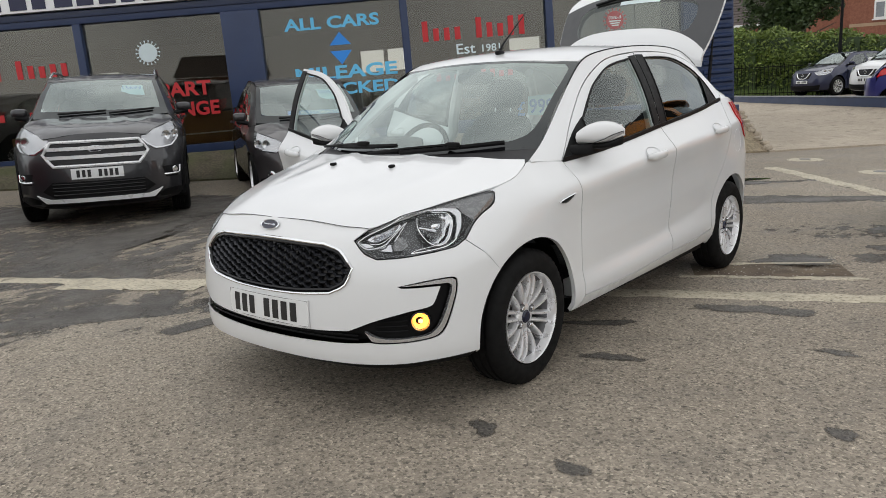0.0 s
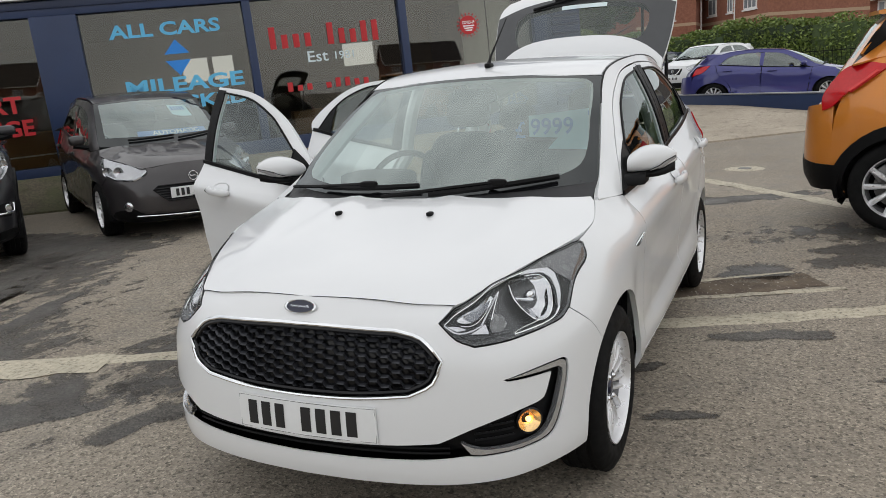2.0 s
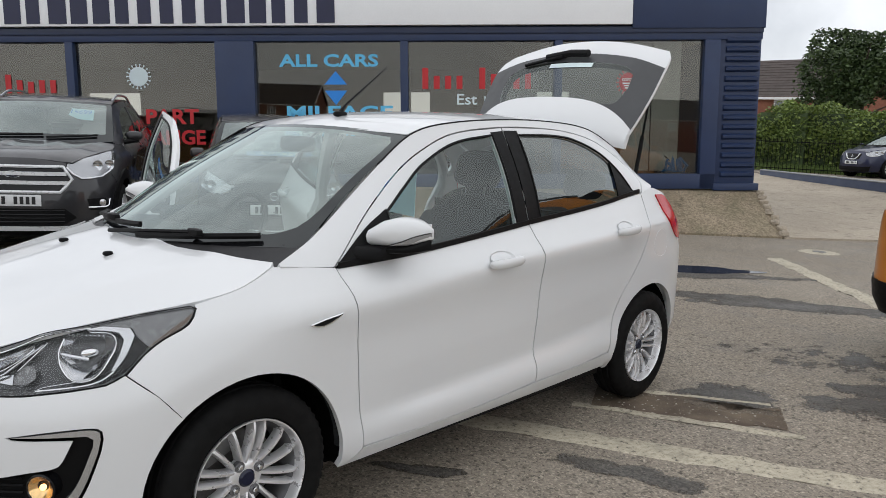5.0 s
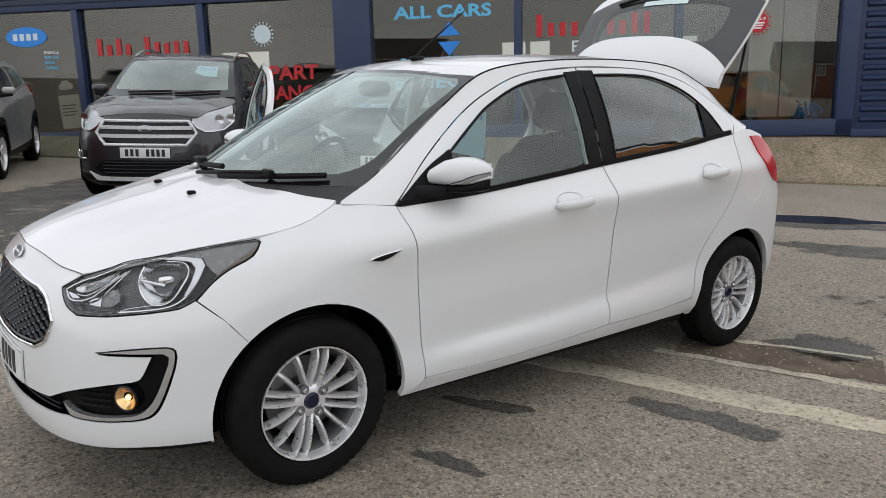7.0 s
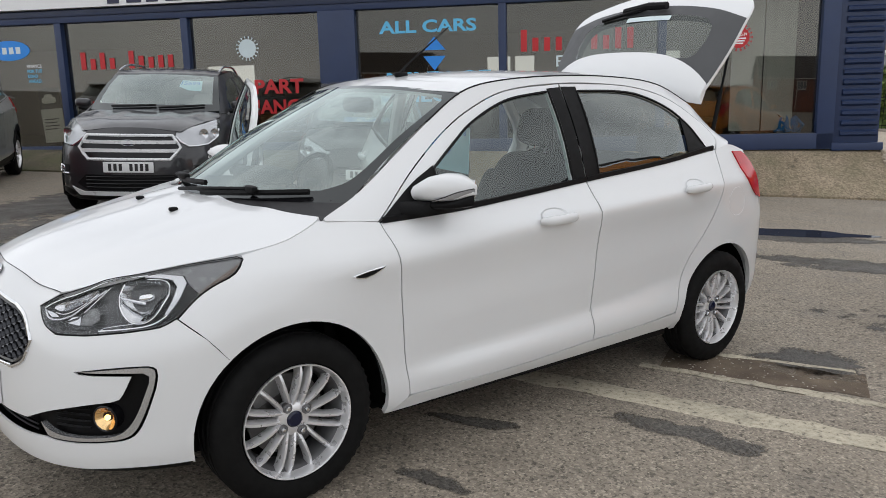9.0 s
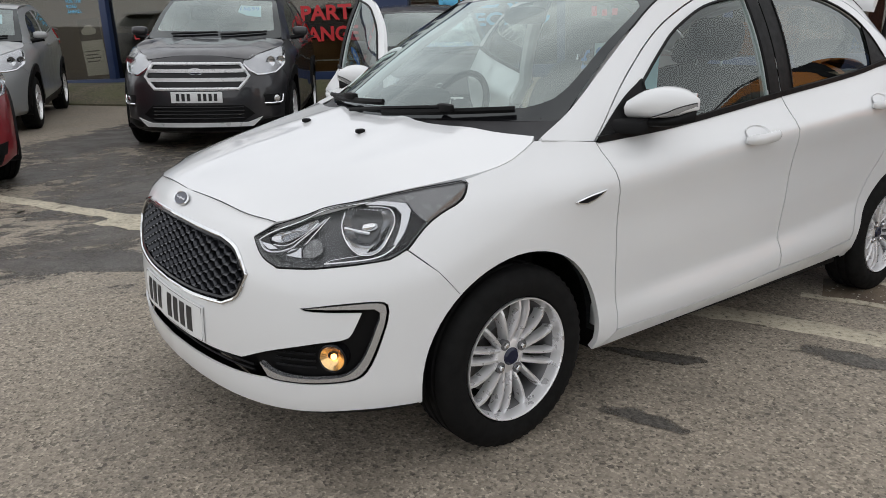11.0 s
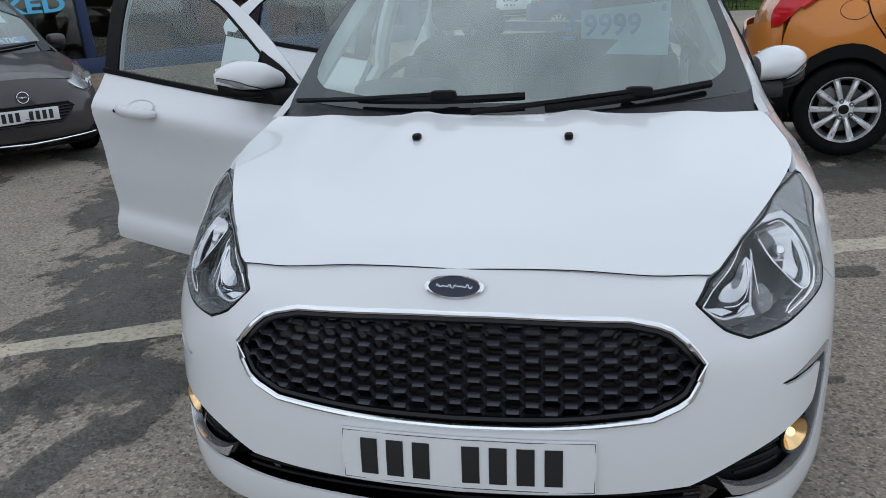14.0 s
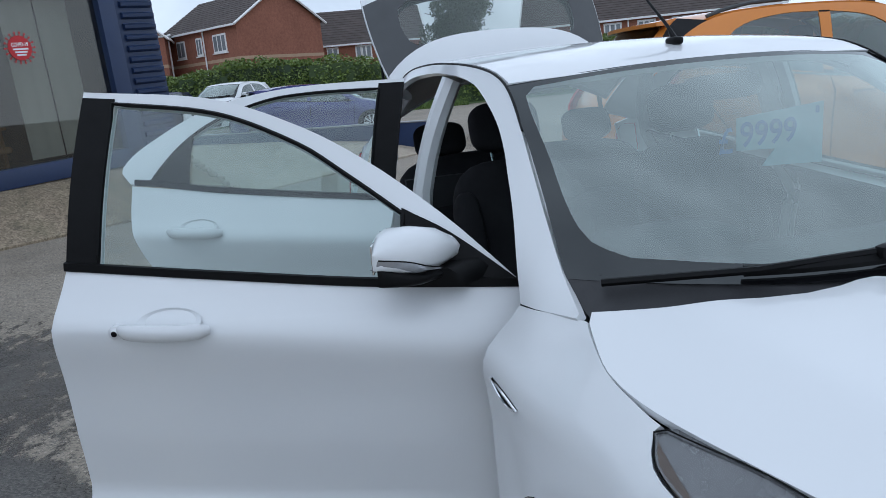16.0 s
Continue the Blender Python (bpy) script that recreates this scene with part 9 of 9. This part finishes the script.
def suv_face(car, bumper, body):
    """Broad six-sided grille with chrome bars, dark lower intake, silver skid trim and fog slots."""
    Y, X = body.y, body.x
    hexa = join([(-Y(0.42), 0.74), (Y(0.42), 0.74)], [(Y(0.42), 0.74), (Y(0.49), 0.66)], [(Y(0.49), 0.66), (Y(0.39), 0.56)], [(Y(0.39), 0.56), (-Y(0.39), 0.56)], [(-Y(0.39), 0.56), (-Y(0.49), 0.66)], [(-Y(0.49), 0.66), (-Y(0.42), 0.74)], step=0.06)
    patch(bumper, body, hexa, 0.004, "gloss_black", "grille", "black grille with bright bars")
    b = bmesh.new()
    add_tube(b, [body.at(s, z, 0.012) for s, z in hexa], 0.017, 6, closed=True)
    part("chrome_surround", b, M["bright"], bumper)
    for z, w in ((0.694, 0.45), (0.632, 0.46)):
        b = bmesh.new()
        strip(b, [body.at(-Y(w) + 2 * Y(w) * k / 12, z, 0.008) for k in range(13)], 0.04, lambda i: (1, 0, 0), 0.018)
        part("grille_bar", b, M["bright"], bumper)
    nose_badge(car, body, 0.69, 0.17, 0.066)
    low = join([(-Y(0.42), 0.42), (Y(0.42), 0.42)], [(Y(0.42), 0.42), (Y(0.52), 0.34)], [(Y(0.52), 0.34), (Y(0.4), 0.28)], [(Y(0.4), 0.28), (-Y(0.4), 0.28)], [(-Y(0.4), 0.28), (-Y(0.52), 0.34)], [(-Y(0.52), 0.34), (-Y(0.42), 0.42)], step=0.06)
    patch(bumper, body, low, 0.003, "black", "lower_intake")
    for z in (0.31, 0.34, 0.37, 0.4):
        b = bmesh.new()
        add_tube(b, [body.at(-Y(0.42) + 2 * Y(0.42) * k / 10, z, 0.006) for k in range(11)], 0.006, 5)
        part("slat", b, M["gloss_black"], bumper)
    patch(bumper, body, join([(-Y(0.45), 0.275), (Y(0.45), 0.275)], [(Y(0.45), 0.275), (Y(0.58), 0.31)], [(Y(0.58), 0.31), (Y(0.5), 0.245)], [(Y(0.5), 0.245), (-Y(0.5), 0.245)], [(-Y(0.5), 0.245), (-Y(0.58), 0.31)], [(-Y(0.58), 0.31), (-Y(0.45), 0.275)], step=0.06), 0.012, "bright", "skid_trim", "silver skid trim", 0.04)
    patch(bumper, body, join([(-X(0.37), 0.215), (-Y(0.4), 0.21), (Y(0.4), 0.21), (X(0.37), 0.215)], [(X(0.37), 0.215), (X(0.4), 0.28), (Y(0.6), 0.29), (Y(0.5), 0.243)], [(Y(0.5), 0.243), (-Y(0.5), 0.243)], [(-Y(0.5), 0.243), (-Y(0.6), 0.29), (-X(0.4), 0.28), (-X(0.37), 0.215)], step=0.06), 0.006, "black", "lower_cladding")
    fog = join([(Y(0.6), 0.5), (X(0.5), 0.5)], [(X(0.5), 0.5), (X(0.46), 0.46), (X(0.5), 0.39)], [(X(0.5), 0.39), (Y(0.62), 0.4)], [(Y(0.62), 0.4), (Y(0.6), 0.5)], step=0.05)
    patch(bumper, body, fog, 0.003, "black", "fog_recess", both=True)
    for sg in (1, -1):
        b = bmesh.new()
        add_tube(b, [body.at(sg * s, z, 0.012) for s, z in smooth_line([(Y(0.6), 0.425), (X(0.55), 0.42), (X(0.47), 0.43), (X(0.455), 0.49)], 0.05)], 0.011, 6)
        part("chrome_trim", b, M["chrome"], bumper)
        b = bmesh.new()
        add_lathe(b, [(0.0, -0.004), (0.035, 0.0), (0.04, 0.006)], 14, Matrix.Translation(body.at(sg * X(0.54), 0.455, 0.014)) @ Matrix.Rotation(radians(sg * 40 + 90), 4, "Z"))
        part("fog_lamp", b, M["reflector"], bumper)
    nose_plate(car, body, 0.49)


def small_face(car, bumper, body):
    """Low trapezoid grille under a badge, plate in it, round fog lamps."""
    Y, X = body.y, body.x
    o = join([(-Y(0.36), 0.585), (Y(0.36), 0.585)], [(Y(0.36), 0.585), (Y(0.41), 0.54)], [(Y(0.41), 0.54), (Y(0.28), 0.4)], [(Y(0.28), 0.4), (-Y(0.28), 0.4)], [(-Y(0.28), 0.4), (-Y(0.41), 0.54)], [(-Y(0.41), 0.54), (-Y(0.36), 0.585)], step=0.05)
    patch(bumper, body, o, 0.003, "black", "grille", "black slatted grille")
    for z in (0.43, 0.46, 0.49, 0.52, 0.55):
        b = bmesh.new()
        w = 0.29 + (z - 0.4) * 0.75
        add_tube(b, [body.at(-Y(w) + 2 * Y(w) * k / 10, z, 0.006) for k in range(11)], 0.007, 5)
        part("slat", b, M["gloss_black"], bumper)
    b = bmesh.new()
    add_tube(b, [body.at(s, z, 0.006) for s, z in o], 0.007, 6, closed=True)
    part("grille_edge", b, M["gloss_black"], bumper)
    nose_badge(car, body, 0.66, 0.1, 0.1, "grey_plastic")
    nose_plate(car, body, 0.49)
    patch(bumper, body, join([(-X(0.38), 0.215), (-Y(0.4), 0.2), (Y(0.4), 0.2), (X(0.38), 0.215)], [(X(0.38), 0.215), (X(0.46), 0.3), (Y(0.6), 0.34)], [(Y(0.6), 0.34), (Y(0.5), 0.28), (-Y(0.5), 0.28), (-Y(0.6), 0.34)], [(-Y(0.6), 0.34), (-X(0.46), 0.3), (-X(0.38), 0.215)], step=0.06), 0.005, "black", "lower_cladding")
    b = bmesh.new()
    add_tube(b, [body.at(-Y(0.58) + 2 * Y(0.58) * k / 20, 0.245 + 0.02 * abs(k - 10) / 10, 0.012) for k in range(21)], 0.007, 5)
    part("chrome_trim", b, M["chrome"], bumper)
    for sg in (1, -1):
        b = bmesh.new()
        add_lathe(b, [(0.0, -0.006), (0.035, 0.0), (0.05, 0.004), (0.05, 0.02)], 16, Matrix.Translation(body.at(sg * Y(0.64), 0.36, 0.01)) @ Matrix.Rotation(radians(sg * 38 + 90), 4, "Z"))
        part("fog_lamp", b, M["reflector"], bumper)


def vee_face(car, bumper, body):
    """Dark grille with a bright V, black lower half."""
    Y, X = body.y, body.x
    o = join([(-Y(0.34), 0.72), (Y(0.34), 0.72)], [(Y(0.34), 0.72), (Y(0.26), 0.56)], [(Y(0.26), 0.56), (-Y(0.26), 0.56)], [(-Y(0.26), 0.56), (-Y(0.34), 0.72)], step=0.06)
    patch(bumper, body, o, 0.004, "gloss_black", "grille")
    b = bmesh.new()
    add_tube(b, [body.at(s, z, 0.014) for s, z in smooth_line([(-Y(0.28), 0.725), (-Y(0.15), 0.58), (0, 0.565), (Y(0.15), 0.58), (Y(0.28), 0.725)], 0.06)], 0.018, 6)
    part("chrome_vee", b, M["chrome"], bumper)
    nose_badge(car, body, 0.66, 0.11, 0.09, "gloss_black")
    patch(bumper, body, join([(-Y(0.6), 0.22), (0, 0.2), (Y(0.6), 0.22)], [(Y(0.6), 0.22), (Y(0.64), 0.36)], [(Y(0.64), 0.36), (Y(0.4), 0.34), (-Y(0.4), 0.34), (-Y(0.64), 0.36)], [(-Y(0.64), 0.36), (-Y(0.6), 0.22)], step=0.07), 0.004, "black", "lower_intake")
    nose_plate(car, body, 0.46)


SUV_Z = ((0.0, 0.0), (0.19, 0.2), (0.298, 0.35), (0.65, 0.78), (0.8, 1.0), (1.0, 1.18), (1.25, 1.45), (1.5, 1.69))
SMALL_Z = ((0.0, 0.0), (0.19, 0.17), (0.298, 0.3), (0.65, 0.62), (0.8, 0.78), (1.0, 0.99), (1.25, 1.29), (1.5, 1.56))
MID_Z = ((0.0, 0.0), (0.19, 0.19), (0.298, 0.335), (0.65, 0.74), (0.8, 0.94), (1.0, 1.12), (1.25, 1.37), (1.5, 1.6))
LOW_Z = ((0.0, 0.0), (0.19, 0.17), (0.298, 0.31), (0.65, 0.66), (0.8, 0.8), (1.0, 0.97), (1.25, 1.22), (1.5, 1.45))

parked_car("grey_suv", "dark grey family car with broad chrome-barred grille, parked nose out", pose(-1.86, -6.28, 0, 0, 0, 57), "grey_paint", 0.92, 2.69, 0.9, 0.92, SUV_Z, 0.35, 0.23, suv_face, rails="satin", price="15699", coarse=0.05, group="cars on the lot", cladding=True)
parked_car("brown_hatchback", "dark grey-brown small hatchback parked nose out", pose(-4.16, -5.18, 0, 0, 0, 58), "brown_paint", 0.83, 2.54, 0.6, 0.87, SMALL_Z, 0.3, 0.2, small_face, coarse=0.05, group="cars on the lot", banner="AUTOMATIC")
MOKKA_TAIL = join([(-2.6, 1.115), (-2.72, 1.13), (-2.86, 1.1), (-2.93, 1.02)], [(-2.93, 1.02), (-2.965, 0.92), (-2.965, 0.8)], [(-2.965, 0.8), (-2.9, 0.83), (-2.8, 0.96), (-2.6, 1.09)], [(-2.6, 1.09), (-2.6, 1.115)], step=0.03)
HIGH_Z = ((0.0, 0.0), (0.19, 0.19), (0.298, 0.335), (0.65, 0.74), (0.8, 0.94), (1.0, 1.13), (1.12, 1.28), (1.25, 1.46), (1.42, 1.68), (1.52, 1.75))
parked_car("orange_suv", "orange metallic compact car with black wheel-arch cladding", pose(-4.59, 4.71, 0.05, 0, 0, 82), "orange_paint", 0.9, 2.555, 0.74, 0.89, HIGH_Z, 0.345, 0.235, vee_face, MOKKA_TAIL, rails="grey_plastic", cladding=True, coarse=0.05, group="cars on the lot")
parked_car("silver_crossover", "pale silver crossover parked beside the dark grey one", pose(0.32, -9.14, 0.0, 0, 0, 71), "silver_paint", 0.85, 2.6, 0.7, 0.88, MID_Z, 0.335, 0.22, vee_face, cladding=True, price="11999", group="cars on the lot")
parked_car("red_crossover", "dark red crossover with black lower trim", pose(1.3, -5.12, 0.0, 0, 0, 98), "red_paint", 0.85, 2.53, 0.7, 0.88, MID_Z, 0.335, 0.22, vee_face, cladding=True, group="cars on the lot")
parked_car("navy_suv", "dark navy family car with bright grille on upper lot", pose(-29.3, -5.0, 0.45, 0, 0, -28), "navy_paint", 0.85, 2.65, 0.8, 0.9, MID_Z, 0.345, 0.23, vee_face, coarse=0.14, group="cars on the upper lot")
parked_car("white_suv", "white family car with a bright V grille on the upper lot", pose(-25.2, -2.15, 0.5, 0, 0, -28), "white_paint", 0.85, 2.65, 0.8, 0.9, MID_Z, 0.345, 0.23, vee_face, coarse=0.14, group="cars on the upper lot")
parked_car("blue_saloon", "deep blue low car standing side-on behind the low wall", pose(-19.9, 1.95, 0.27, 0, 0, 93), "violet_paint", 0.9, 2.7, 0.87, 0.9, LOW_Z, 0.32, 0.215, small_face, coarse=0.14, group="cars on the upper lot")
